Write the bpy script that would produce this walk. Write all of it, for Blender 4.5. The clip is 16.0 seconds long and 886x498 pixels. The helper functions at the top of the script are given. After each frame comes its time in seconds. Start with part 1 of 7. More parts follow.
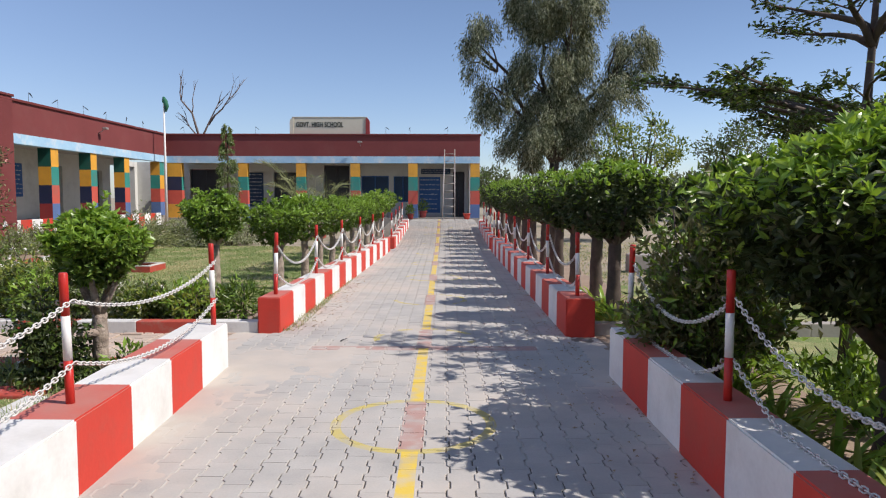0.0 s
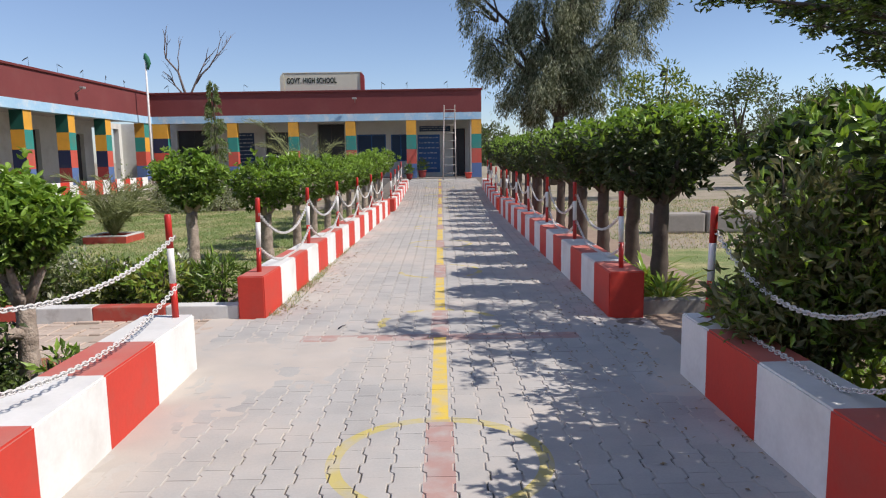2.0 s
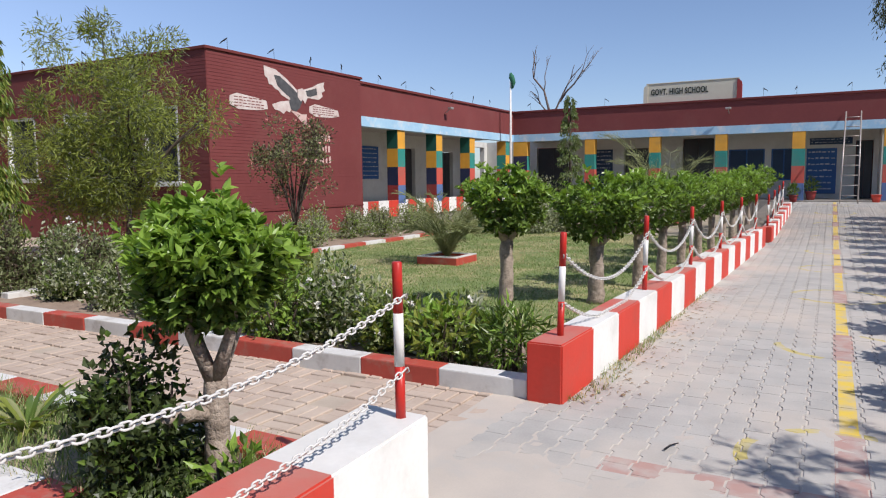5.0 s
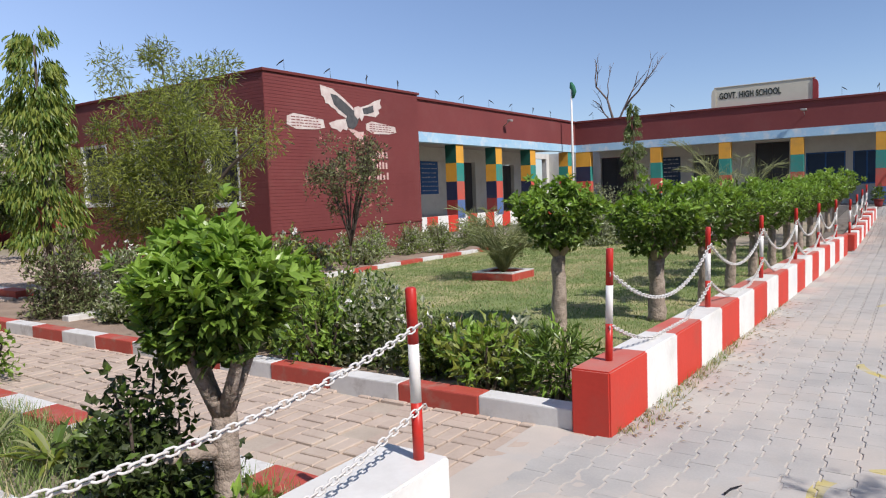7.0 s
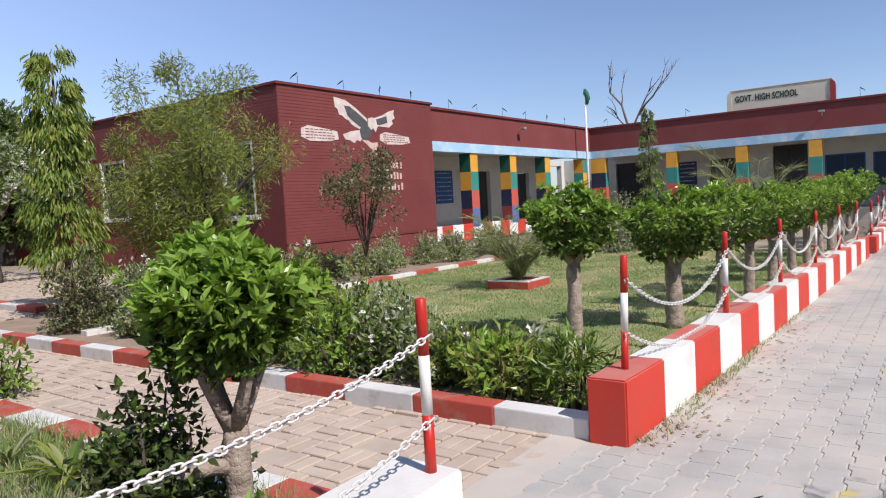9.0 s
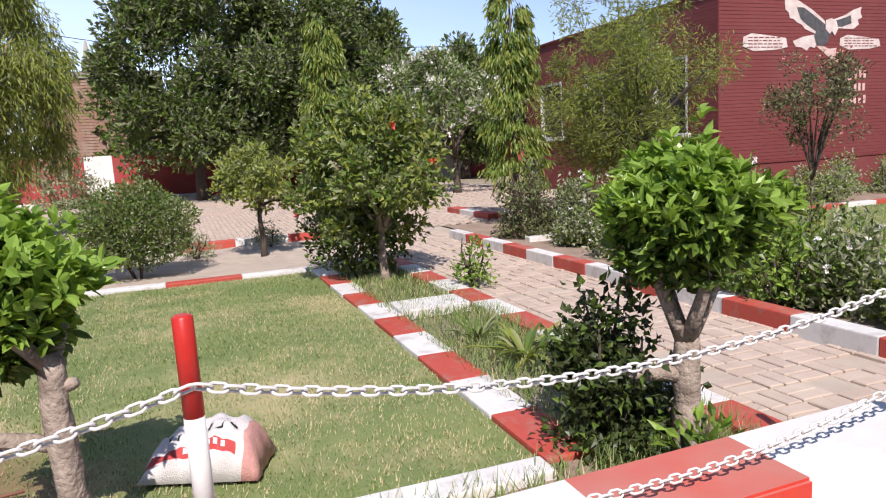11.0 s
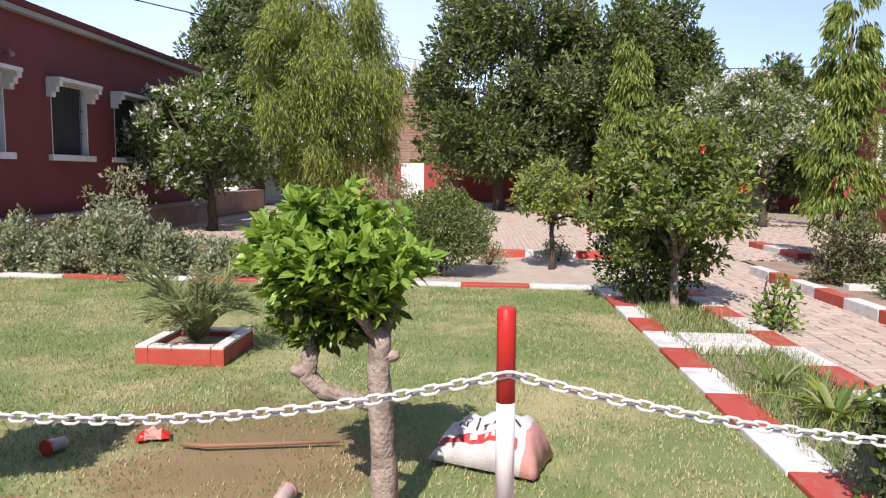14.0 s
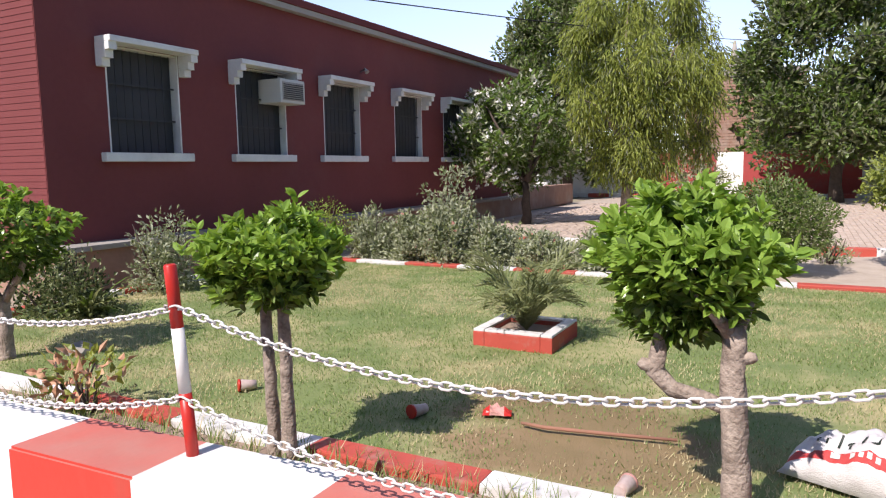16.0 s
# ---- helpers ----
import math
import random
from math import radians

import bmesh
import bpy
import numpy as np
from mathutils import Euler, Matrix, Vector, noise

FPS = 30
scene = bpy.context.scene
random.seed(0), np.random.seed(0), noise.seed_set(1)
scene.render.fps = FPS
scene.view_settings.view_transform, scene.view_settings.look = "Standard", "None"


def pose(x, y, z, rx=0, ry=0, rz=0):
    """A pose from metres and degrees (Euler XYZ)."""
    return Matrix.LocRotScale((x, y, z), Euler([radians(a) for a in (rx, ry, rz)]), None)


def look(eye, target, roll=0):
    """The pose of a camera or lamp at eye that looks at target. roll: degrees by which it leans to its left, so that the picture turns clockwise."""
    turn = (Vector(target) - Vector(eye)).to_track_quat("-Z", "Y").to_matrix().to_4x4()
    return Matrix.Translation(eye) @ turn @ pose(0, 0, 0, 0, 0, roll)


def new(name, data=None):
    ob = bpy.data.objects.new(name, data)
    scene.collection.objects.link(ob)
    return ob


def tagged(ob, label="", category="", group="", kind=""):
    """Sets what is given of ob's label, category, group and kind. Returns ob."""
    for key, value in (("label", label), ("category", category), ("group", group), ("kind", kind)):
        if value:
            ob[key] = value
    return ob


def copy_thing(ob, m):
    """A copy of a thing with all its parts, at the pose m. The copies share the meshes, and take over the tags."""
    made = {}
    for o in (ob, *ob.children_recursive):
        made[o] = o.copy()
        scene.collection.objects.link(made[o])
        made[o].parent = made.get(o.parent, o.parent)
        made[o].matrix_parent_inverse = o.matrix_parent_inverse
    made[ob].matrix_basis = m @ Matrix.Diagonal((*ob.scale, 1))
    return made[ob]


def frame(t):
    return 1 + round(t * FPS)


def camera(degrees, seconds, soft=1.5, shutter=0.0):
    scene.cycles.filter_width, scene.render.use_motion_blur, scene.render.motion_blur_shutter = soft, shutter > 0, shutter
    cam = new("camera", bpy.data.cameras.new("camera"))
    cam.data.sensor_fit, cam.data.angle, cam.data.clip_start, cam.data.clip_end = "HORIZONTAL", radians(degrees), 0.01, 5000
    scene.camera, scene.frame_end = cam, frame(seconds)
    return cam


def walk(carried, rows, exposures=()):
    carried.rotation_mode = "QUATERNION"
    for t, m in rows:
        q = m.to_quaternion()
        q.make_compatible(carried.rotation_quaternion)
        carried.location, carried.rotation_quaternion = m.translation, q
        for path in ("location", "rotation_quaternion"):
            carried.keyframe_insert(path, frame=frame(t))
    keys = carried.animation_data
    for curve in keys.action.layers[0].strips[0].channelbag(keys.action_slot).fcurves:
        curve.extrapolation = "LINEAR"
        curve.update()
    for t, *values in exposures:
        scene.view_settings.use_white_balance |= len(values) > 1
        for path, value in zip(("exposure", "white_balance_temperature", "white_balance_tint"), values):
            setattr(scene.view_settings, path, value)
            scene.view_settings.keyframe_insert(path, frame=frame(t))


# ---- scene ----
cam = camera(65.1, 16.0, 1.15)
PATH = [
    (0, (0.062, -0.316, 1.527), (0.06, 1.679, 1.379), 0.1),
    (0.5, (-0.009, -0.055, 1.468), (0.007, 1.925, 1.185), 0.6),
    (1, (-0.081, 0.246, 1.513), (0.007, 2.223, 1.221), -1.1),
    (1.5, (-0.041, 0.658, 1.516), (0.021, 2.641, 1.262), -2.2),
    (2, (-0.114, 1.025, 1.48), (-0.11, 3.008, 1.217), -0.9),
    (2.5, (-0.104, 1.386, 1.505), (-0.15, 3.37, 1.252), -3.8),
    (3, (-0.08, 1.803, 1.497), (-0.247, 3.776, 1.213), -4.1),
    (3.5, (-0.138, 2.212, 1.494), (-0.405, 4.172, 1.196), -1.7),
    (4, (-0.171, 2.593, 1.503), (-0.548, 4.535, 1.206), -2.5),
    (4.5, (-0.206, 2.943, 1.499), (-0.949, 4.776, 1.203), -3.3),
    (5, (-0.291, 3.166, 1.488), (-1.26, 4.904, 1.288), -0.6),
    (7.5, (-0.262, 3.567, 1.495), (-1.415, 5.194, 1.345), -2.6),
    (8, (-0.278, 3.591, 1.493), (-1.444, 5.209, 1.349), -2.8),
    (8.5, (-0.262, 3.595, 1.493), (-1.373, 5.253, 1.365), -2.8),
    (9, (-0.256, 3.575, 1.494), (-1.429, 5.19, 1.366), -3.2),
    (9.5, (-0.312, 3.525, 1.498), (-1.789, 4.867, 1.357), -2.7),
    (10, (-0.35, 3.548, 1.47), (-2.036, 4.608, 1.28), -3.0),
    (12.5, (-0.385, 3.206, 1.442), (-2.33, 3.552, 1.127), 0.2),
    (13, (-0.383, 3.202, 1.438), (-2.352, 3.426, 1.169), 1.6),
    (13.5, (-0.345, 3.282, 1.445), (-2.332, 3.375, 1.239), 1.1),
    (14, (-0.325, 3.329, 1.438), (-2.311, 3.229, 1.224), 0.8),
    (14.5, (-0.309, 3.294, 1.439), (-2.27, 2.966, 1.224), 0.2),
    (15, (-0.297, 3.223, 1.438), (-2.207, 2.679, 1.204), 0.5),
    (15.5, (-0.255, 3.179, 1.442), (-2.084, 2.41, 1.193), -1.1),
    (16, (-0.212, 3.162, 1.449), (-1.973, 2.242, 1.217), -0.9),
]
walk(cam, [(t, look(eye, target, roll)) for t, eye, target, roll in PATH],
     [(0, 0.08, 6450, 15), (2.5, 0.05, 6400, 15), (5, 0.02, 6300, 15), (8, 0.06, 6300, 15), (10, 0.19, 6350, 18), (12.5, 0.40, 6500, 20), (14, 0.40, 6500, 20), (16, 0.44, 6450, 20)])


# ---------------------------------------------------------------- light
SUN_AZ, SUN_EL = radians(-14), radians(47)      # azimuth measured from +x towards +y
sun_way = Vector((math.cos(SUN_EL) * math.cos(SUN_AZ), math.cos(SUN_EL) * math.sin(SUN_AZ), math.sin(SUN_EL)))
sun_data = bpy.data.lights.new("sun", "SUN")
sun_data.energy, sun_data.angle, sun_data.color = 5.0, radians(0.5), (1.0, 0.95, 0.87)
sun = new("sun", sun_data)
sun.matrix_world = look(sun_way * 60, (0, 0, 0))
world = bpy.data.worlds.new("sky")
scene.world = world
world.use_nodes = True
wt = world.node_tree
sky = wt.nodes.new("ShaderNodeTexSky")
sky.sky_type, sky.sun_disc = "NISHITA", False
sky.sun_elevation, sky.sun_rotation = SUN_EL, SUN_AZ - radians(90)
sky.air_density, sky.dust_density, sky.ozone_density = 0.75, 0.6, 2.0
wt.links.new(sky.outputs[0], wt.nodes["Background"].inputs[0])
wt.nodes["Background"].inputs[1].default_value = 0.135
scene.view_settings.exposure = 0.0


# ---------------------------------------------------------------- materials
def material(name, colour, colour2=None, rough=0.8, scale=6.0, fine=60.0, bump=0.2, bump_d=0.004, metal=0.0, spec=0.4,
             dirt=None, dirt_amount=0.0, dirt_scale=2.0, coords="Object", leaf=0.0, island=0.0, obj_rand=0.0, dirt_from=0.52, dirt_to=0.72):
    """Two scales of noise between two colours, an optional dirt colour, fine relief; leaf: share of light let through."""
    m = bpy.data.materials.new(name)
    m.use_nodes = True
    t = m.node_tree
    n, link = t.nodes, t.links.new
    b = n["Principled BSDF"]
    tc = n.new("ShaderNodeTexCoord")
    geo = n.new("ShaderNodeNewGeometry")
    vec = geo.outputs["Position"] if coords == "World" else tc.outputs["Object"]
    colour2 = colour2 or tuple(c * 0.75 for c in colour)
    big = n.new("ShaderNodeTexNoise")
    big.inputs["Scale"].default_value, big.inputs["Detail"].default_value = scale, 5
    link(vec, big.inputs["Vector"])
    small = n.new("ShaderNodeTexNoise")
    small.inputs["Scale"].default_value, small.inputs["Detail"].default_value = fine, 3
    link(vec, small.inputs["Vector"])
    add = n.new("ShaderNodeMath")
    add.operation = "MULTIPLY_ADD"
    link(small.outputs["Fac"], add.inputs[0])
    add.inputs[1].default_value = 0.45
    link(big.outputs["Fac"], add.inputs[2])
    fac = add.outputs[0]
    ramp = n.new("ShaderNodeMapRange")
    ramp.inputs["From Min"].default_value, ramp.inputs["From Max"].default_value = 0.5, 0.95
    link(fac, ramp.inputs["Value"])
    fac = ramp.outputs[0]
    if island or obj_rand:
        src = geo.outputs["Random Per Island"]
        if obj_rand:
            src = n.new("ShaderNodeObjectInfo").outputs["Random"]
        k = n.new("ShaderNodeMix")
        k.data_type = "FLOAT"
        k.inputs["Factor"].default_value = island or obj_rand
        link(fac, k.inputs["A"])
        link(src, k.inputs["B"])
        fac = k.outputs["Result"]
    mix = n.new("ShaderNodeMix")
    mix.data_type = "RGBA"
    link(fac, mix.inputs["Factor"])
    mix.inputs["A"].default_value, mix.inputs["B"].default_value = (*colour, 1), (*colour2, 1)
    out = mix.outputs["Result"]
    if dirt:
        dn = n.new("ShaderNodeTexNoise")
        dn.inputs["Scale"].default_value, dn.inputs["Detail"].default_value = dirt_scale, 8
        dn.inputs["Roughness"].default_value = 0.65
        link(vec, dn.inputs["Vector"])
        dr = n.new("ShaderNodeMapRange")
        dr.inputs["From Min"].default_value, dr.inputs["From Max"].default_value = dirt_from, dirt_to
        dr.inputs["To Max"].default_value = dirt_amount
        link(dn.outputs["Fac"], dr.inputs["Value"])
        dm = n.new("ShaderNodeMix")
        dm.data_type = "RGBA"
        link(dr.outputs[0], dm.inputs["Factor"])
        link(out, dm.inputs["A"])
        dm.inputs["B"].default_value = (*dirt, 1)
        out = dm.outputs["Result"]
    link(out, b.inputs["Base Color"])
    b.inputs["Roughness"].default_value, b.inputs["Metallic"].default_value = rough, metal
    b.inputs["Specular IOR Level"].default_value = spec
    if bump:
        bp = n.new("ShaderNodeBump")
        bp.inputs["Strength"].default_value, bp.inputs["Distance"].default_value = bump, bump_d
        link(add.outputs[0], bp.inputs["Height"])
        link(bp.outputs[0], b.inputs["Normal"])
    if leaf:
        tr = n.new("ShaderNodeBsdfTranslucent")
        hue = n.new("ShaderNodeHueSaturation")
        hue.inputs["Value"].default_value, hue.inputs["Saturation"].default_value = 1.5, 1.1
        hue.inputs["Hue"].default_value = 0.485
        link(out, hue.inputs["Color"])
        link(hue.outputs[0], tr.inputs["Color"])
        ms = n.new("ShaderNodeMixShader")
        ms.inputs[0].default_value = leaf
        link(b.outputs[0], ms.inputs[1])
        link(tr.outputs[0], ms.inputs[2])
        link(ms.outputs[0], n["Material Output"].inputs["Surface"])
    return m


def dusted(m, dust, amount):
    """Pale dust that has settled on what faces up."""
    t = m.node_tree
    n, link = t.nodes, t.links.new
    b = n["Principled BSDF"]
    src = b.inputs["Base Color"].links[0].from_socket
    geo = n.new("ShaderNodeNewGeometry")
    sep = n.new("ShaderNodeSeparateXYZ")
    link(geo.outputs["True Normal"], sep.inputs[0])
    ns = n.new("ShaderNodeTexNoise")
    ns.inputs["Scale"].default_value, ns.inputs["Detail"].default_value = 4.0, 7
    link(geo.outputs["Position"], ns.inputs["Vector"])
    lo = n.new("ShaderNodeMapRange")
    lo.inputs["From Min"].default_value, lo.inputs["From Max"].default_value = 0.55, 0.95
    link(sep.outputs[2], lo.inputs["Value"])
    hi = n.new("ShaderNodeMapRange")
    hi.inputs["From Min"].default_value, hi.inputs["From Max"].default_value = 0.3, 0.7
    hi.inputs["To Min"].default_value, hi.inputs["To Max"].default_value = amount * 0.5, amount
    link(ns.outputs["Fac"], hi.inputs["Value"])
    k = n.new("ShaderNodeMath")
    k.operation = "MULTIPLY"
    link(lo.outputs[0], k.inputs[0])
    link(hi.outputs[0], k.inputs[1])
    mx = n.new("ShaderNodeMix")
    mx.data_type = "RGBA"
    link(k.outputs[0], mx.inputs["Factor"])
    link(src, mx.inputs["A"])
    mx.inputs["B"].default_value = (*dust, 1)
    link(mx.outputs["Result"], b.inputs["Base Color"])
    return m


def paint(name, colour, dirt=(0.22, 0.18, 0.14), amount=0.35, rough=0.6, scale=1.5, bump=0.35, fine=35.0):
    return material(name, colour, tuple(c * 0.86 for c in colour), rough=rough, scale=3.0, fine=fine, bump=bump,
                    bump_d=0.006, dirt=dirt, dirt_amount=amount, dirt_scale=scale, coords="World")


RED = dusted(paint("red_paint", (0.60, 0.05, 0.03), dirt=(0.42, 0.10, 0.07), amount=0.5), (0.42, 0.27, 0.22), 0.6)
WHITE = dusted(paint("white_paint", (0.80, 0.80, 0.77), dirt=(0.48, 0.45, 0.40), amount=0.4), (0.52, 0.49, 0.45), 0.45)
RED_FLAT = paint("worn_red_paint", (0.46, 0.075, 0.05), dirt=(0.30, 0.22, 0.17), amount=0.75, scale=5.0)
WHITE_FLAT = paint("worn_white_paint", (0.68, 0.67, 0.64), dirt=(0.33, 0.29, 0.25), amount=0.75, scale=5.0)
POST_RED = material("post_red", (0.52, 0.03, 0.018), (0.42, 0.02, 0.015), rough=0.38, bump=0.1)
POST_WHITE = material("post_white", (0.78, 0.77, 0.74), (0.66, 0.64, 0.6), rough=0.42, bump=0.1)
CHAIN = material("chain_white", (0.74, 0.73, 0.70), (0.55, 0.53, 0.50), rough=0.45, scale=30, bump=0.1)
MAROON = material("maroon_brick_paint", (0.195, 0.045, 0.043), (0.165, 0.037, 0.036), rough=0.75, scale=0.8, fine=12, bump=0.3,
                  dirt=(0.20, 0.07, 0.062), dirt_amount=0.5, dirt_scale=0.7, coords="World")
MAROON_DARK = material("coping_maroon", (0.17, 0.032, 0.030), (0.13, 0.026, 0.025), rough=0.75, scale=1.2, coords="World")
SKYBLUE = material("sky_blue_paint", (0.30, 0.50, 0.68), (0.40, 0.60, 0.74), rough=0.7, scale=1.5, fine=14,
                   dirt=(0.72, 0.70, 0.68), dirt_amount=0.85, dirt_scale=2.2, coords="World")
CREAM = material("cream_wall", (0.66, 0.66, 0.62), (0.58, 0.58, 0.54), rough=0.85, scale=0.7, fine=8,
                 dirt=(0.40, 0.38, 0.34), dirt_amount=0.5, dirt_scale=0.9, coords="World")
PLASTER = material("grey_plaster", (0.42, 0.40, 0.36), (0.34, 0.32, 0.29), rough=0.9, scale=1.0, coords="World")
CONCRETE = material("concrete", (0.36, 0.33, 0.29), (0.28, 0.26, 0.23), rough=0.9, scale=1.5, fine=25, coords="World",
                    dirt=(0.18, 0.16, 0.14), dirt_amount=0.5)
DARK = material("dark_room", (0.025, 0.024, 0.024), rough=0.9, bump=0)
DARK_DOOR = material("dark_steel_door", (0.035, 0.037, 0.042), (0.05, 0.05, 0.055), rough=0.5, scale=2)
BLUE_BOARD = material("blue_board", (0.03, 0.12, 0.34), (0.025, 0.10, 0.28), rough=0.55, scale=2)
NAVY_BOARD = material("navy_board", (0.018, 0.045, 0.10), (0.025, 0.06, 0.12), rough=0.5, scale=2)
LETTER = material("lettering", (0.02, 0.03, 0.02), rough=0.6, bump=0)
PALE_LETTER = material("pale_lettering", (0.55, 0.58, 0.62), rough=0.7, bump=0)
SIGN = material("sign_cream", (0.60, 0.57, 0.47), (0.55, 0.52, 0.42), rough=0.55, scale=0.8, fine=6)
C_YELLOW = paint("column_yellow", (0.72, 0.36, 0.045), amount=0.3)
C_TEAL = paint("column_teal", (0.035, 0.26, 0.22), amount=0.3)
C_CORAL = paint("column_coral", (0.55, 0.10, 0.07), amount=0.3)
C_BLUE = paint("column_blue", (0.10, 0.17, 0.36), amount=0.3)
C_GREEN = paint("column_dark_green", (0.012, 0.10, 0.075), amount=0.2)
C_NAVY = paint("column_navy", (0.02, 0.028, 0.075), amount=0.2)
C_DARKRED = paint("column_dark_red", (0.30, 0.04, 0.04), amount=0.2)
STEEL = material("weathered_steel", (0.42, 0.40, 0.38), (0.30, 0.25, 0.22), rough=0.5, metal=0.4, scale=8)
BLACK = material("black_cloth", (0.012, 0.012, 0.016), rough=0.8, bump=0)
GREENFLAG = material("green_cloth", (0.03, 0.16, 0.09), rough=0.8, bump=0)
BARK = material("grey_brown_bark", (0.42, 0.345, 0.28), (0.20, 0.155, 0.12), rough=0.92, scale=16, fine=60, bump=0.9, bump_d=0.025)
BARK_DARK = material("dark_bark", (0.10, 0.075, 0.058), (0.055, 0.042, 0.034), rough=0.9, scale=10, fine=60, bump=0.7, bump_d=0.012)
BARE_WOOD = material("bare_dead_wood", (0.17, 0.13, 0.115), (0.11, 0.085, 0.075), rough=0.9, scale=6)


def leafy(name, a, b, gloss=0.4, through_light=0.28):
    return material(name, a, b, rough=gloss, scale=3.0, fine=25, bump=0, leaf=through_light, island=0.75, spec=0.35)


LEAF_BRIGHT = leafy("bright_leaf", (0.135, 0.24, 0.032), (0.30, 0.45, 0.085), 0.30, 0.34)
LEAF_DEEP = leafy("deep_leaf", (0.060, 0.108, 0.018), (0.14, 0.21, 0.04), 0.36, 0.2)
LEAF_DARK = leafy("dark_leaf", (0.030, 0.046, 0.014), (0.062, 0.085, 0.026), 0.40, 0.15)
LEAF_BRONZE = leafy("bronze_leaf", (0.085, 0.098, 0.036), (0.20, 0.195, 0.085), 0.33)
LEAF_GREY = leafy("grey_green_leaf", (0.26, 0.285, 0.18), (0.42, 0.44, 0.30), 0.5)
LEAF_ROSE = leafy("rose_leaf", (0.12, 0.155, 0.06), (0.26, 0.29, 0.13), 0.42)
LEAF_YELLOW = leafy("yellow_green_leaf", (0.17, 0.22, 0.035), (0.32, 0.36, 0.085), 0.45, 0.35)
LEAF_EUCA = leafy("grey_olive_leaf", (0.075, 0.092, 0.045), (0.16, 0.175, 0.095), 0.5)
LEAF_PALM = leafy("palm_leaf", (0.16, 0.19, 0.075), (0.30, 0.32, 0.15), 0.45)
LEAF_PURPLE = leafy("plum_leaf", (0.075, 0.050, 0.038), (0.11, 0.095, 0.055), 0.45)
PETAL_WHITE = material("white_petal", (0.78, 0.76, 0.70), rough=0.6, bump=0, island=0.5)
PETAL_RED = material("red_petal", (0.62, 0.03, 0.02), rough=0.5, bump=0)
PETAL_PINK = material("pink_petal", (0.62, 0.22, 0.20), (0.7, 0.4, 0.35), rough=0.5, bump=0, island=0.8)
PETAL_PEACH = material("faded_peach_leaf", (0.58, 0.36, 0.22), (0.42, 0.2, 0.11), rough=0.6, bump=0, island=0.8)
BLADE = leafy("grass_blade", (0.12, 0.195, 0.045), (0.235, 0.30, 0.10), 0.6, 0.25)
BLADE_DRY = leafy("dry_grass_blade", (0.42, 0.37, 0.19), (0.52, 0.45, 0.27), 0.7, 0.2)
BRICK_TAN = material("tan_brick", (0.50, 0.405, 0.33), (0.38, 0.30, 0.24), rough=0.92, scale=6, fine=40, bump=0.5, coords="World",
                     dirt=(0.50, 0.42, 0.34), dirt_amount=0.8, dirt_scale=1.3, obj_rand=0.5)
BRICK_TAN_J = material("tan_brick_field", (0.50, 0.405, 0.33), (0.38, 0.30, 0.24), rough=0.92, scale=6, fine=40, bump=0.5, coords="World",
                       dirt=(0.50, 0.42, 0.34), dirt_amount=0.8, dirt_scale=1.3, island=0.5)
SAND = material("sandy_joint", (0.46, 0.39, 0.315), (0.36, 0.30, 0.24), rough=0.95, scale=4, fine=90, coords="World")
SOIL = material("soil", (0.33, 0.25, 0.185), (0.24, 0.175, 0.13), rough=0.95, scale=3, fine=40, bump=0.7, bump_d=0.02, coords="World")
WALL_BRICK = material("bare_brick", (0.36, 0.22, 0.16), (0.28, 0.17, 0.12), rough=0.9, scale=3, fine=20, bump=0.5, coords="World",
                      dirt=(0.42, 0.36, 0.30), dirt_amount=0.7, dirt_scale=1.0)


# ---------------------------------------------------------------- builders
def mesh_of(name, bm, mats):
    me = bpy.data.meshes.new(name)
    bm.to_mesh(me)
    bm.free()
    for m in mats if isinstance(mats, (list, tuple)) else [mats]:
        me.materials.append(m)
    return me


def part(name, bm, mats, parent=None, label="", at=None):
    """One mesh object under a thing or a part (or at top level)."""
    ob = new(name, bm if isinstance(bm, bpy.types.Mesh) else mesh_of(name, bm, mats))
    ob.parent = parent
    if at is not None:
        ob.matrix_basis = at
    return tagged(ob, label) if label else ob


def thing(name, label, category, at=(0, 0, 0), rz=0.0, group="", kind=""):
    ob = new(name)
    ob.empty_display_size = 0.2
    ob.matrix_basis = pose(*at, 0, 0, rz)
    return tagged(ob, label, category, group, kind)


def structure(name, bm, mats, label=""):
    return tagged(part(name, bm, mats), label, "", "", "structure")


def box(bm, x0, x1, y0, y1, z0, z1, bevel=0.0, mat=0):
    r = bmesh.ops.create_cube(bm, size=1, matrix=Matrix.LocRotScale(((x0 + x1) / 2, (y0 + y1) / 2, (z0 + z1) / 2), None, (x1 - x0, y1 - y0, z1 - z0)))
    vs = r["verts"]
    fs = {f for v in vs for f in v.link_faces}
    for f in fs:
        f.material_index = mat
    if bevel:
        es = {e for f in fs for e in f.edges}
        made = bmesh.ops.bevel(bm, geom=list(es), offset=bevel, segments=2, profile=0.6, affect="EDGES")
        for f in made["faces"]:
            f.material_index = mat
    return vs


def boxed(*a, **k):
    bm = bmesh.new()
    box(bm, *a, **k)
    return bm


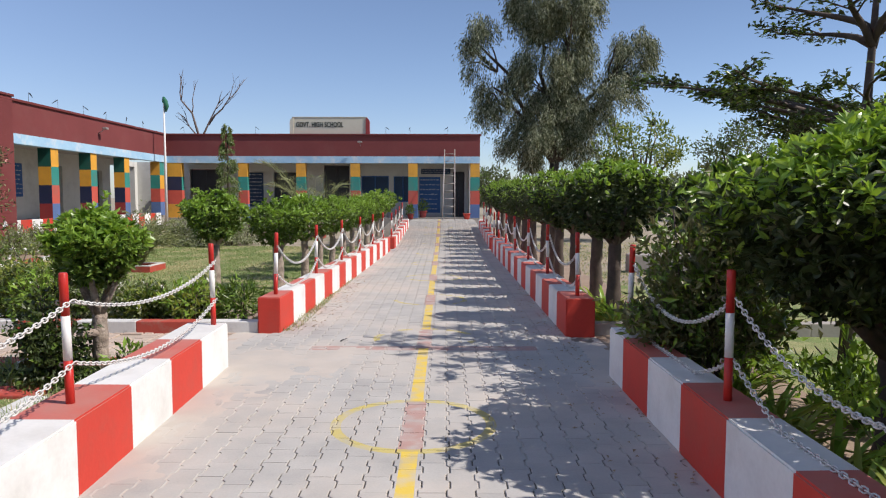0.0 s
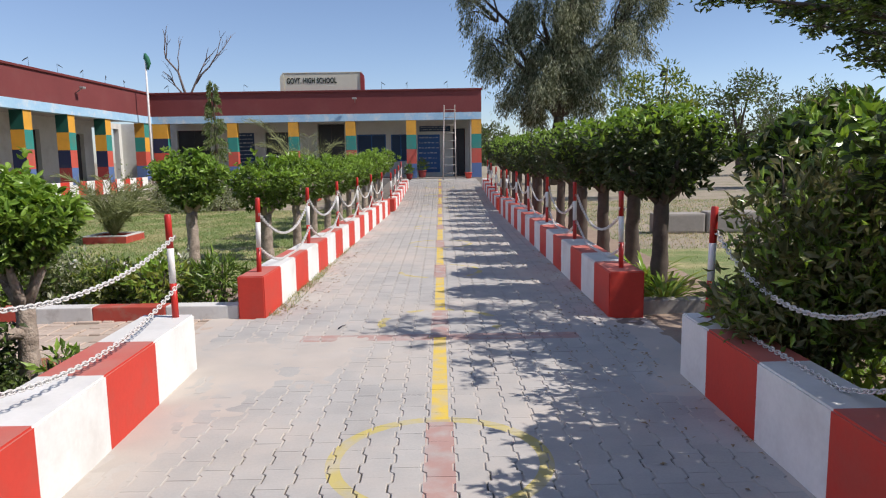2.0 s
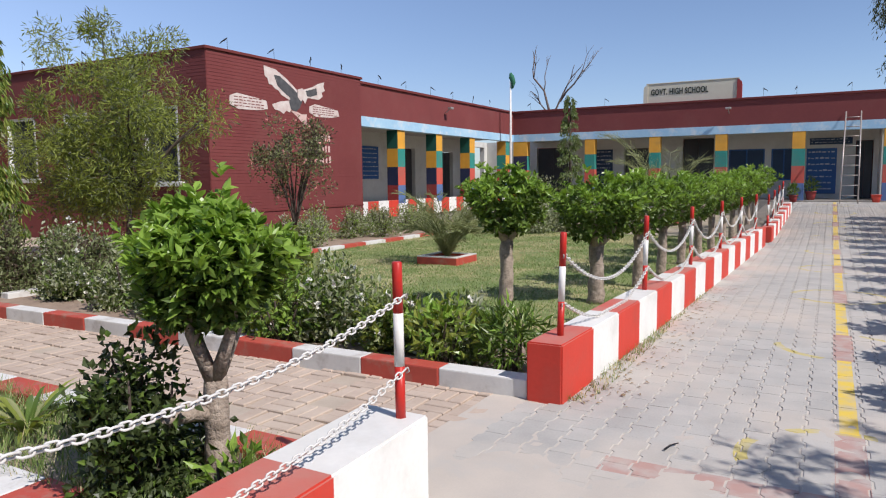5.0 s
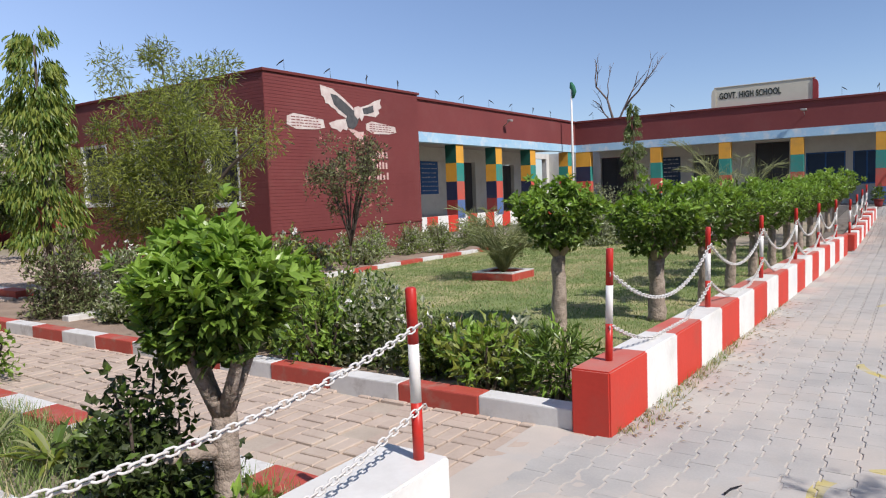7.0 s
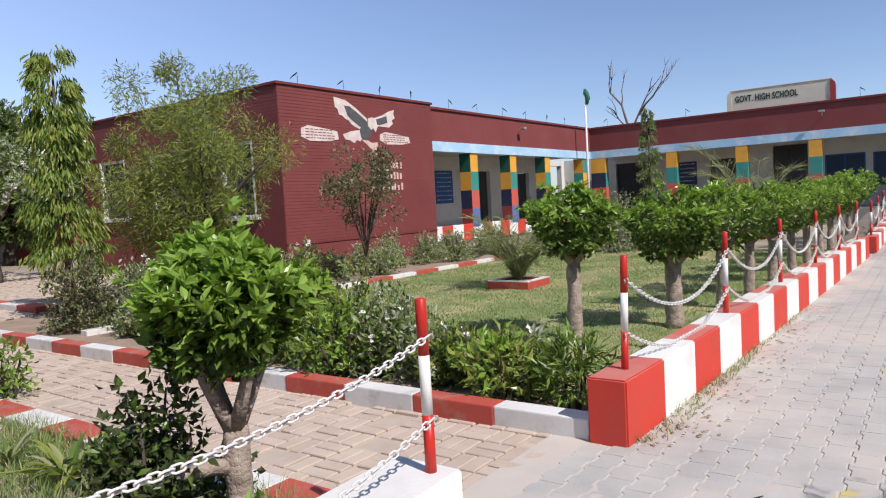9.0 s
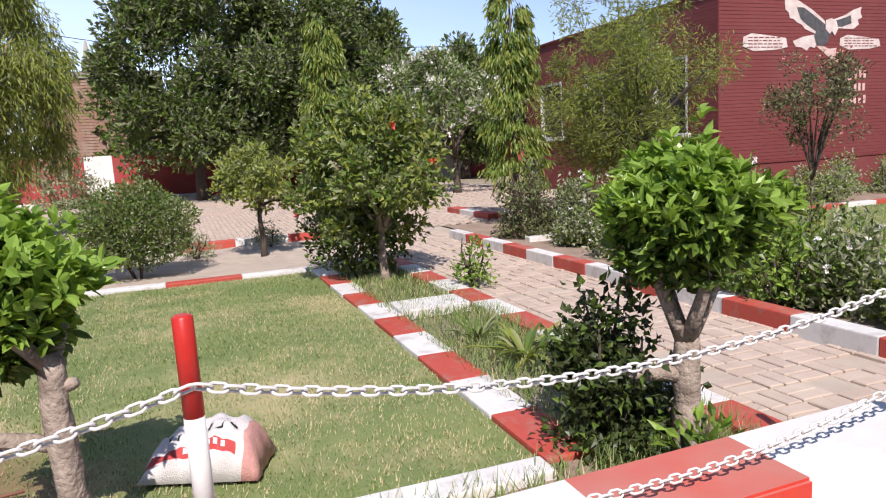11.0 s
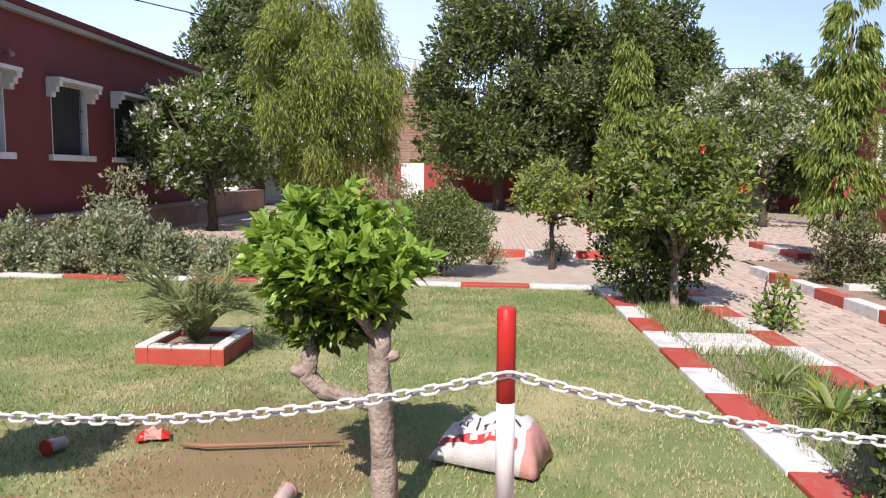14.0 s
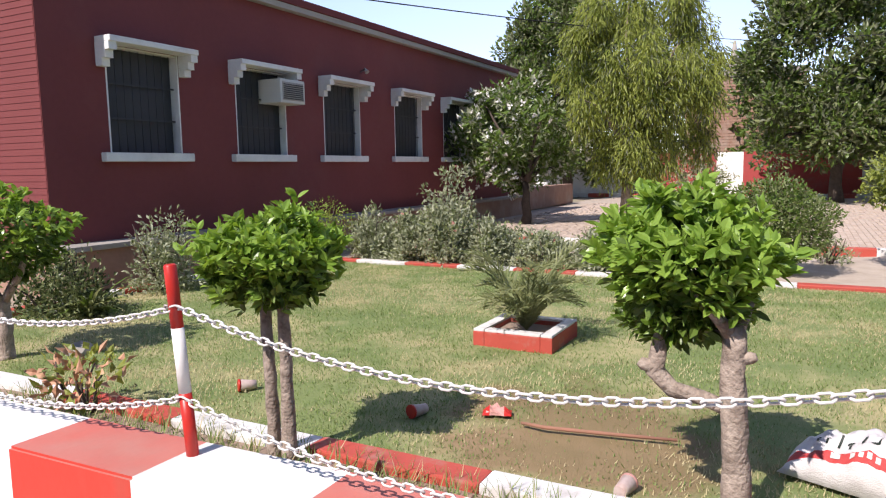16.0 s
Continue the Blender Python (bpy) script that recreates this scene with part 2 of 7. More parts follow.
def tube(bm, pts, radii, sides=8, wobble=0.0, mat=0):
    """A closed tapering tube along points."""
    rings = []
    pts = [Vector(p) for p in pts]
    for i, p in enumerate(pts):
        d = (pts[min(i + 1, len(pts) - 1)] - pts[max(i - 1, 0)]).normalized()
        u = d.orthogonal().normalized() if i == 0 else (u - d * u.dot(d)).normalized()
        v = d.cross(u)
        ring = []
        for k in range(sides):
            a = 2 * math.pi * k / sides
            r = radii[i] * (1 + wobble * noise.noise(p * 9 + Vector((k * 1.7, 0, 0))))
            ring.append(bm.verts.new(p + (u * math.cos(a) + v * math.sin(a)) * r))
        rings.append(ring)
    for a, b in zip(rings, rings[1:]):
        for k in range(sides):
            f = bm.faces.new((a[k], a[(k + 1) % sides], b[(k + 1) % sides], b[k]))
            f.smooth, f.material_index = True, mat
    for ring in (rings[0][::-1], rings[-1]):
        bm.faces.new(ring).material_index = mat
    return bm


def bent(a, b, n=5, sag=0.0, rnd=None, amount=0.0):
    """Points from a to b, bowed by sag along z and shaken by amount."""
    a, b = Vector(a), Vector(b)
    out = []
    for i in range(n):
        s = i / (n - 1)
        p = a.lerp(b, s) + Vector((0, 0, sag * 4 * s * (1 - s)))
        if rnd and 0 < i:
            p += Vector([rnd.uniform(-amount, amount) for _ in range(3)])
        out.append(p)
    return out


def raw_mesh(name, verts, faces, mats, smooth=False, indices=None):
    me = bpy.data.meshes.new(name)
    verts, faces = np.asarray(verts, dtype=np.float32), np.asarray(faces, dtype=np.int32)
    k = faces.shape[1]
    me.vertices.add(len(verts))
    me.vertices.foreach_set("co", verts.ravel())
    me.loops.add(faces.size)
    me.loops.foreach_set("vertex_index", faces.ravel())
    me.polygons.add(len(faces))
    me.polygons.foreach_set("loop_start", np.arange(len(faces), dtype=np.int32) * k)
    if indices is not None:
        me.polygons.foreach_set("material_index", np.asarray(indices, dtype=np.int32))
    me.polygons.foreach_set("use_smooth", np.full(len(faces), smooth, dtype=bool))
    me.update(calc_edges=True)
    for m in mats if isinstance(mats, (list, tuple)) else [mats]:
        me.materials.append(m)
    return me


def unit(a):
    return a / np.maximum(np.linalg.norm(a, axis=1, keepdims=True), 1e-6)


def leaf_mesh(name, centres, ways, lengths, widths, mats, rng, fold=0.25, curl=0.15, shares=None, flat=0.0):
    """Folded leaves (four triangles each): a base, two sides, a tip and a raised or sunken midrib."""
    n = len(centres)
    ways = unit(ways)
    ref = rng.normal(size=(n, 3)) * (1 - flat) + np.array([0, 0, 1.0]) * flat * 2
    side = unit(np.cross(ways, ref))
    up = np.cross(side, ways)
    L, W = np.reshape(lengths, (-1, 1)) * np.ones((n, 1)), np.reshape(widths, (-1, 1)) * np.ones((n, 1))
    base, tip = centres, centres + ways * L - up * L * curl
    mid = centres + ways * L * 0.5
    left, right = mid + side * W / 2 + up * W * fold, mid - side * W / 2 + up * W * fold
    verts = np.stack([base, left, tip, right, mid], axis=1).reshape(-1, 3)
    i = np.arange(n)[:, None] * 5
    faces = np.concatenate([i + np.array([[0, 4, 1]]), i + np.array([[1, 4, 2]]), i + np.array([[2, 4, 3]]), i + np.array([[3, 4, 0]])], axis=1).reshape(-1, 3)
    idx = None
    if shares is not None:
        pick = (rng.random(n)[:, None] > np.cumsum(shares)[None, :]).sum(axis=1)
        idx = np.repeat(np.minimum(pick, len(shares) - 1), 4)
    return raw_mesh(name, verts, faces, mats, indices=idx)


def broad_leaf_mesh(name, centres, ways, lengths, widths, mats, rng, pick, fold=0.16, curl=0.18):
    """Rounder leaves for the trees that are passed close by: a folded blade of eight triangles."""
    n = len(centres)
    ways = unit(ways)
    side = unit(np.cross(ways, rng.normal(size=(n, 3)) * 0.7 + np.array([0, 0, 0.8])))
    up = np.cross(side, ways)
    L, W = np.reshape(lengths, (-1, 1)), np.reshape(widths, (-1, 1))
    def at(q, w, lift):
        return centres + ways * L * q - up * L * curl * q * q + side * W * w + up * W * lift
    pts = [at(0, 0, 0), at(0.32, 0.46, fold), at(0.68, 0.42, fold), at(1, 0, 0), at(0.68, -0.42, fold), at(0.32, -0.46, fold), at(0.32, 0, 0), at(0.68, 0, 0)]
    verts = np.stack(pts, axis=1).reshape(-1, 3)
    tri = [[0, 6, 1], [1, 6, 7], [1, 7, 2], [2, 7, 3], [3, 7, 4], [4, 7, 6], [4, 6, 5], [5, 6, 0]]
    i = np.arange(n)[:, None] * 8
    faces = np.concatenate([i + np.array([t]) for t in tri], axis=1).reshape(-1, 3)
    return raw_mesh(name, verts, faces, mats, indices=np.repeat(pick, 8))


def blob_points(rng, n, radii, clumps=0, spread=0.25, shell=0.5, low=-1.0, flat_top=0.0):
    """Points in an ellipsoid, denser at its shell, gathered round clumps when asked; their outward ways."""
    def ball(k):
        d = unit(rng.normal(size=(k * 2, 3)))
        d = d[d[:, 2] > low][:k]
        return d
    d = ball(n)
    while len(d) < n:
        d = np.concatenate([d, ball(n)])[:n]
    r = shell + (1 - shell) * rng.random((n, 1)) ** 0.5
    if clumps:
        c = ball(clumps)
        c = c * (0.45 + 0.55 * rng.random((len(c), 1)) ** 0.5)
        which = rng.integers(0, len(c), n)
        p = c[which] + d * r * spread * (0.7 + 0.6 * rng.random((n, 1)))
    else:
        bump = 1 + 0.10 * np.sin(d[:, :1] * 5 + 1.3) * np.sin(d[:, 1:2] * 6 + 0.4) + 0.08 * np.sin(d[:, 2:3] * 7)
        p = d * r * bump
    out = unit(p + 1e-6)
    return p * np.array(radii), out


def crown(name, parent, centre, radii, n, length, width, mats, seed, clumps=0, spread=0.25, shell=0.5, low=-1.0, up=0.5, rough_dir=0.6,
          shares=None, droop=0.0, label="", flat=0.0):
    rng = np.random.default_rng(seed)
    p, out = blob_points(rng, n, radii, clumps, spread, shell, low)
    ways = out + np.array([0, 0, up - droop]) + rng.normal(size=p.shape) * rough_dir
    me = leaf_mesh(name, p + np.array(centre), ways, length * rng.uniform(0.65, 1.25, n), width * rng.uniform(0.7, 1.2, n), mats, rng, shares=shares, flat=flat)
    return part(name, me, None, parent, label)


def rise(y):
    """Height of the paved path, which ramps up towards the school's verandah."""
    s = min(max((y - 19.0) / 13.0, 0), 1)
    return 0.5 * s * s * (3 - 2 * s)


# ---------------------------------------------------------------- ground
def sheet(name, x0, x1, y0, y1, z, mat, label, nx=1, ny=1, relief=0.0, curve=None):
    xs, ys = np.linspace(x0, x1, nx + 1), np.linspace(y0, y1, ny + 1)
    v = [(x, y, z + (curve(x, y) if curve else 0) + relief * noise.noise(Vector((x * 1.7, y * 1.7, 0)))) for y in ys for x in xs]
    f = [(j * (nx + 1) + i, j * (nx + 1) + i + 1, (j + 1) * (nx + 1) + i + 1, (j + 1) * (nx + 1) + i) for j in range(ny) for i in range(nx)]
    return tagged(part(name, raw_mesh(name, v, f, mat, smooth=True), None), label, "", "", "structure")


def lawn_material(name, greens, dry, amount):
    m = material(name, greens[0], greens[1], rough=0.95, scale=2.2, fine=120, bump=0.9, bump_d=0.02, coords="World",
                 dirt=dry, dirt_amount=amount, dirt_scale=0.9, dirt_from=0.47, dirt_to=0.64)
    t = m.node_tree
    n, link = t.nodes, t.links.new
    b = n["Principled BSDF"]
    src = b.inputs["Base Color"].links[0].from_socket
    geo = n.new("ShaderNodeNewGeometry")
    ns = n.new("ShaderNodeTexNoise")
    ns.inputs["Scale"].default_value, ns.inputs["Detail"].default_value = 2.5, 6
    link(geo.outputs["Position"], ns.inputs["Vector"])
    dist = n.new("ShaderNodeVectorMath")
    dist.operation = "DISTANCE"
    dist.inputs[1].default_value = (-3.85, 2.15, 0)
    link(geo.outputs["Position"], dist.inputs[0])
    k = n.new("ShaderNodeMath")
    k.operation = "MULTIPLY_ADD"
    link(ns.outputs["Fac"], k.inputs[0])
    k.inputs[1].default_value = -1.7
    link(dist.outputs["Value"], k.inputs[2])
    mr = n.new("ShaderNodeMapRange")
    mr.inputs["From Min"].default_value, mr.inputs["From Max"].default_value = 0.12, -0.3
    mr.inputs["To Max"].default_value = 0.65
    link(k.outputs[0], mr.inputs["Value"])
    mx = n.new("ShaderNodeMix")
    mx.data_type = "RGBA"
    link(mr.outputs[0], mx.inputs["Factor"])
    link(src, mx.inputs["A"])
    mx.inputs["B"].default_value = (0.24, 0.125, 0.075, 1)
    link(mx.outputs["Result"], b.inputs["Base Color"])
    return m


LAWN = lawn_material("lawn_turf", ((0.135, 0.19, 0.06), (0.20, 0.24, 0.085)), (0.44, 0.375, 0.20), 0.8)
EARTH = lawn_material("dry_earth", ((0.36, 0.30, 0.235), (0.28, 0.24, 0.17)), (0.19, 0.20, 0.10), 0.7)
sheet("ground", -600, 600, -600, 900, -0.06, EARTH, "dry bare earth with thin grass reaching the horizon")
sheet("lawn_south", -9.2, -3.0, -4.2, 4.95, -0.012, LAWN, "mown green lawn with dry patches", 30, 40, 0.02)
sheet("lawn_north", -9.6, -2.3, 9.0, 21.5, -0.012, LAWN, "mown green lawn with dry patches", 30, 40, 0.02)
sheet("soil_bed", -10.2, -2.0, 7.55, 9.0, -0.005, SOIL, "dark planted flower bed soil", 30, 8, 0.04)
sheet("soil_strip", -3.1, -1.9, -6, 5.9, -0.02, SOIL, "soil strip with weeds behind the low wall", 8, 40, 0.03)
sheet("lawn_far_east", 2.9, 6.5, -6, 12, -0.03, LAWN, "thin shaded lawn beside the clipped trees", 10, 40, 0.03)
sheet("lawn_east", 1.7, 2.95, -6, 27, -0.015, SOIL, "shaded soil under the clipped trees", 6, 60, 0.04)
sheet("soil_bed_west", -12.9, -9.45, 8.0, 21.5, -0.02, SOIL, "planted soil in front of the red wing", 12, 30, 0.04)
sheet("soil_strip_west", -12.9, -9.3, -4.0, 4.8, -0.03, SAND, "sandy planted strip beyond the lawn", 12, 20, 0.04)


# ---------------------------------------------------------------- low painted walls along the path
def low_wall(label, x_of, start, step, count, width, height, first_red, tail=0.0):
    w = thing("low_wall", label, "low wall", (0, 0, 0), kind="structure")
    for i in range(count):
        y0, y1 = start + i * step + (tail if i == 0 else 0), start + (i + 1) * step
        lo, hi = min(y0, y1), max(y0, y1)
        red = (i % 2 == 0) == first_red
        bm = bmesh.new()
        base = rise((lo + hi) / 2)
        vs = box(bm, 0, width, lo, hi, -0.1 + base, height + base, 0.0)
        for v in vs:
            v.co.x += x_of(v.co.y)
            v.co.z += 0.004 * noise.noise(v.co * 3)
        last = i in (0, count - 1)
        es = [e for e in bm.edges if all(v.co.z > height * 0.8 + base for v in e.verts) and (abs(e.verts[0].co.y - e.verts[1].co.y) > 0.1
              or (last and abs(e.verts[0].co.y - (start + count * step if i else start + tail)) < 0.01))]
        if i == 0 or i == count - 1:
            es += [e for e in bm.edges if abs(e.verts[0].co.z - e.verts[1].co.z) > 0.2 and abs(e.verts[0].co.y - (start + tail if i == 0 else start + count * step)) < 0.01]
        bmesh.ops.bevel(bm, geom=list(set(es)), offset=0.010, segments=2, affect="EDGES")
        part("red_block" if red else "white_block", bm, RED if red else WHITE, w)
    return w


low_wall("low masonry wall painted in red and white blocks", lambda y: -2.24 - 0.03 * (y - 5.79), 5.795, -0.667, 16, 0.36, 0.40, False, 0.07)
low_wall("low masonry wall painted in red and white blocks", lambda y: -2.03 + 0.026 * (y - 7.42), 7.42, 0.635, 19, 0.25, 0.40, True)
low_wall("low masonry wall painted in red and white blocks", lambda y: -1.62 + 0.01 * (y - 20), 20.2, 0.6, 12, 0.22, 0.33, True)
low_wall("low masonry wall painted in red and white blocks", lambda y: 1.49, 5.80, -0.672, 15, 0.28, 0.42, False, -0.22)
low_wall("low masonry wall painted in red and white blocks", lambda y: 1.41, 7.25, 0.635, 19, 0.32, 0.42, True)
low_wall("low masonry wall painted in red and white blocks", lambda y: 1.43, 20.0, 0.6, 12, 0.25, 0.33, True)


# ---------------------------------------------------------------- flat painted kerbs
def kerb(label, along, fixed, start, stop, step, width, height, first_red, base=-0.05, plain=None):
    k = thing("garden_kerb", label, "kerb", (0, 0, 0), kind="structure")
    n = max(1, round(abs(stop - start) / step))
    d = (stop - start) / n
    for i in range(n):
        a, b = start + i * d, start + (i + 1) * d
        lo, hi = min(a, b), max(a, b)
        red = (i % 2 == 0) == first_red
        bm = bmesh.new()
        jig = 0.008 * math.sin(i * 5.3)
        if along == "x":
            box(bm, lo, hi, fixed + jig, fixed + width + jig, base, height, 0.012)
        else:
            box(bm, fixed + jig, fixed + width + jig, lo, hi, base, height, 0.012)
        part("kerb_stone" if plain else "red_block" if red else "white_block", bm, plain or (RED_FLAT if red else WHITE_FLAT), k)
    return k


KERB_LABEL = "flat brick garden kerb painted worn red and white"
kerb(KERB_LABEL, "x", 4.86, -3.05, -9.2, 0.62, 0.27, 0.022, True)
kerb(KERB_LABEL, "y", -3.1, 4.85, -4.0, 0.98, 0.17, 0.025, False)
kerb(KERB_LABEL, "x", 5.82, -2.6, -9.2, 0.60, 0.25, 0.04, True)
kerb(KERB_LABEL, "y", -6.62, 5.14, 5.81, 0.8, 0.44, 0.045, False)
kerb("low brick kerb painted in red and white lengths", "x", 7.45, -2.04, -11.0, 0.70, 0.17, 0.125, False)
kerb(KERB_LABEL, "y", -9.4, 4.9, -4.0, 0.9, 0.17, 0.03, False)
kerb(KERB_LABEL, "y", -12.95, 6.0, -4.0, 0.9, 0.18, 0.10, True)
kerb(KERB_LABEL, "y", -9.75, 8.2, 21.0, 0.8, 0.17, 0.07, False)
kerb(KERB_LABEL, "x", -4.25, -3.2, -9.2, 0.8, 0.17, 0.05, False)
kerb(KERB_LABEL, "x", -0.0 + 9.15, -13.2, -15.5, 0.8, 0.3, 0.10, True)
kerb(KERB_LABEL, "y", -33.0, -9.0, 14.0, 1.0, 0.3, 0.14, False)
kerb("bare concrete kerb", "x", 7.40, 1.75, 5.0, 0.8, 0.17, 0.12, False, plain=CONCRETE)


# ---------------------------------------------------------------- posts and chains
POST_H = 0.72


def post_template():
    p = thing("chain_post", "steel pipe post with red and white bands", "post", group="chain posts along the path")
    r = 0.0235
    for name, m, z0, z1 in (("lower_band", POST_RED, -0.05, 0.24), ("middle_band", POST_WHITE, 0.24, 0.485), ("upper_band", POST_RED, 0.485, POST_H)):
        bm = bmesh.new()
        pts = [(0, 0, z0), (0, 0, z1)] if z1 < POST_H else [(0, 0, z0), (0, 0, z1 - 0.006), (0, 0, z1)]
        tube(bm, pts, [r, r] if z1 < POST_H else [r, r, r - 0.006], 14)
        part(name, bm, m, p)
    for z in (0.225, 0.565):
        bm = bmesh.new()
        tube(bm, [(r - 0.004, 0, z), (r + 0.016, 0, z + 0.004), (r + 0.02, 0, z - 0.012), (r + 0.006, 0, z - 0.02)], [0.005] * 4, 6)
        part("chain_hook", bm, STEEL, p)
    return p


post0 = post_template()


def wall_top(y, side):
    return (0.40 if side < 0 else 0.42) + rise(y)


def left_x(y):
    return -2.06 - 0.03 * (y - 5.79) if y < 6.5 else -1.90 + 0.026 * (y - 7.42)


LEFT_POSTS = [-3.35, -1.08, 1.17, 3.41, 5.78], [7.70, 9.95, 12.15, 14.35, 16.5, 18.7], [20.6, 22.4, 24.2, 26.0]
RIGHT_POSTS = [-1.1, 1.2, 3.42, 5.45], [7.5, 9.78, 12.1, 14.4, 16.6, 18.8], [20.6, 22.4, 24.2, 26.0]
post_places = []
rp = random.Random(4)
first = True
for side, runs in ((-1, LEFT_POSTS), (1, RIGHT_POSTS)):
    for run in runs:
        row = []
        for y in run:
            x = (-1.98 if y < 6.5 else left_x(y)) if side < 0 else (1.62 if y < 7 else 1.58)
            if y > 19.5 and side < 0:
                x = -1.52
            z = wall_top(y, side) - (0.07 if y > 19.5 else 0)
            m = pose(x, y, z, 3.4 if side < 0 and y == 1.17 else rp.uniform(-1.2, 1.2), rp.uniform(-1.5, 1.5)) @ pose(0, 0, 0, 0, 0, rp.uniform(0, 360))
            if first:
                post0.matrix_basis = m
                first = False
            else:
                copy_thing(post0, m)
            row.append((x, y, z))
        post_places.append((side, row))


def link_mesh():
    """One oval chain link, its long side along x."""
    v, f = [], []
    n, k = 10, 5
    for i in range(n):
        a = 2 * math.pi * i / n
        c = Vector((0.0165 * math.cos(a) + 0.0065 * (1 if math.cos(a) > 0.01 else -1 if math.cos(a) < -0.01 else 0), 0.0125 * math.sin(a), 0))
        o = Vector((math.cos(a), math.sin(a), 0))
        for j in range(k):
            b = 2 * math.pi * j / k
            v.append(c + o * 0.0042 * math.cos(b) + Vector((0, 0, 0.0042 * math.sin(b))))
    for i in range(n):
        for j in range(k):
            f.append((i * k + j, ((i + 1) % n) * k + j, ((i + 1) % n) * k + (j + 1) % k, i * k + (j + 1) % k))
    return raw_mesh("link", [tuple(q) for q in v], f, CHAIN, smooth=True)


LINK = link_mesh()


def hang_chain(a, b, sag, near, floor_z):
    a, b = Vector(a), Vector(b)
    span = (b - a).length
    n = int((span + 2.4 * sag * sag / span) / 0.0345)
    c = thing("chain", "white-painted steel link chain hanging between posts", "chain", tuple(a), group="chains along the path")
    pts = []
    for i in range(n + 1):
        s = i / n
        p = a.lerp(b, s) - Vector((0, 0, sag * 4 * s * (1 - s)))
        p.z = max(p.z, floor_z + 0.012)
        pts.append(p - a)
    verts, faces = [], []
    lv = np.array([q.co for q in LINK.vertices])
    lf = np.array([list(q.vertices) for q in LINK.polygons])
    for i in range(n):
        d = (pts[i + 1] - pts[i]).normalized()
        m = Matrix.Translation((pts[i] + pts[i + 1]) / 2) @ d.to_track_quat("X", "Z").to_matrix().to_4x4() @ pose(0, 0, 0, 45 if i % 2 else -45)
        if near:
            part("link", LINK, None, c, at=m)
        else:
            faces.append(lf + len(verts) * len(lv))
            verts.append(lv @ np.array(m.to_3x3()).T + np.array(m.translation))
    if not near:
        part("chain_run", raw_mesh("chain_run", np.concatenate(verts), np.concatenate(faces), CHAIN, smooth=True), None, c)["kind"] = "stuff"


for side, row in post_places:
    for (xa, ya, za), (xb, yb, zb) in zip(row, row[1:]):
        for up, sag in ((0.565, 0.15 if ya < 5 and side < 0 else 0.30), (0.225, 0.16 if ya < 5 and side < 0 else 0.26)):
            sag *= 0.93 + 0.14 * rp.random()
            off = 0.026
            hang_chain((xa + off, ya, za + up), (xb + off, yb, zb + up), sag, side < 0 and 1.0 < ya < 4.0, max(za, zb) if up < 0.3 else -1)


# ---------------------------------------------------------------- school building
def wall_with_openings(bm, axis, plane, thick, a0, a1, z0, z1, holes, mat=0):
    """A wall along x (axis 'x', plane = y) or along y, with rectangular openings (a, b, low, high) right through."""
    cuts = sorted({a0, a1, *[h[0] for h in holes], *[h[1] for h in holes]})
    for a, b in zip(cuts, cuts[1:]):
        if b <= a0 or a >= a1:
            continue
        spans = [(z0, z1)]
        for h0, h1, lo, hi in holes:
            if h0 <= a + 1e-6 and h1 >= b - 1e-6:
                spans = [s for q0, q1 in spans for s in ((q0, min(q1, lo)), (max(q0, hi), q1)) if s[1] - s[0] > 1e-4]
        for s0, s1 in spans:
            if axis == "x":
                box(bm, a, b, plane, plane + thick, s0, s1, mat=mat)
            else:
                box(bm, plane, plane + thick, a, b, s0, s1, mat=mat)


FLOOR = 0.55
FRONT_Y, WING_X = 32.9, -13.36

bm = boxed(WING_X - 2.6, 1.78, FRONT_Y - 0.12, 40.5, -0.3, FLOOR)
structure("floor", bm, CONCRETE, "raised concrete verandah and room floor of the front block")
bm = boxed(-22.0, WING_X + 0.12, 20.6, FRONT_Y - 0.12, -0.3, 0.68)
structure("floor_wing", bm, CONCRETE, "raised concrete verandah floor of the side wing")
# painted verandah edge of the wing
edge = thing("verandah_kerb", "verandah edge painted in red and white blocks", "kerb", (0, 0, 0), kind="structure")
for i in range(19):
    y0 = 20.75 + i * 0.6
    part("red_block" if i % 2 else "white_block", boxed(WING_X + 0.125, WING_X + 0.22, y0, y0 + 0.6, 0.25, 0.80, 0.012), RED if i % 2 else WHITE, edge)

# parapets, beams and roofs
bm = bmesh.new()
box(bm, WING_X, 1.78, FRONT_Y, FRONT_Y + 0.24, 3.47, 4.45)
box(bm, WING_X, 1.78, 40.26, 40.5, 3.47, 4.45)
box(bm, 1.54, 1.78, FRONT_Y + 0.24, 40.26, 3.47, 4.45)
structure("wall_front_parapet", bm, MAROON, "dark maroon painted brick parapet of the front block")
structure("trim_front_coping", boxed(WING_X + 0.26, 1.84, FRONT_Y - 0.06, FRONT_Y + 0.30, 4.45, 4.53, 0.01), MAROON_DARK, "dark maroon parapet coping")
structure("beam_front", boxed(WING_X + 0.242, 1.775, FRONT_Y - 0.03, FRONT_Y + 0.28, 3.15, 3.47), SKYBLUE, "flaking sky-blue verandah beam")
structure("ceiling", boxed(WING_X + 0.26, 1.53, FRONT_Y + 0.28, 40.2, 3.3, 3.46), PLASTER, "grey plaster verandah and room ceiling")
bm = bmesh.new()
box(bm, WING_X, WING_X + 0.24, 20.6, FRONT_Y - 0.001, 3.47, 4.45)
structure("wall_wing_parapet", bm, MAROON, "maroon painted brick parapet of the side wing")
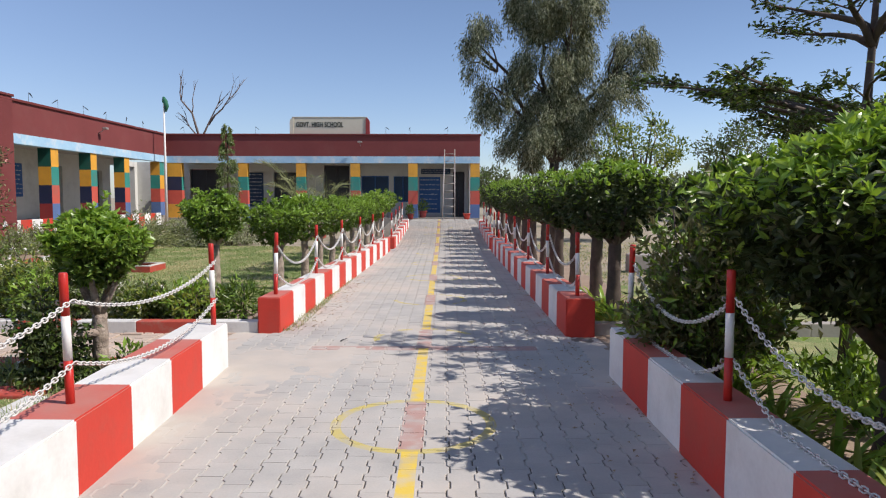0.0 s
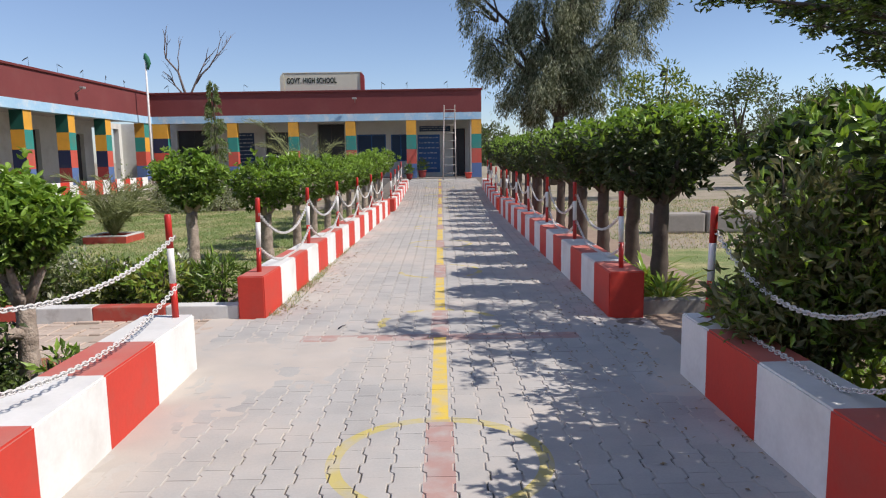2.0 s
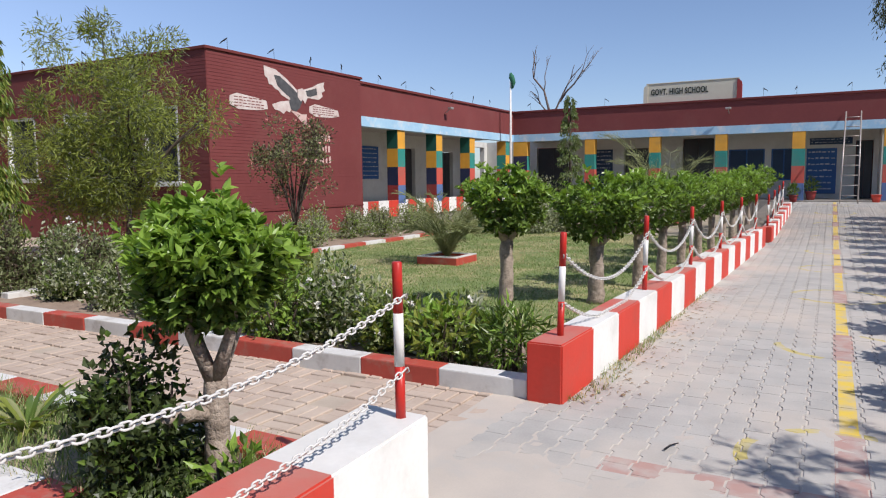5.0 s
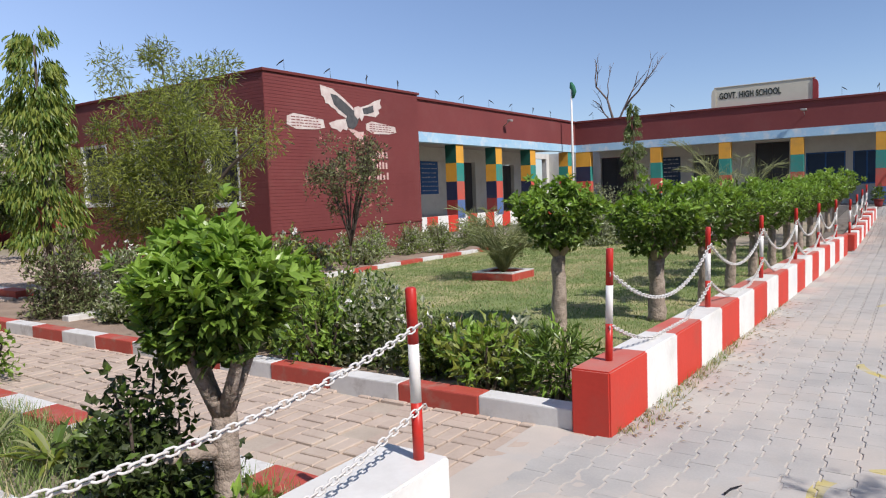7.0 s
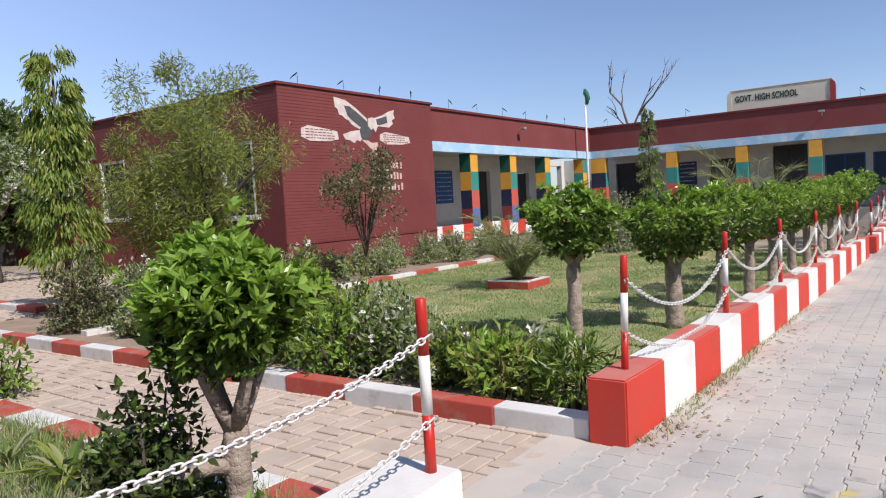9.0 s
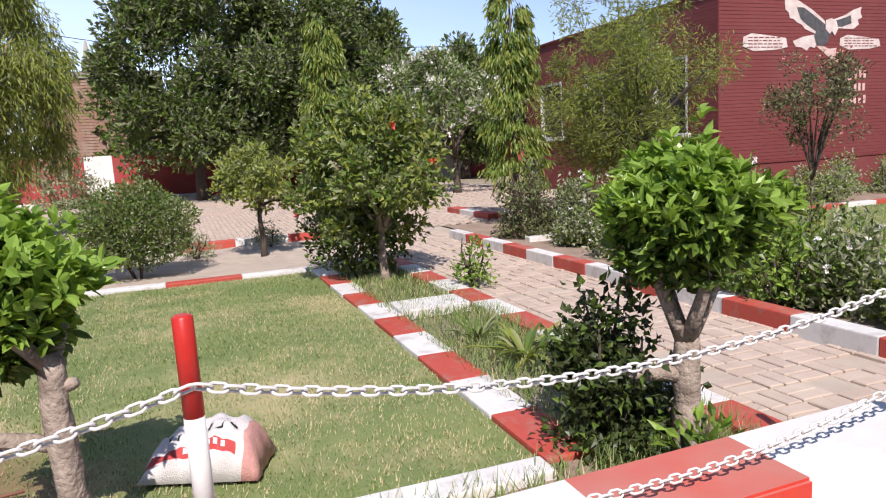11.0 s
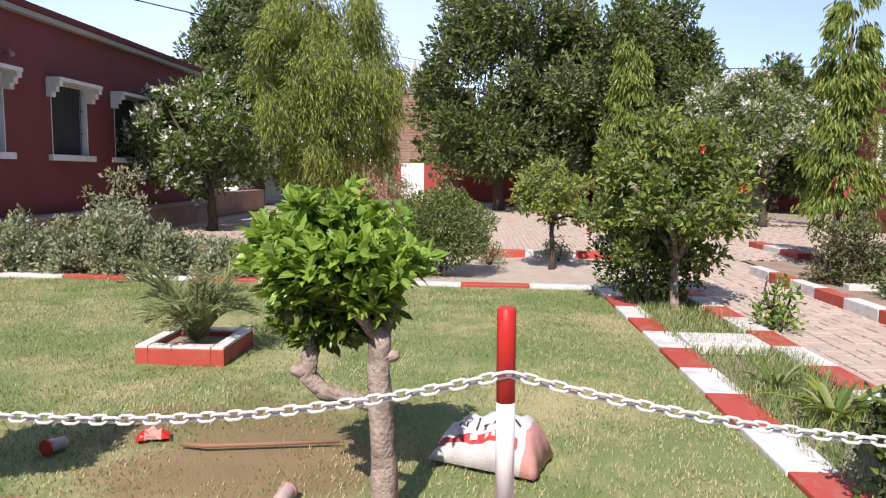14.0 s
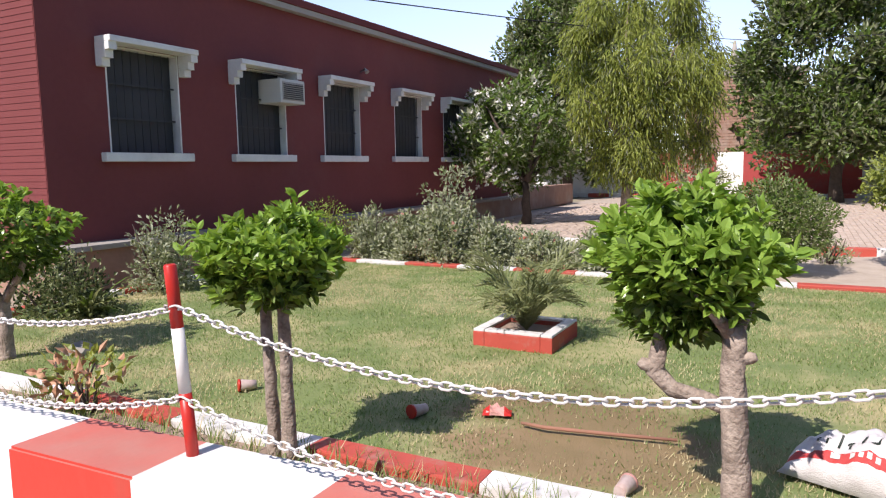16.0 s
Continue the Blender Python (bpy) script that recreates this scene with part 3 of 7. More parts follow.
structure("trim_wing_coping", boxed(WING_X - 0.06, WING_X + 0.30, 20.62, FRONT_Y + 0.24, 4.452, 4.53, 0.01), MAROON_DARK, "dark maroon parapet coping")
structure("beam_wing", boxed(WING_X - 0.04, WING_X + 0.27, 20.62, FRONT_Y - 0.032, 3.16, 3.47), SKYBLUE, "flaking sky-blue verandah beam")
structure("ceiling_wing", boxed(-22, WING_X - 0.042, 20.62, FRONT_Y + 0.24, 3.3, 3.465), PLASTER, "grey plaster verandah ceiling")

# eagle block (end room of the wing)
EAGLE_X, EAGLE_S, EAGLE_N = -12.8, 14.63, 20.6
bm = bmesh.new()
wall_with_openings(bm, "y", EAGLE_X - 0.3, 0.3, EAGLE_S, EAGLE_N, -0.3, 4.50, [])
wall_with_openings(bm, "x", EAGLE_S, 0.3, -21.9, EAGLE_X - 0.3, -0.3, 4.50, [(-20.9, -19.5, 1.62, 3.3), (-15.1, -13.8, 1.5, 3.3), (-18.2, -17.2, 1.62, 3.3)])
box(bm, -21.9, EAGLE_X - 0.3, EAGLE_N - 0.3, EAGLE_N, -0.3, 4.50)
box(bm, -21.9, -21.6, EAGLE_S + 0.3, EAGLE_N - 0.3, -0.3, 4.50)
eagle_wall = structure("wall_eagle_room", bm, MAROON, "maroon painted brick end room of the side wing")
bm = bmesh.new()
box(bm, -21.95, EAGLE_X + 0.05, EAGLE_S - 0.05, EAGLE_N + 0.04, 4.502, 4.57, 0.01)
structure("ceiling_eagle_room", bm, MAROON_DARK, "flat roof with a dark maroon edge")
structure("trim_eagle_ledge", boxed(EAGLE_X, EAGLE_X + 0.025, EAGLE_S, EAGLE_N, 0.72, 0.77), MAROON_DARK, "plinth ledge of the end room")
# brick courses that show on the sunlit end wall
bm = bmesh.new()
for i in range(46):
    z = 0.80 + i * 0.08
    if z < 4.42:
        box(bm, EAGLE_X + 0.001, EAGLE_X + 0.0065, EAGLE_S + 0.01, EAGLE_N - 0.01, z, z + 0.068)
part("brick_courses", bm, MAROON, eagle_wall)["kind"] = "stuff"
bm = bmesh.new()
for i in range(54):
    z = 0.15 + i * 0.08
    for a, b in ((-21.85, -20.98), (-19.42, -18.28), (-17.12, -15.18), (-13.72, EAGLE_X - 0.01)):
        box(bm, a, b, EAGLE_S - 0.0065, EAGLE_S - 0.001, z, z + 0.068)
part("brick_courses", bm, MAROON, eagle_wall)["kind"] = "stuff"


def window(name, label, x0, x1, z0, z1, y, face, hood=True, unit=False, frame_mat=WHITE, glass=DARK_DOOR):
    """A recessed barred window in a wall along x; face is +1 or -1 for the side it looks to."""
    w = thing(name, label, "window", (0, 0, 0), kind="structure")
    f = face
    def bx(a, b, d0, d1, lo, hi, bev=0.0):
        p, q = y + f * d0, y + f * d1
        return boxed(a, b, min(p, q), max(p, q), lo, hi, bev)
    fw = 0.022 if hood else 0.07
    part("frame", bx(x0, x0 + fw, -0.18, 0.004, z0, z1), frame_mat, w)
    part("frame", bx(x1 - fw, x1, -0.18, 0.004, z0, z1), frame_mat, w)
    part("frame", bx(x0 + fw, x1 - fw, -0.18, -0.02, z1 - fw, z1), frame_mat, w)
    part("window_sill", bx(x0 - 0.14, x1 + 0.14, -0.2, 0.10, z0 - 0.12, z0, 0.012), frame_mat, w)
    part("pane", bx(x0 + fw, x1 - fw, -0.16, -0.15, z0, z1 - fw), glass, w)
    bars = 9
    for i in range(bars):
        x = x0 + fw + (x1 - x0 - 2 * fw) * (i + 0.5) / bars
        bmb = bmesh.new()
        tube(bmb, [(x, y - f * 0.09, z0), (x, y - f * 0.09, z1 - fw)], [0.007, 0.007], 5)
        part("bar", bmb, DARK_DOOR, w)
    for z in (z0 + (z1 - z0) * 0.33, z0 + (z1 - z0) * 0.66):
        part("rail", bx(x0 + fw, x1 - fw, -0.10, -0.085, z - 0.012, z + 0.012), DARK_DOOR, w)
    if hood:
        part("hood", bx(x0 - 0.13, x1 + 0.13, 0.002, 0.30, z1, z1 + 0.075, 0.008), frame_mat, w)
        for xa in (x0 - 0.13, x1 + 0.01):
            bmb = bmesh.new()
            for i in range(3):
                d = 0.27 - i * 0.075
                a, b = y + f * 0.001, y + f * d
                box(bmb, xa, xa + 0.12, min(a, b), max(a, b), z1 - 0.10 * (i + 1), z1 - 0.001 - 0.10 * i)
            part("bracket", bmb, frame_mat, w)
    return w


window("window_1", "white-framed barred window in the end room", -20.9, -19.5, 1.62, 3.3, EAGLE_S, -1, hood=False)
window("window_2", "white-framed barred window in the end room", -15.1, -13.8, 1.5, 3.3, EAGLE_S, -1, hood=False)
window("window_3", "white-framed barred window in the end room", -18.2, -17.2, 1.62, 3.3, EAGLE_S, -1, hood=False)

# back walls of the verandahs
bm = bmesh.new()
FRONT_HOLES = [(-12.9, -11.3, FLOOR, 2.95), (-8.62, -7.44, FLOOR, 2.80), (-6.06, -4.76, FLOOR, 3.15), (-4.15, -2.75, 1.3, 2.62),
               (-2.5, -1.55, 1.3, 2.6), (0.52, 1.12, FLOOR, 2.85)]
wall_with_openings(bm, "x", 35.3, 0.25, WING_X - 2.4, 1.54, FLOOR, 3.3, FRONT_HOLES)
box(bm, 1.30, 1.54, FRONT_Y + 0.7, 35.3, FLOOR, 3.3)
structure("wall_front_rooms", bm, CREAM, "cream verandah wall with dark openings")
bm = bmesh.new()
box(bm, WING_X - 2.4, 1.54, 40.26, 40.5, FLOOR, 3.46)
box(bm, 1.54, 1.78, FRONT_Y + 0.7, 40.26, FLOOR, 3.46)
structure("wall_front_back", bm, MAROON, "maroon outer walls of the front block")
bm = bmesh.new()
wall_with_openings(bm, "y", -15.85, 0.25, EAGLE_N, 35.3, 0.68, 3.3, [(27.22, 28.3, 0.68, 2.78), (30.62, 31.65, 0.68, 2.72), (32.4, 35.0, 0.68, 3.05)])
structure("wall_wing_rooms", bm, CREAM, "cream verandah wall of the side wing")
bm = bmesh.new()
box(bm, -22, -21.75, EAGLE_N, 40.5, -0.2, 4.4)
structure("wall_wing_back", bm, MAROON, "maroon back wall of the side wing")


def leaf_door(name, label, axis, a0, a1, plane, z0, z1, mat, panels=2):
    d = thing(name, label, "door", (0, 0, 0), kind="structure")
    def bx(a, b, p, q, lo, hi, bev=0.0):
        return boxed(a, b, p, q, lo, hi, bev) if axis == "x" else boxed(p, q, a, b, lo, hi, bev)
    mid = (a0 + a1) / 2
    for a, b in ((a0 + 0.03, mid - 0.004), (mid + 0.004, a1 - 0.03)):
        leaf = part("leaf", bx(a, b, plane, plane + 0.045, z0 + 0.01, z1 - 0.02, 0.004), mat, d)
        for k in range(3):
            lo = z0 + 0.12 + k * (z1 - z0 - 0.2) / 3
            part("panel", bx(a + 0.06, b - 0.06, plane - 0.012 if axis == "x" else plane + 0.046, plane - 0.001 if axis == "x" else plane + 0.058, lo, lo + (z1 - z0 - 0.2) / 3 - 0.1, 0.004), mat, leaf)
    return d


leaf_door("door_1", "dark steel double door in the wing verandah", "y", 27.22, 28.3, -15.80, 0.68, 2.78, DARK_DOOR)
leaf_door("door_2", "dark steel double door in the wing verandah", "y", 30.62, 31.65, -15.80, 0.68, 2.72, DARK_DOOR)
leaf_door("door_3", "dark steel double door of a classroom", "x", 0.52, 1.12, 35.36, FLOOR, 2.85, DARK_DOOR)
# The next two are added dark leaves that fill open doorways with shade.
leaf_door("doorway_shade_5", "dark leaves added in a tall open doorway for its shade", "x", -6.06, -4.76, 35.42, FLOOR, 3.15, DARK_DOOR)
leaf_door("doorway_shade_6", "dark leaves added in a wide open doorway for its shade", "x", -12.9, -11.3, 35.42, FLOOR, 2.95, DARK_DOOR)
leaf_door("door_4", "dark classroom double door", "x", -8.62, -7.44, 35.42, FLOOR, 2.80, DARK_DOOR)


def board(label, axis, a0, a1, plane, z0, z1, mat, rows=6, text_mat=PALE_LETTER, seed=1):
    """A framed notice board with rows of unreadable writing as short bars."""
    b = thing("notice_board", label, "board", (0, 0, 0))
    def bx(a, c, p, q, lo, hi, bev=0.0):
        return boxed(a, c, plane - q, plane - p, lo, hi, bev) if axis == "x" else boxed(plane + p, plane + q, a, c, lo, hi, bev)
    part("panel", bx(a0, a1, 0.001, 0.03, z0, z1, 0.004), mat, b)
    r = random.Random(seed)
    for i in range(rows):
        z = z1 - (i + 0.7) * (z1 - z0) / (rows + 0.4)
        x = a0 + 0.06
        bmr = bmesh.new()
        while x < a1 - 0.12:
            w = r.uniform(0.05, 0.16)
            h = (z1 - z0) / rows * r.uniform(0.12, 0.26)
            end = min(x + w, a1 - 0.05)
            if axis == "x":
                box(bmr, x, end, plane - 0.035, plane - 0.031, z, z + h)
            else:
                box(bmr, plane + 0.031, plane + 0.035, x, end, z, z + h)
            x += w + r.uniform(0.03, 0.07)
        part("writing", bmr, text_mat, b)["kind"] = "stuff"
    return b


board("blue painted board with rows of white writing", "x", -1.19, -0.12, 35.29, 0.75, 2.57, BLUE_BOARD, 7, seed=3)
board("navy painted board with rows of writing", "x", -9.95, -9.15, 35.29, 1.05, 2.78, NAVY_BOARD, 9, seed=5)
board("blue painted board with rows of white writing", "y", 24.42, 25.52, -15.59, 1.53, 2.76, BLUE_BOARD, 7, seed=7)
board("blue painted board beside a classroom door", "y", 30.05, 30.5, -15.59, 1.3, 2.75, BLUE_BOARD, 6, seed=8)
board("dark strip board under the verandah beam", "x", -1.1, 0.4, 35.29, 2.72, 2.98, NAVY_BOARD, 2, seed=9)
for a0, a1 in ((-4.15, -2.75), (-2.5, -1.55)):
    w = thing("window_4" if a0 < -3 else "window_5", "dark blue steel classroom window", "window", (0, 0, 0), kind="structure")
    part("pane", boxed(a0 + 0.05, a1 - 0.05, 35.36, 35.37, 1.35, 2.57), NAVY_BOARD, w)
    for a, b in ((a0, a0 + 0.05), (a1 - 0.05, a1), ((a0 + a1) / 2 - 0.025, (a0 + a1) / 2 + 0.025)):
        part("frame", boxed(a, b, 35.31, 35.40, 1.3, 2.62), BLUE_BOARD, w)
    for z in (1.3, 2.57):
        part("frame", boxed(a0 + 0.05, a1 - 0.05, 35.318, 35.392, z, z + 0.05), BLUE_BOARD, w)


# painted columns
def column(label, x0, x1, y0, y1, z0, z1, south, east):
    """A square pier painted in bands; the south and the east faces wear different colours."""
    c = thing("verandah_column", label, "column", ((x0 + x1) / 2, (y0 + y1) / 2, z0), group="painted verandah columns")
    n = len(south)
    w, d, h = (x1 - x0) / 2, (y1 - y0) / 2, (z1 - z0) / n
    for i in range(n):
        bmc = bmesh.new()
        box(bmc, -w, w, -d, d, (n - 1 - i) * h, (n - i) * h)
        for f in bmc.faces:
            f.material_index = 1 if f.normal.x > 0.5 else 0
        part("painted_band", bmc, [south[i], east[i]], c)
    return c


EASTS, SOUTHS = [C_YELLOW, C_TEAL, C_CORAL, C_BLUE], [C_GREEN, C_YELLOW, C_NAVY, C_DARKRED]
COL_LABEL = "square verandah column painted in coloured bands"
for y0 in (23.14, 25.78, 28.52):
    column(COL_LABEL, WING_X - 0.22, WING_X + 0.22, y0, y0 + 0.46, 0.68, 3.16, SOUTHS, EASTS)
column(COL_LABEL, WING_X - 0.22, WING_X + 0.22, 32.1, 32.6, 0.68, 3.16, [C_YELLOW, C_TEAL, C_CORAL, C_BLUE], [C_TEAL, C_YELLOW, C_CORAL, C_BLUE])
column(COL_LABEL, -13.1, -12.42, FRONT_Y - 0.02, FRONT_Y + 0.3, FLOOR, 3.15, [C_YELLOW, C_NAVY, C_CORAL, C_YELLOW], EASTS)
for x in (-9.73, -6.97, -4.38, -1.63, 1.33):
    column(COL_LABEL, x, x + 0.44, FRONT_Y - 0.02, FRONT_Y + 0.3, FLOOR, 3.15, [C_YELLOW, C_TEAL, C_CORAL, C_BLUE], EASTS)

# roof sign
sign = thing("roof_sign", "cream school name sign with rounded painted ends on the parapet", "sign", (-5.38, FRONT_Y + 0.25, 4.45))
bm = boxed(-1.72, 1.72, -0.06, 0.06, 0.0, 0.86, 0.01)
part("panel", bm, SIGN, sign)
for s in (-1, 1):
    bm = bmesh.new()
    prof = [(1.725, 0.0), (1.90, 0.0), (1.90, 0.62), (1.88, 0.74), (1.82, 0.82), (1.725, 0.855)]
    vs0 = [bm.verts.new((s * x, -0.10, z)) for x, z in prof]
    vs1 = [bm.verts.new((s * x, 0.10, z)) for x, z in prof]
    bm.faces.new(vs0), bm.faces.new(vs1[::-1])
    for i in range(len(prof)):
        j = (i + 1) % len(prof)
        bm.faces.new((vs0[i], vs1[i], vs1[j], vs0[j]))
    bmesh.ops.recalc_face_normals(bm, faces=bm.faces)
    part("painted_end", bm, C_DARKRED if s > 0 else SIGN, sign)
part("top_rail", boxed(-1.8, 1.8, -0.08, 0.08, 0.862, 0.90, 0.008), SIGN, sign)
font = bpy.data.curves.new("sign_words", "FONT")
font.body, font.size, font.extrude, font.align_x, font.space_character = "GOVT. HIGH SCHOOL", 0.335, 0.006, "LEFT", 1.08
font.offset = 0.008
text_ob = new("sign_words", font)
dg = bpy.context.evaluated_depsgraph_get()
text_me = bpy.data.meshes.new_from_object(text_ob.evaluated_get(dg))
bpy.data.objects.remove(text_ob)
text_me.materials.clear()
text_me.materials.append(LETTER)
tw = max(v.co.x for v in text_me.vertices)
for v in text_me.vertices:
    v.co.x *= 2.25 / tw
words = part("lettering", text_me, None, sign, "dark painted capital letters")
words.matrix_basis = pose(-1.60, -0.068, 0.42, 90, 0, 0)


def mural():
    """Painted shapes on the sunlit end wall."""
    m = thing("wall_mural", "black and white painted shape with pale writing panels on maroon brick", "mural", (EAGLE_X + 0.012, 17.55, 3.0))
    dark = material("mural_black", (0.05, 0.05, 0.055), (0.10, 0.10, 0.105), rough=0.8, scale=8)
    pale = material("mural_white", (0.66, 0.60, 0.56), (0.52, 0.40, 0.37), rough=0.8, scale=5)
    pink = material("mural_faded", (0.56, 0.36, 0.32), (0.62, 0.46, 0.42), rough=0.8, scale=7)
    def poly(name, pts, mat, lift):
        bmp = bmesh.new()
        vs = [bmp.verts.new((lift, y, z)) for y, z in pts]
        f = bmp.faces.new(vs)
        r = bmesh.ops.extrude_face_region(bmp, geom=[f])
        for e in r["geom"]:
            if isinstance(e, bmesh.types.BMVert):
                e.co.x += 0.003
        bmesh.ops.recalc_face_normals(bmp, faces=bmp.faces)
        part(name, bmp, mat, m)
    poly("wing_edge", [(-1.08, 1.37), (-0.65, 1.32), (-0.25, 1.13), (0.13, 0.90), (0.20, 0.74), (-0.10, 0.58), (-0.46, 0.70), (-0.56, 0.80), (-0.69, 0.84), (-0.80, 0.92), (-0.91, 0.93), (-0.95, 1.06), (-1.05, 1.12)], pale, 0.0)
    poly("wing", [(-0.72, 1.18), (-0.50, 1.17), (-0.25, 1.04), (0.10, 0.84), (0.14, 0.74), (-0.10, 0.64), (-0.42, 0.80), (-0.60, 0.92)], dark, 0.004)
    poly("wing_edge", [(0.40, 0.92), (0.79, 1.03), (1.02, 1.14), (1.30, 1.22), (1.26, 1.10), (1.32, 0.98), (1.18, 0.92), (1.22, 0.82), (1.05, 0.71), (0.69, 0.72), (0.46, 0.72)], pale, 0.0)
    poly("wing", [(0.42, 0.88), (0.78, 0.97), (0.95, 1.02), (0.98, 0.84), (0.69, 0.76), (0.46, 0.76)], dark, 0.004)
    poly("body", [(-0.09, 0.74), (0.17, 0.84), (0.38, 0.67), (0.24, 0.43), (0.08, 0.31), (-0.12, 0.37), (-0.18, 0.54)], dark, 0.008)
    poly("head", [(0.16, 0.90), (0.34, 0.95), (0.50, 0.88), (0.55, 0.71), (0.45, 0.55), (0.36, 0.66), (0.29, 0.60), (0.16, 0.70)], pale, 0.012)
    poly("tail", [(-0.82, 0.43), (-0.51, 0.53), (-0.16, 0.58), (-0.09, 0.37), (-0.16, 0.28), (-0.30, 0.31), (-0.40, 0.22), (-0.55, 0.29), (-0.73, 0.31)], pale, 0.0)
    poly("foot", [(-0.12, 0.33), (0.11, 0.32), (0.30, 0.26), (0.53, 0.28), (0.50, 0.16), (0.52, -0.02), (0.30, 0.06), (0.11, 0.19)], pink, 0.0)
    for y0, y1, z0, z1 in ((-2.27, -0.97, 0.22, 0.60), (0.62, 1.95, 0.24, 0.58)):
        pts = [(y0, z0 + 0.10), (y0 + 0.3, z0), (y1 - 0.35, z0 + 0.02), (y1, z0 + 0.08), (y1 - 0.05, z1 - 0.1), (y1 - 0.5, z1 - 0.05), (y0 + 0.25, z1), (y0 + 0.02, z1 - 0.08)]
        poly("writing_panel", pts, pale, 0.0)
        r = random.Random(int(y0 * 10))
        for k in range(4):
            y = y0 + 0.15
            z = z0 + 0.07 + k * (z1 - z0 - 0.1) / 4
            bmp = bmesh.new()
            while y < y1 - 0.2:
                w = r.uniform(0.05, 0.14)
                box(bmp, 0.0045, 0.0065, y, y + w, z, z + 0.022)
                y += w + 0.04
            part("writing", bmp, MAROON, m)["kind"] = "stuff"
    r = random.Random(12)
    for k in range(3):
        bmp = bmesh.new()
        for j in range(5):
            y = 0.85 + j * 0.14 + r.uniform(-0.02, 0.02)
            z = -0.42 - k * 0.30
            box(bmp, 0.002, 0.005, y, y + 0.08, z, z + r.uniform(0.12, 0.2))
        part("writing", bmp, pink, m)["kind"] = "stuff"


mural()

# small flags pinned along the parapets
flag0 = thing("parapet_flag", "tiny dark flag on a thin stick on the parapet", "flag", (-13.25, 22.2, 4.53), group="parapet flags")
bm = bmesh.new()
tube(bm, [(0, 0, 0), (0.01, 0, 0.34)], [0.006, 0.005], 5)
part("stick", bm, DARK_DOOR, flag0)
bm = bmesh.new()
tube(bm, [(0.01, 0.0, 0.33), (0.03, 0.06, 0.28), (0.02, 0.12, 0.24), (0.04, 0.17, 0.19)], [0.010, 0.018, 0.015, 0.006], 6, 0.4)
part("cloth", bm, BLACK, flag0)
rf = random.Random(9)
for x, y in [(-13.25, 23.9 + i * 1.7) for i in range(5)] + [(-12.9, 15.4), (-12.9, 17.0), (-12.9, 18.4), (-12.9, 19.8), (-14.3, 14.8), (-17.5, 14.8), (-20.2, 14.8)] + \
        [(-12.3, 33.0), (-2.7, 33.0), (-1.55, 33.0), (0.25, 33.0), (-8.9, 33.0)]:
    copy_thing(flag0, pose(x, y, 4.53 if y > 21 or x > -12.95 else 4.57, 0, rf.uniform(-6, 6), rf.uniform(0, 360)))

# wall lamps on the parapets
for x, y, rz in ((WING_X + 0.24, 26.4, 0), (-3.9, FRONT_Y, -90)):
    l = thing("wall_lamp", "small floodlight on a bent arm on the parapet", "lamp", (x, y, 3.95), rz)
    bm = bmesh.new()
    tube(bm, [(0, 0, 0), (0.10, 0, 0.05), (0.24, 0, 0.16)], [0.015] * 3, 6)
    part("arm", bm, STEEL, l)
    part("lamp_head", boxed(0.20, 0.36, -0.10, 0.10, 0.14, 0.22, 0.02), STEEL, l)

# flag pole by the inner corner
fp = thing("flag_pole", "white steel flag pole with a furled green flag", "flag pole", (-12.55, 31.3, 0.0))
bm = bmesh.new()
tube(bm, [(0, 0, 0), (0, 0, 3.0), (0, 0, 6.0)], [0.06, 0.05, 0.035], 10)
part("pole", bm, POST_WHITE, fp)
bm = bmesh.new()
tube(bm, [(0, 0, 6.02), (0.06, 0.0, 5.85), (0.12, 0.02, 5.6), (0.08, 0, 5.35)], [0.05, 0.13, 0.10, 0.04], 8, 0.5)
part("flag", bm, GREENFLAG, fp)

# ladder against the verandah beam
ld = thing("ladder", "old steel ladder leaning on the verandah beam", "ladder", (0.28, 31.2, rise(31.2)))
top, foot = Vector((0.06, 1.66, 3.30)), Vector((0, 0, 0))
for s in (-0.24, 0.24):
    bm = bmesh.new()
    tube(bm, [foot + Vector((s * 1.15, 0, 0)), top + Vector((s, 0, 0))], [0.024, 0.024], 8)
    part("rail", bm, STEEL, ld)
for i in range(9):
    k = (i + 0.8) / 9.4
    bm = bmesh.new()
    p = foot.lerp(top, k)
    tube(bm, [p + Vector((-0.26, 0, 0)), p + Vector((0.26, 0, 0))], [0.014, 0.014], 6)
    part("rung", bm, STEEL, ld)


def flower_pot(x, y, z, r, mat, label, leaves):
    p = thing("flower_pot", label, "flower pot", (x, y, z))
    bmp = bmesh.new()
    tube(bmp, [(0, 0, 0), (0, 0, r * 0.9), (0, 0, r * 1.5), (0, 0, r * 1.5), (0, 0, r * 1.65)], [r * 0.65, r * 0.85, r * 0.95, r * 1.08, r * 1.08], 16)
    part("pot", bmp, mat, p)
    if leaves:
        crown("plant", p, (0, 0, r * 2.6), (r * 1.1, r * 1.1, r * 1.5), 160, 0.16, 0.05, [LEAF_DEEP], leaves, up=0.9, shell=0.1)


flower_pot(1.15, 32.45, 0.5, 0.17, RED, "red painted flower pot by the verandah", 0)
flower_pot(-0.95, 33.4, FLOOR, 0.2, C_DARKRED, "dark red flower pot with a green plant", 6)
flower_pot(-1.5, 32.3, 0.5, 0.16, C_DARKRED, "red flower pot with a small plant", 8)


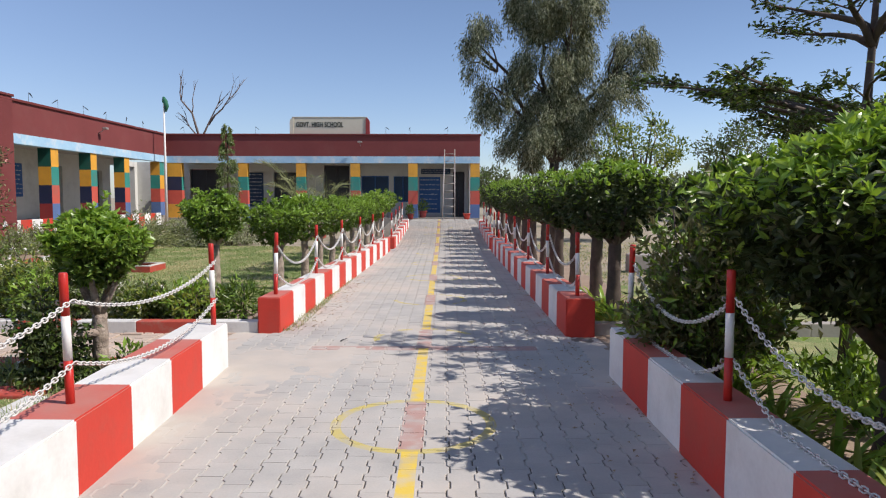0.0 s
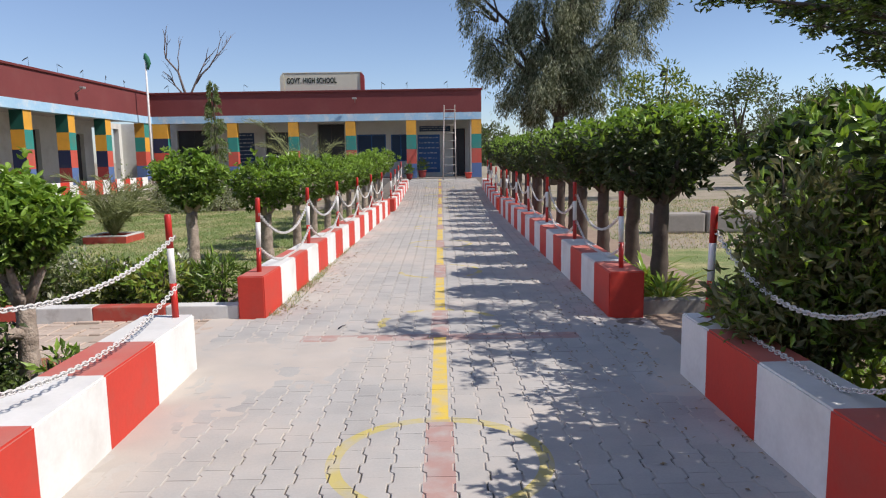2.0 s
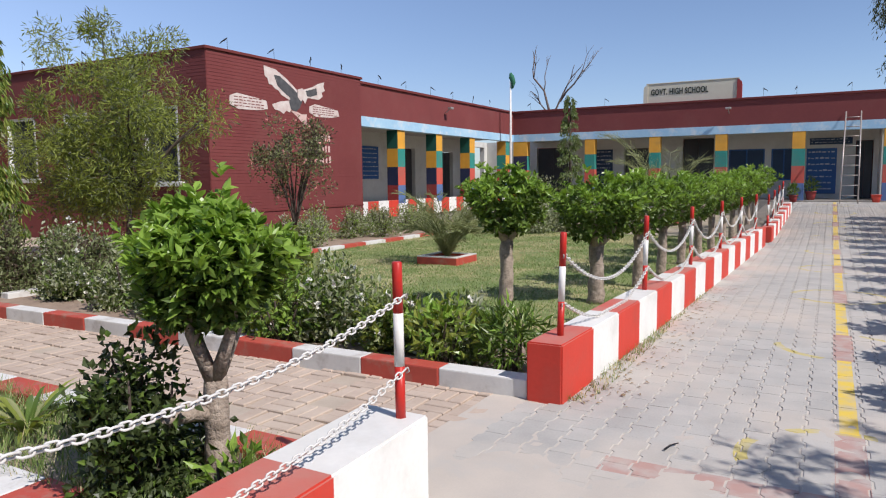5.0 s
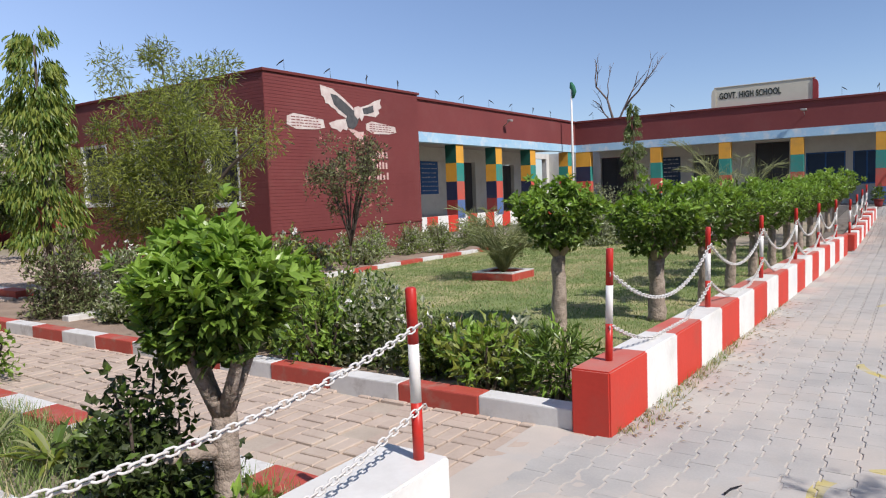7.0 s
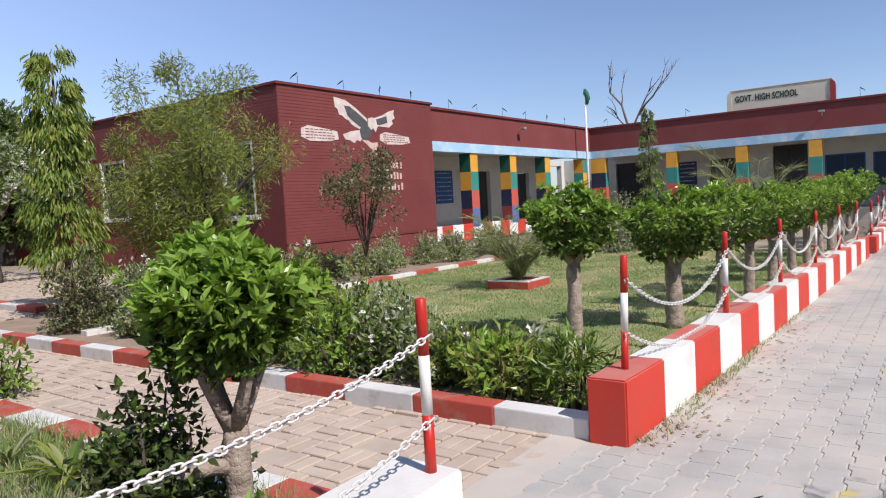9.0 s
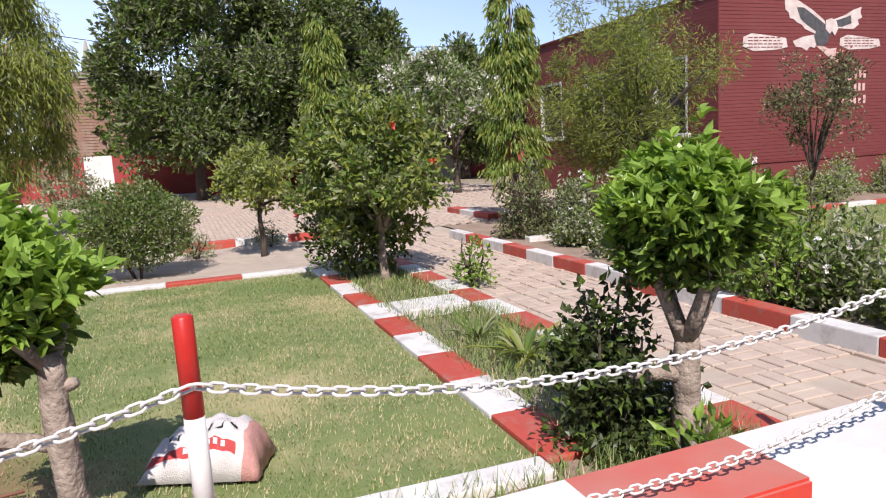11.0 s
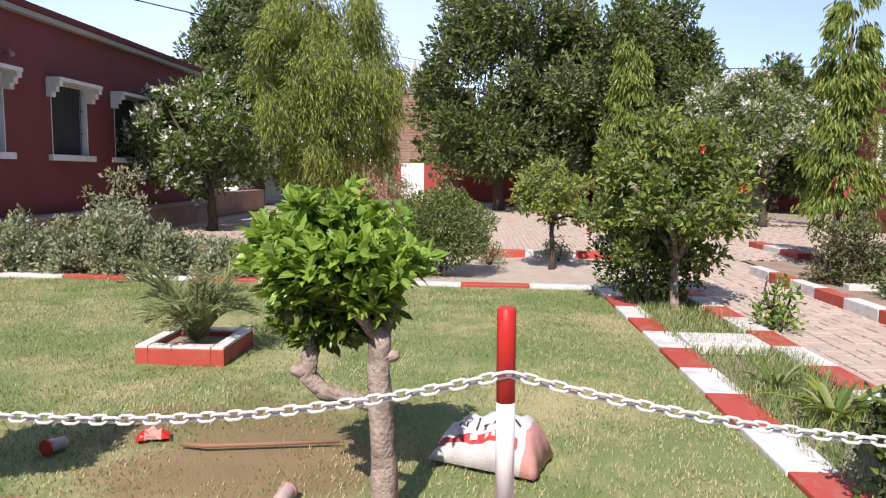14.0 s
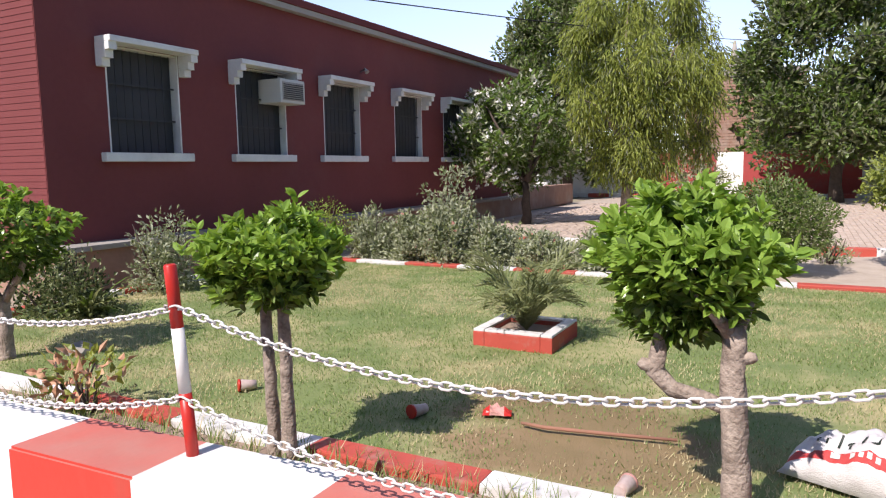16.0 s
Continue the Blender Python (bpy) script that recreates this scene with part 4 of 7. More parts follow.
# ---------------------------------------------------------------- office block beyond the lawn
ADM_Y, ADM_X = -5.0, -5.5
WINS = [(-7.60, -6.40), (-9.95, -8.73), (-12.25, -11.03), (-14.85, -13.6), (-17.2, -15.95), (-19.6, -18.35)]
bm = bmesh.new()
wall_with_openings(bm, "x", ADM_Y - 0.3, 0.3, -20.6, ADM_X, 0.5, 4.2, [(a, b, 1.72, 3.12) for a, b in WINS])
box(bm, ADM_X - 0.3, ADM_X, -13.0, ADM_Y - 0.3, 0.5, 4.2)
box(bm, -20.6, -20.3, -13.0, ADM_Y - 0.3, 0.5, 4.2)
box(bm, -20.3, ADM_X - 0.3, -13.0, -12.7, 0.5, 4.2)
office = structure("wall_office", bm, MAROON, "dark maroon painted office block with hooded windows")
bm = bmesh.new()
for i in range(45):
    z = 0.56 + i * 0.08
    box(bm, ADM_X + 0.001, ADM_X + 0.0065, -12.95, ADM_Y - 0.01, z, z + 0.068)
part("brick_courses", bm, MAROON, office)["kind"] = "stuff"
bm = bmesh.new()
box(bm, -20.75, ADM_X + 0.14, -13.2, ADM_Y + 0.14, 4.202, 4.30, 0.008)
structure("ceiling_office", bm, PLASTER, "flat roof slab with a pale overhang")
structure("trim_office_edge", boxed(-20.78, ADM_X + 0.17, ADM_Y - 0.35, ADM_Y + 0.17, 4.302, 4.43, 0.012), MAROON_DARK, "dark roof edge")
structure("plinth_office", boxed(-20.7, ADM_X + 0.1, -13.1, ADM_Y + 0.35, -0.2, 0.5), WALL_BRICK, "bare brick plinth of the office block")
structure("trim_office_plinth", boxed(-20.75, ADM_X + 0.15, ADM_Y + 0.002, ADM_Y + 0.42, 0.502, 0.57, 0.01), CONCRETE, "pale cement plinth top")
for i, (a, b) in enumerate(WINS):
    window("window_%d" % (i + 6), "hooded white-trimmed window with dark bars in the office wall", a, b, 1.72, 3.12, ADM_Y, 1)
ac = thing("air_conditioner", "cream window air conditioner in the office window", "air conditioner", (-9.75, ADM_Y + 0.1, 2.58))
part("case", boxed(-0.32, 0.32, -0.25, 0.24, 0, 0.40, 0.02), CREAM, ac)
part("grille", boxed(-0.27, 0.27, 0.241, 0.250, 0.05, 0.35, 0.004), PLASTER, ac)
for i in range(8):
    part("slat", boxed(-0.25, 0.25, 0.251, 0.260, 0.07 + i * 0.033, 0.085 + i * 0.033), DARK_DOOR, ac)
l = thing("wall_lamp", "small lamp on the office wall", "lamp", (-12.3, ADM_Y, 3.42))
bm = bmesh.new()
tube(bm, [(0, 0, 0), (0, 0.12, 0.05), (0, 0.18, -0.02)], [0.015, 0.03, 0.05], 8)
part("lamp_head", bm, STEEL, l)

# ---------------------------------------------------------------- far court, boundary wall and what stands behind
bm = bmesh.new()
FAR_X = -33.5
for y0, y1, m in ((-9, -3.2, 1), (-3.2, -0.4, 0), (-0.4, 0.7, 1), (0.7, 5.2, 0), (5.2, 6.8, 1), (6.8, 15.5, 0), (15.5, 17.0, 1), (17.0, 26, 0)):
    box(bm, FAR_X - 0.25, FAR_X, y0, y1, -0.1, 1.95, mat=m)
structure("wall_boundary", bm, [paint("boundary_red", (0.36, 0.055, 0.05), amount=0.4), WHITE], "boundary wall painted in long red and white panels")
house = thing("brick_house", "bare brick house behind the boundary wall", "house", (-40, 0.3, 0))
bm = bmesh.new()
box(bm, -3, 3, -2.6, 2.6, 0, 5.6)
part("wall", bm, WALL_BRICK, house)
for i in range(34):
    bm = boxed(3.0, 3.02, -2.6, 2.6, 0.8 + i * 0.14, 0.9 + i * 0.14)
    part("brick_course", bm, WALL_BRICK, house)
part("parapet", boxed(-3.1, 3.1, -2.7, 2.7, 5.6, 5.9), CONCRETE, house)
bm = bmesh.new()
tube(bm, [(1, -0.6, 5.9), (1, -0.6, 6.6), (1, -0.6, 6.7), (1, -0.6, 7.6)], [0.3, 0.3, 0.2, 0.05], 8)
part("finial", bm, CONCRETE, house)
hut = thing("brick_wall", "low bare brick wall at the end of the office block", "wall", (-23, -5.2, 0))
part("bricks", boxed(-4, 2.3, -0.2, 0.2, 0, 0.75, 0.01), WALL_BRICK, hut)
white_house = thing("white_house", "pale flat-roofed house far behind the trees", "house", (47, 52, 0))
part("wall", boxed(-6, 6, -4, 4, 0, 6.2), CREAM, white_house)
part("roof", boxed(-6.4, 6.4, -4.4, 4.4, 6.2, 6.6), CREAM, white_house)
for s in (-3.5, 0, 3.5):
    part("window", boxed(s - 0.6, s + 0.6, -4.04, -4.0, 3.8, 5.2), NAVY_BOARD, white_house)
lw = thing("stone_kerb", "grey weathered low stone kerb in the dry field", "kerb", (8.5, 14.5, 0), kind="structure")
for i in range(9):
    part("stone", boxed(-4.5 + i * 1.0, -3.53 + i * 1.0, -0.2, 0.2, -0.05, 0.33 + 0.03 * math.sin(i * 2.1), 0.04), CONCRETE, lw)
flag = thing("black_flag", "black flag on a thin pole in the field", "flag", (9.2, 30.0, 0))
bm = bmesh.new()
tube(bm, [(0, 0, 0), (0, 0, 5.0)], [0.035, 0.02], 6)
part("pole", bm, STEEL, flag)
bm = bmesh.new()
tube(bm, [(0, 0, 4.9), (-0.12, 0, 4.75), (-0.28, 0, 4.6)], [0.05, 0.16, 0.05], 6, 0.3)
part("cloth", bm, BLACK, flag)
# overhead cable
bm = bmesh.new()
tube(bm, bent((-9.4, -4.0, 4.27), (-28, 1.3, 5.8), 12, -0.1), [0.012] * 12, 5)
tube(bm, bent((-28, 1.3, 5.8), (-21, 14.7, 4.7), 12, -0.2), [0.012] * 12, 5)
tagged(part("overhead_cable", bm, BLACK), "thin black overhead cable across the court", "cable")


# ---------------------------------------------------------------- trees
def ball_tree(x, y, seed, top=1.5, low=0.78, r=0.52, fork=0.5, trunks=1, n=2600, leaf=0.085, lean=(0, 0), base=-0.03, mats=None, shares=(0.55, 0.45),
              trunk_r=0.055, label="clipped round tree with glossy bright green leaves", bark=None, side_limb=False, stub=False, ry=None, sunny=0.75, shift=(0, 0), ragged=0.0):
    t = thing("clipped_tree", label, "tree", (x, y, base), group="clipped trees along the path")
    rnd = random.Random(seed)
    bm = bmesh.new()
    top, low = top - base, low - base
    fz = fork - base
    for k in range(trunks):
        off = Vector((rnd.uniform(-0.02, 0.02), (k - (trunks - 1) / 2) * 0.09, 0))
        end = Vector((lean[0], lean[1] + off.y * 1.3, fz))
        line = [off.lerp(end, k / 11) + Vector((rnd.uniform(-1, 1), rnd.uniform(-1, 1), 0)) * trunk_r * 0.10 for k in range(12)] + [end + Vector((0, 0, 0.03))]
        tube(bm, line, [trunk_r * (1.0 + 0.38 * (1 - k / 11) ** 3 + rnd.uniform(-0.035, 0.04)) for k in range(12)] + [trunk_r * 0.7], 12, 0.28)
    part("trunk", bm, bark or BARK, t)
    if side_limb:
        bm = bmesh.new()
        tube(bm, [(lean[0], lean[1] * 0.6, 0.52), (lean[0], lean[1] - 0.10, 0.555), (lean[0], lean[1] - 0.22, 0.585), (lean[0], lean[1] - 0.29, 0.65), (lean[0], lean[1] - 0.27, 0.78), (lean[0], lean[1] - 0.22, 0.98)],
             [0.030, 0.033, 0.036, 0.040, 0.030, 0.02], 9, 0.5)
        tube(bm, [(lean[0], lean[1] - 0.27, 0.66), (lean[0] + 0.02, lean[1] - 0.335, 0.68), (lean[0] + 0.02, lean[1] - 0.35, 0.69)], [0.03, 0.026, 0.018], 7, 0.3)
        tube(bm, [(lean[0], lean[1], 0.72), (lean[0] + 0.02, lean[1] + 0.07, 0.745), (lean[0] + 0.02, lean[1] + 0.085, 0.75)], [0.03, 0.024, 0.016], 7, 0.3)
        part("limb", bm, bark or BARK, t)
    if stub:
        bm = bmesh.new()
        tube(bm, [(0, 0, 0.40), (-0.02, -0.10, 0.43), (-0.03, -0.22, 0.44), (-0.03, -0.27, 0.46)], [0.04, 0.034, 0.03, 0.024], 8, 0.3)
        part("limb_stub", bm, bark or BARK, t)
    limbs = 4 if trunks == 1 else 3
    for k in range(limbs):
        a = 2 * math.pi * (k + rnd.uniform(-0.2, 0.2)) / limbs
        s = Vector((lean[0], lean[1], fz - 0.02))
        e = Vector((lean[0] + shift[0] + math.cos(a) * r * 0.55, lean[1] + shift[1] + math.sin(a) * r * 0.55, low + (top - low) * 0.4))
        m = s.lerp(e, 0.5) + Vector((math.cos(a) * 0.05, math.sin(a) * 0.05, 0.02))
        bm = bmesh.new()
        tube(bm, [s, s.lerp(m, 0.6), m, m.lerp(e, 0.5), e], [trunk_r * 0.66, trunk_r * 0.56, trunk_r * 0.48, trunk_r * 0.4, trunk_r * 0.25], 8, 0.4)
        part("limb", bm, bark or BARK, t)
    h = (top - low) / 2
    c = (lean[0] + shift[0], lean[1] + shift[1], low + h)
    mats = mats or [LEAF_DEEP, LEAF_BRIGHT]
    rng = np.random.default_rng(seed)
    each = 8
    shoots = n // each
    n = shoots * each
    tips, tip_out = blob_points(rng, shoots, (r, ry or r, h), shell=0.70)
    # clipped crowns are wider above than below
    grow = 0.70 + 0.32 * np.clip((tips[:, 2:3] / h + 1.0) / 1.25, 0, 1)
    tips[:, :2] *= grow
    if ragged:
        f = [noise.noise(Vector((o[0] * 2.1 + seed, o[1] * 2.1, o[2] * 2.1))) + 0.6 * noise.noise(Vector((o[0] * 5 + seed, o[1] * 5, o[2] * 5))) for o in tip_out]
        tips *= (1 + ragged * np.array(f))[:, None]
        for k in rng.choice(np.nonzero(tip_out[:, 2] > 0.2)[0], 14):
            tips[k] += tip_out[k] * rng.uniform(0.02, 0.09) + np.array([0, 0, rng.uniform(0.0, 0.06)])
    axis = unit(tip_out * 0.75 + np.array([0, 0, 0.85]) + rng.normal(size=tips.shape) * 0.35)
    p, out, axis = (np.repeat(q, each, axis=0) for q in (tips, tip_out, axis))
    around = unit(np.cross(axis, rng.normal(size=p.shape)))
    p = p - axis * (rng.random((n, 1)) * leaf * 0.7)
    ways = axis * rng.uniform(0.25, 1.1, (n, 1)) + around * 0.85 + rng.normal(size=p.shape) * 0.15
    # Leaves facing up turn bright, those below darker: sun and shade put into colour.
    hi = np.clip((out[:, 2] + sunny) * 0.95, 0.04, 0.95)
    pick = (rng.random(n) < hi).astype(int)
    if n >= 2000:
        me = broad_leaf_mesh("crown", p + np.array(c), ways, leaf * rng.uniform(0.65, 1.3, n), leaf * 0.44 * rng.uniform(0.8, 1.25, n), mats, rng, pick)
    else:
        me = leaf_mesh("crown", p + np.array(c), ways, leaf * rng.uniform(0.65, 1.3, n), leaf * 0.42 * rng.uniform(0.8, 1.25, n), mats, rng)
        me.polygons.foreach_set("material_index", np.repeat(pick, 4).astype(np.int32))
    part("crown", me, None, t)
    # Inner fill takes only the darker leaf, colouring in the crown's inner shade.
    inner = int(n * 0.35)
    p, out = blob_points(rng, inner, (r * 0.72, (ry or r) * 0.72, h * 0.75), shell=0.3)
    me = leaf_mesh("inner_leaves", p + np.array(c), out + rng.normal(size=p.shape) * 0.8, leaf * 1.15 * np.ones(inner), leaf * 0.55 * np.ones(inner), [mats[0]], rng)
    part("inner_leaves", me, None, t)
    return t


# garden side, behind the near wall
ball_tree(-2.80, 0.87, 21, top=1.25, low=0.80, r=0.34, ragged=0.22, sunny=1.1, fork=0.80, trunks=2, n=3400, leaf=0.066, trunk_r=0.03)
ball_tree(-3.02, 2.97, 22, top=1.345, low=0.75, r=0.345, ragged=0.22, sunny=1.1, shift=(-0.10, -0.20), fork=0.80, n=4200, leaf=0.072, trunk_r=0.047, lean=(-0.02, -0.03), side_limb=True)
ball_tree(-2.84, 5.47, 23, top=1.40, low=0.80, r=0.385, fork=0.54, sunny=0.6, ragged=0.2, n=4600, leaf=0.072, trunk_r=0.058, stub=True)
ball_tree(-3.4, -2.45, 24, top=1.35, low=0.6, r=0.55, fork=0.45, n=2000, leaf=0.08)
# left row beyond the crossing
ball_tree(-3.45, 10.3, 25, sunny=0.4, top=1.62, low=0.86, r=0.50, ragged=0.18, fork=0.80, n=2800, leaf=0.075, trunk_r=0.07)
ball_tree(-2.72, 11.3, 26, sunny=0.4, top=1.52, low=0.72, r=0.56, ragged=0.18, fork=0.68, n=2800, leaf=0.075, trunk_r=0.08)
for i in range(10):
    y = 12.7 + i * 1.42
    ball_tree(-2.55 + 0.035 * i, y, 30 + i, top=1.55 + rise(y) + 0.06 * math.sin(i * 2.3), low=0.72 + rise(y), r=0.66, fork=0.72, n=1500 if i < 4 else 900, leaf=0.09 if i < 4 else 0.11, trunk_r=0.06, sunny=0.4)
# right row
# Mostly dark leaves with bright tops put this row's shaded side into colour.
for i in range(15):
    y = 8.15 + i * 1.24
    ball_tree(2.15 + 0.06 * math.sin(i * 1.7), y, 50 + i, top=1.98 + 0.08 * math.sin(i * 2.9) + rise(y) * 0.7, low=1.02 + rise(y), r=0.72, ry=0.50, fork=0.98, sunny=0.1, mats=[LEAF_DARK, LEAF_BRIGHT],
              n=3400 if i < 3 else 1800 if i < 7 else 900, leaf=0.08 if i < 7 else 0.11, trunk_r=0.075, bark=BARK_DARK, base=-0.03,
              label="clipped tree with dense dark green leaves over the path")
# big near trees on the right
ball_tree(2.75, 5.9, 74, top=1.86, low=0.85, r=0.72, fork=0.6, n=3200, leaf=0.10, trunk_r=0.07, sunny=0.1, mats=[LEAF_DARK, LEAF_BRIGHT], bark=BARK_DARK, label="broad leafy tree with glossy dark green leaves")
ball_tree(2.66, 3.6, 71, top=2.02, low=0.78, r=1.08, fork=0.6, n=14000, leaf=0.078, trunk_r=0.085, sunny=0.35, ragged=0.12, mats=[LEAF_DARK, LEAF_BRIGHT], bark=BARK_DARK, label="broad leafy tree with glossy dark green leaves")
# The next two stand out of view, added to shade the path's near right.
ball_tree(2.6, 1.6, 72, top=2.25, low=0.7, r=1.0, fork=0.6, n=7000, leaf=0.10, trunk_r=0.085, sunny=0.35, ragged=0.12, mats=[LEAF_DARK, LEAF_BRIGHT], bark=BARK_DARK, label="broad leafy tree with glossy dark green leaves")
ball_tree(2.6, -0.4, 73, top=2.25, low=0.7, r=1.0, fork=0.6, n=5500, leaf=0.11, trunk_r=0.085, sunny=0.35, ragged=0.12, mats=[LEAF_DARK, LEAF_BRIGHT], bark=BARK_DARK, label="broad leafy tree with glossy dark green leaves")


def shrub(name, label, x, y, r, h, seed, mats, n=900, leaf=0.05, ratio=0.45, z=0.0, stems=5, low=0.05, clumps=26, spread=0.36, flowers=None, n_fl=0, fl=0.05, shares=None,
          category="shrub", group="", wide=None, up=0.5):
    s = thing(name, label, category, (x, y, z), group=group)
    rnd = random.Random(seed)
    for k in range(stems):
        a = rnd.uniform(0, 6.28)
        d = rnd.uniform(0.3, 0.75) * r
        e = Vector((math.cos(a) * d, math.sin(a) * d, low + (h - low) * rnd.uniform(0.55, 0.85)))
        bm = bmesh.new()
        tube(bm, bent((math.cos(a) * 0.04, math.sin(a) * 0.04, -0.05), e, 4, 0.0, rnd, 0.03), [0.018, 0.014, 0.01, 0.005], 5)
        part("stem", bm, BARK_DARK, s)
    rr = (r * 1.08, (wide or r) * 1.08, (h - low) / 2)
    if name == "rose_bush":
        n, leaf = int(n * 1.7), leaf * 1.15
    if clumps:
        rng = np.random.default_rng(seed)
        canes = clumps * 2
        d = unit(rng.normal(size=(canes, 3)) * np.array([1, 1, 0.8]) + np.array([0, 0, 0.45]))
        reach = rng.uniform(0.55, 1.0, (canes, 1)) ** 0.7
        reach[:5] *= 1.18
        tip = d * reach * np.array([rr[0] * 0.9, rr[1] * 0.9, h - low])
        tip[:, 2] = np.maximum(tip[:, 2], 0.02) + low
        k = rng.integers(0, canes, n)
        q = rng.uniform(0.30, 1.0, (n, 1)) ** 0.75
        p = tip[k] * q + np.array([0, 0, 1]) * (0.22 * h * q * (1 - q)) + rng.normal(size=(n, 3)) * np.array([1, 1, 0.8]) * (0.05 + 0.10 * r) * (1.15 - q * 0.6)
        p[:, 2] = np.maximum(p[:, 2], 0.015)
        ways = d[k] * 0.6 + np.array([0, 0, up - 0.1]) + rng.normal(size=(n, 3)) * 0.8
        part("leaves", leaf_mesh("leaves", p, ways, leaf * rng.uniform(0.65, 1.3, n), leaf * ratio * rng.uniform(0.7, 1.2, n), mats, rng, shares=shares), None, s)
    else:
        crown("leaves", s, (0, 0, low + (h - low) / 2), rr, n, leaf, leaf * ratio, mats, seed, spread=spread, shell=0.2, shares=shares, up=up, rough_dir=1.0)
    if flowers:
        rng = np.random.default_rng(seed + 5)
        if clumps:
            out = d[rng.integers(0, canes, n_fl)]
            p = tip[rng.integers(0, canes, n_fl)] * 1.03
        else:
            p, out = blob_points(rng, n_fl, rr, shell=0.9, low=-0.2)
            p = p + np.array((0, 0, low + (h - low) / 2))
        k = 5
        pc = np.repeat(p, k, axis=0)
        ways = np.repeat(out, k, axis=0) + rng.normal(size=pc.shape) * 0.8
        part("blossom", leaf_mesh("blossom", pc, ways, fl * np.ones(len(pc)), fl * 0.8 * np.ones(len(pc)), [flowers], rng), None, s)
    return s


# overhanging shrub by the right wall, with small bronze leaves
shrub("overhanging_shrub", "bushy shrub with small bronze-green leaves hanging over the low wall", 2.10, 4.95, 0.66, 1.78, 81, [LEAF_BRONZE, LEAF_DEEP, LEAF_BRIGHT], 8500, 0.088, 0.40, stems=9, low=0.62,
      clumps=60, shares=(0.6, 0.28, 0.12))


def spray(name, label, x, y, n, length, width, seed, mats, z=0.0, up=0.9, category="plant", curl=0.3, spread=0.05, group=""):
    """Long strap leaves out of one base: each leaf a bent ribbon."""
    s = thing(name, label, category, (x, y, z), group=group)
    rng = np.random.default_rng(seed)
    v, f = [], []
    for i in range(n):
        a = rng.uniform(0, 2 * math.pi)
        L = length * rng.uniform(0.6, 1.15)
        rise_, out = up * rng.uniform(0.6, 1.2), rng.uniform(0.35, 1.0)
        side = np.array((-math.sin(a), math.cos(a), 0))
        o = np.array((math.cos(a) * spread * rng.random(), math.sin(a) * spread * rng.random(), 0))
        for k in range(5):
            q = k / 4
            c = o + np.array((math.cos(a) * out, math.sin(a) * out, 0)) * L * q + np.array((0, 0, 1)) * L * (rise_ * q - curl * 1.6 * q * q)
            w = width * (1 - q) ** 0.6 * (0.6 + 0.8 * q if q < 0.5 else 1)
            lift = np.array((0, 0, w * 0.25))
            v += [c + side * w / 2 + lift, c, c - side * w / 2 + lift]
        b = len(v) - 15
        for k in range(4):
            for j in range(2):
                f.append((b + 3 * k + j, b + 3 * k + j + 1, b + 3 * k + j + 4, b + 3 * k + j + 3))
    part("leaves", raw_mesh("leaves", v, f, mats, smooth=True, indices=rng.integers(0, len(mats), len(f) // 8).repeat(8) if len(mats) > 1 else None), None, s)
    return s


# broad-leaved plants beside the brick path
for i, (x, y, n, ln, wd, mats) in enumerate(((-7.6, 9.4, 46, 0.75, 0.11, [LEAF_DEEP, LEAF_BRIGHT]), (-8.7, 9.9, 46, 0.8, 0.11, [LEAF_DEEP, LEAF_BRIGHT]), (-6.9, 9.0, 30, 0.6, 0.10, [LEAF_BRIGHT, LEAF_DEEP]),
                                              (-3.6, 5.45, 24, 0.32, 0.035, [LEAF_YELLOW, LEAF_PALM]), (-5.1, 5.4, 26, 0.34, 0.04, [LEAF_PALM, LEAF_DEEP]))):
    spray("broad_leaf_plant", "clump of broad arching green leaves beside the path", x, y, n, ln, wd, 600 + i, mats, z=0.0 if ln < 0.5 else 0.45, group="broad-leaved plants")
for i, (x, y) in enumerate(((-7.6, 9.4), (-8.7, 9.9), (-6.9, 9.0))):
    shrub("rose_bush", "grey-green bush under broad-leaved plants", x, y, 0.5, 0.8, 620 + i, [LEAF_ROSE, LEAF_GREY], 1300, 0.06, 0.5, shares=(0.5, 0.5), group="rose bushes")
# rose and leaf beds
rb = random.Random(17)
ROSE = "rose bush with grey-green leaves"
for x, y, r, h in ((-2.95, 8.2, 0.36, 0.52), (-3.6, 8.2, 0.34, 0.58), (-4.3, 8.3, 0.5, 0.85), (-5.0, 8.4, 0.55, 1.1), (-5.7, 8.5, 0.6, 1.25), (-6.6, 8.4, 0.55, 0.9), (-7.7, 8.6, 0.5, 0.7), (-8.9, 8.6, 0.4, 0.55),
                   (-10.0, 9.3, 0.6, 1.0), (-10.6, 10.2, 0.65, 1.1), (-11.0, 12.0, 0.6, 0.9)):
    shrub("rose_bush", ROSE + " and a few white blooms", x, y, r, h, int(-x * 31), [LEAF_ROSE, LEAF_YELLOW if x in (-5.0, -5.7, -3.6) else LEAF_GREY, LEAF_DEEP], 1700, 0.06, 0.55, flowers=PETAL_WHITE, n_fl=22, fl=0.045, shares=(0.4, 0.35, 0.25), group="rose bushes")
shrub("croton_bush", "low bush with bright yellow-green leaves", -2.95, 7.95, 0.33, 0.52, 91, [LEAF_BRIGHT, LEAF_YELLOW], 380, 0.11, 0.42, clumps=0, shares=(0.5, 0.5))
shrub("croton_bush", "low bush with bright yellow-green leaves", -4.7, 7.95, 0.42, 0.7, 92, [LEAF_BRIGHT, LEAF_DEEP], 520, 0.10, 0.42, clumps=0, shares=(0.5, 0.5))
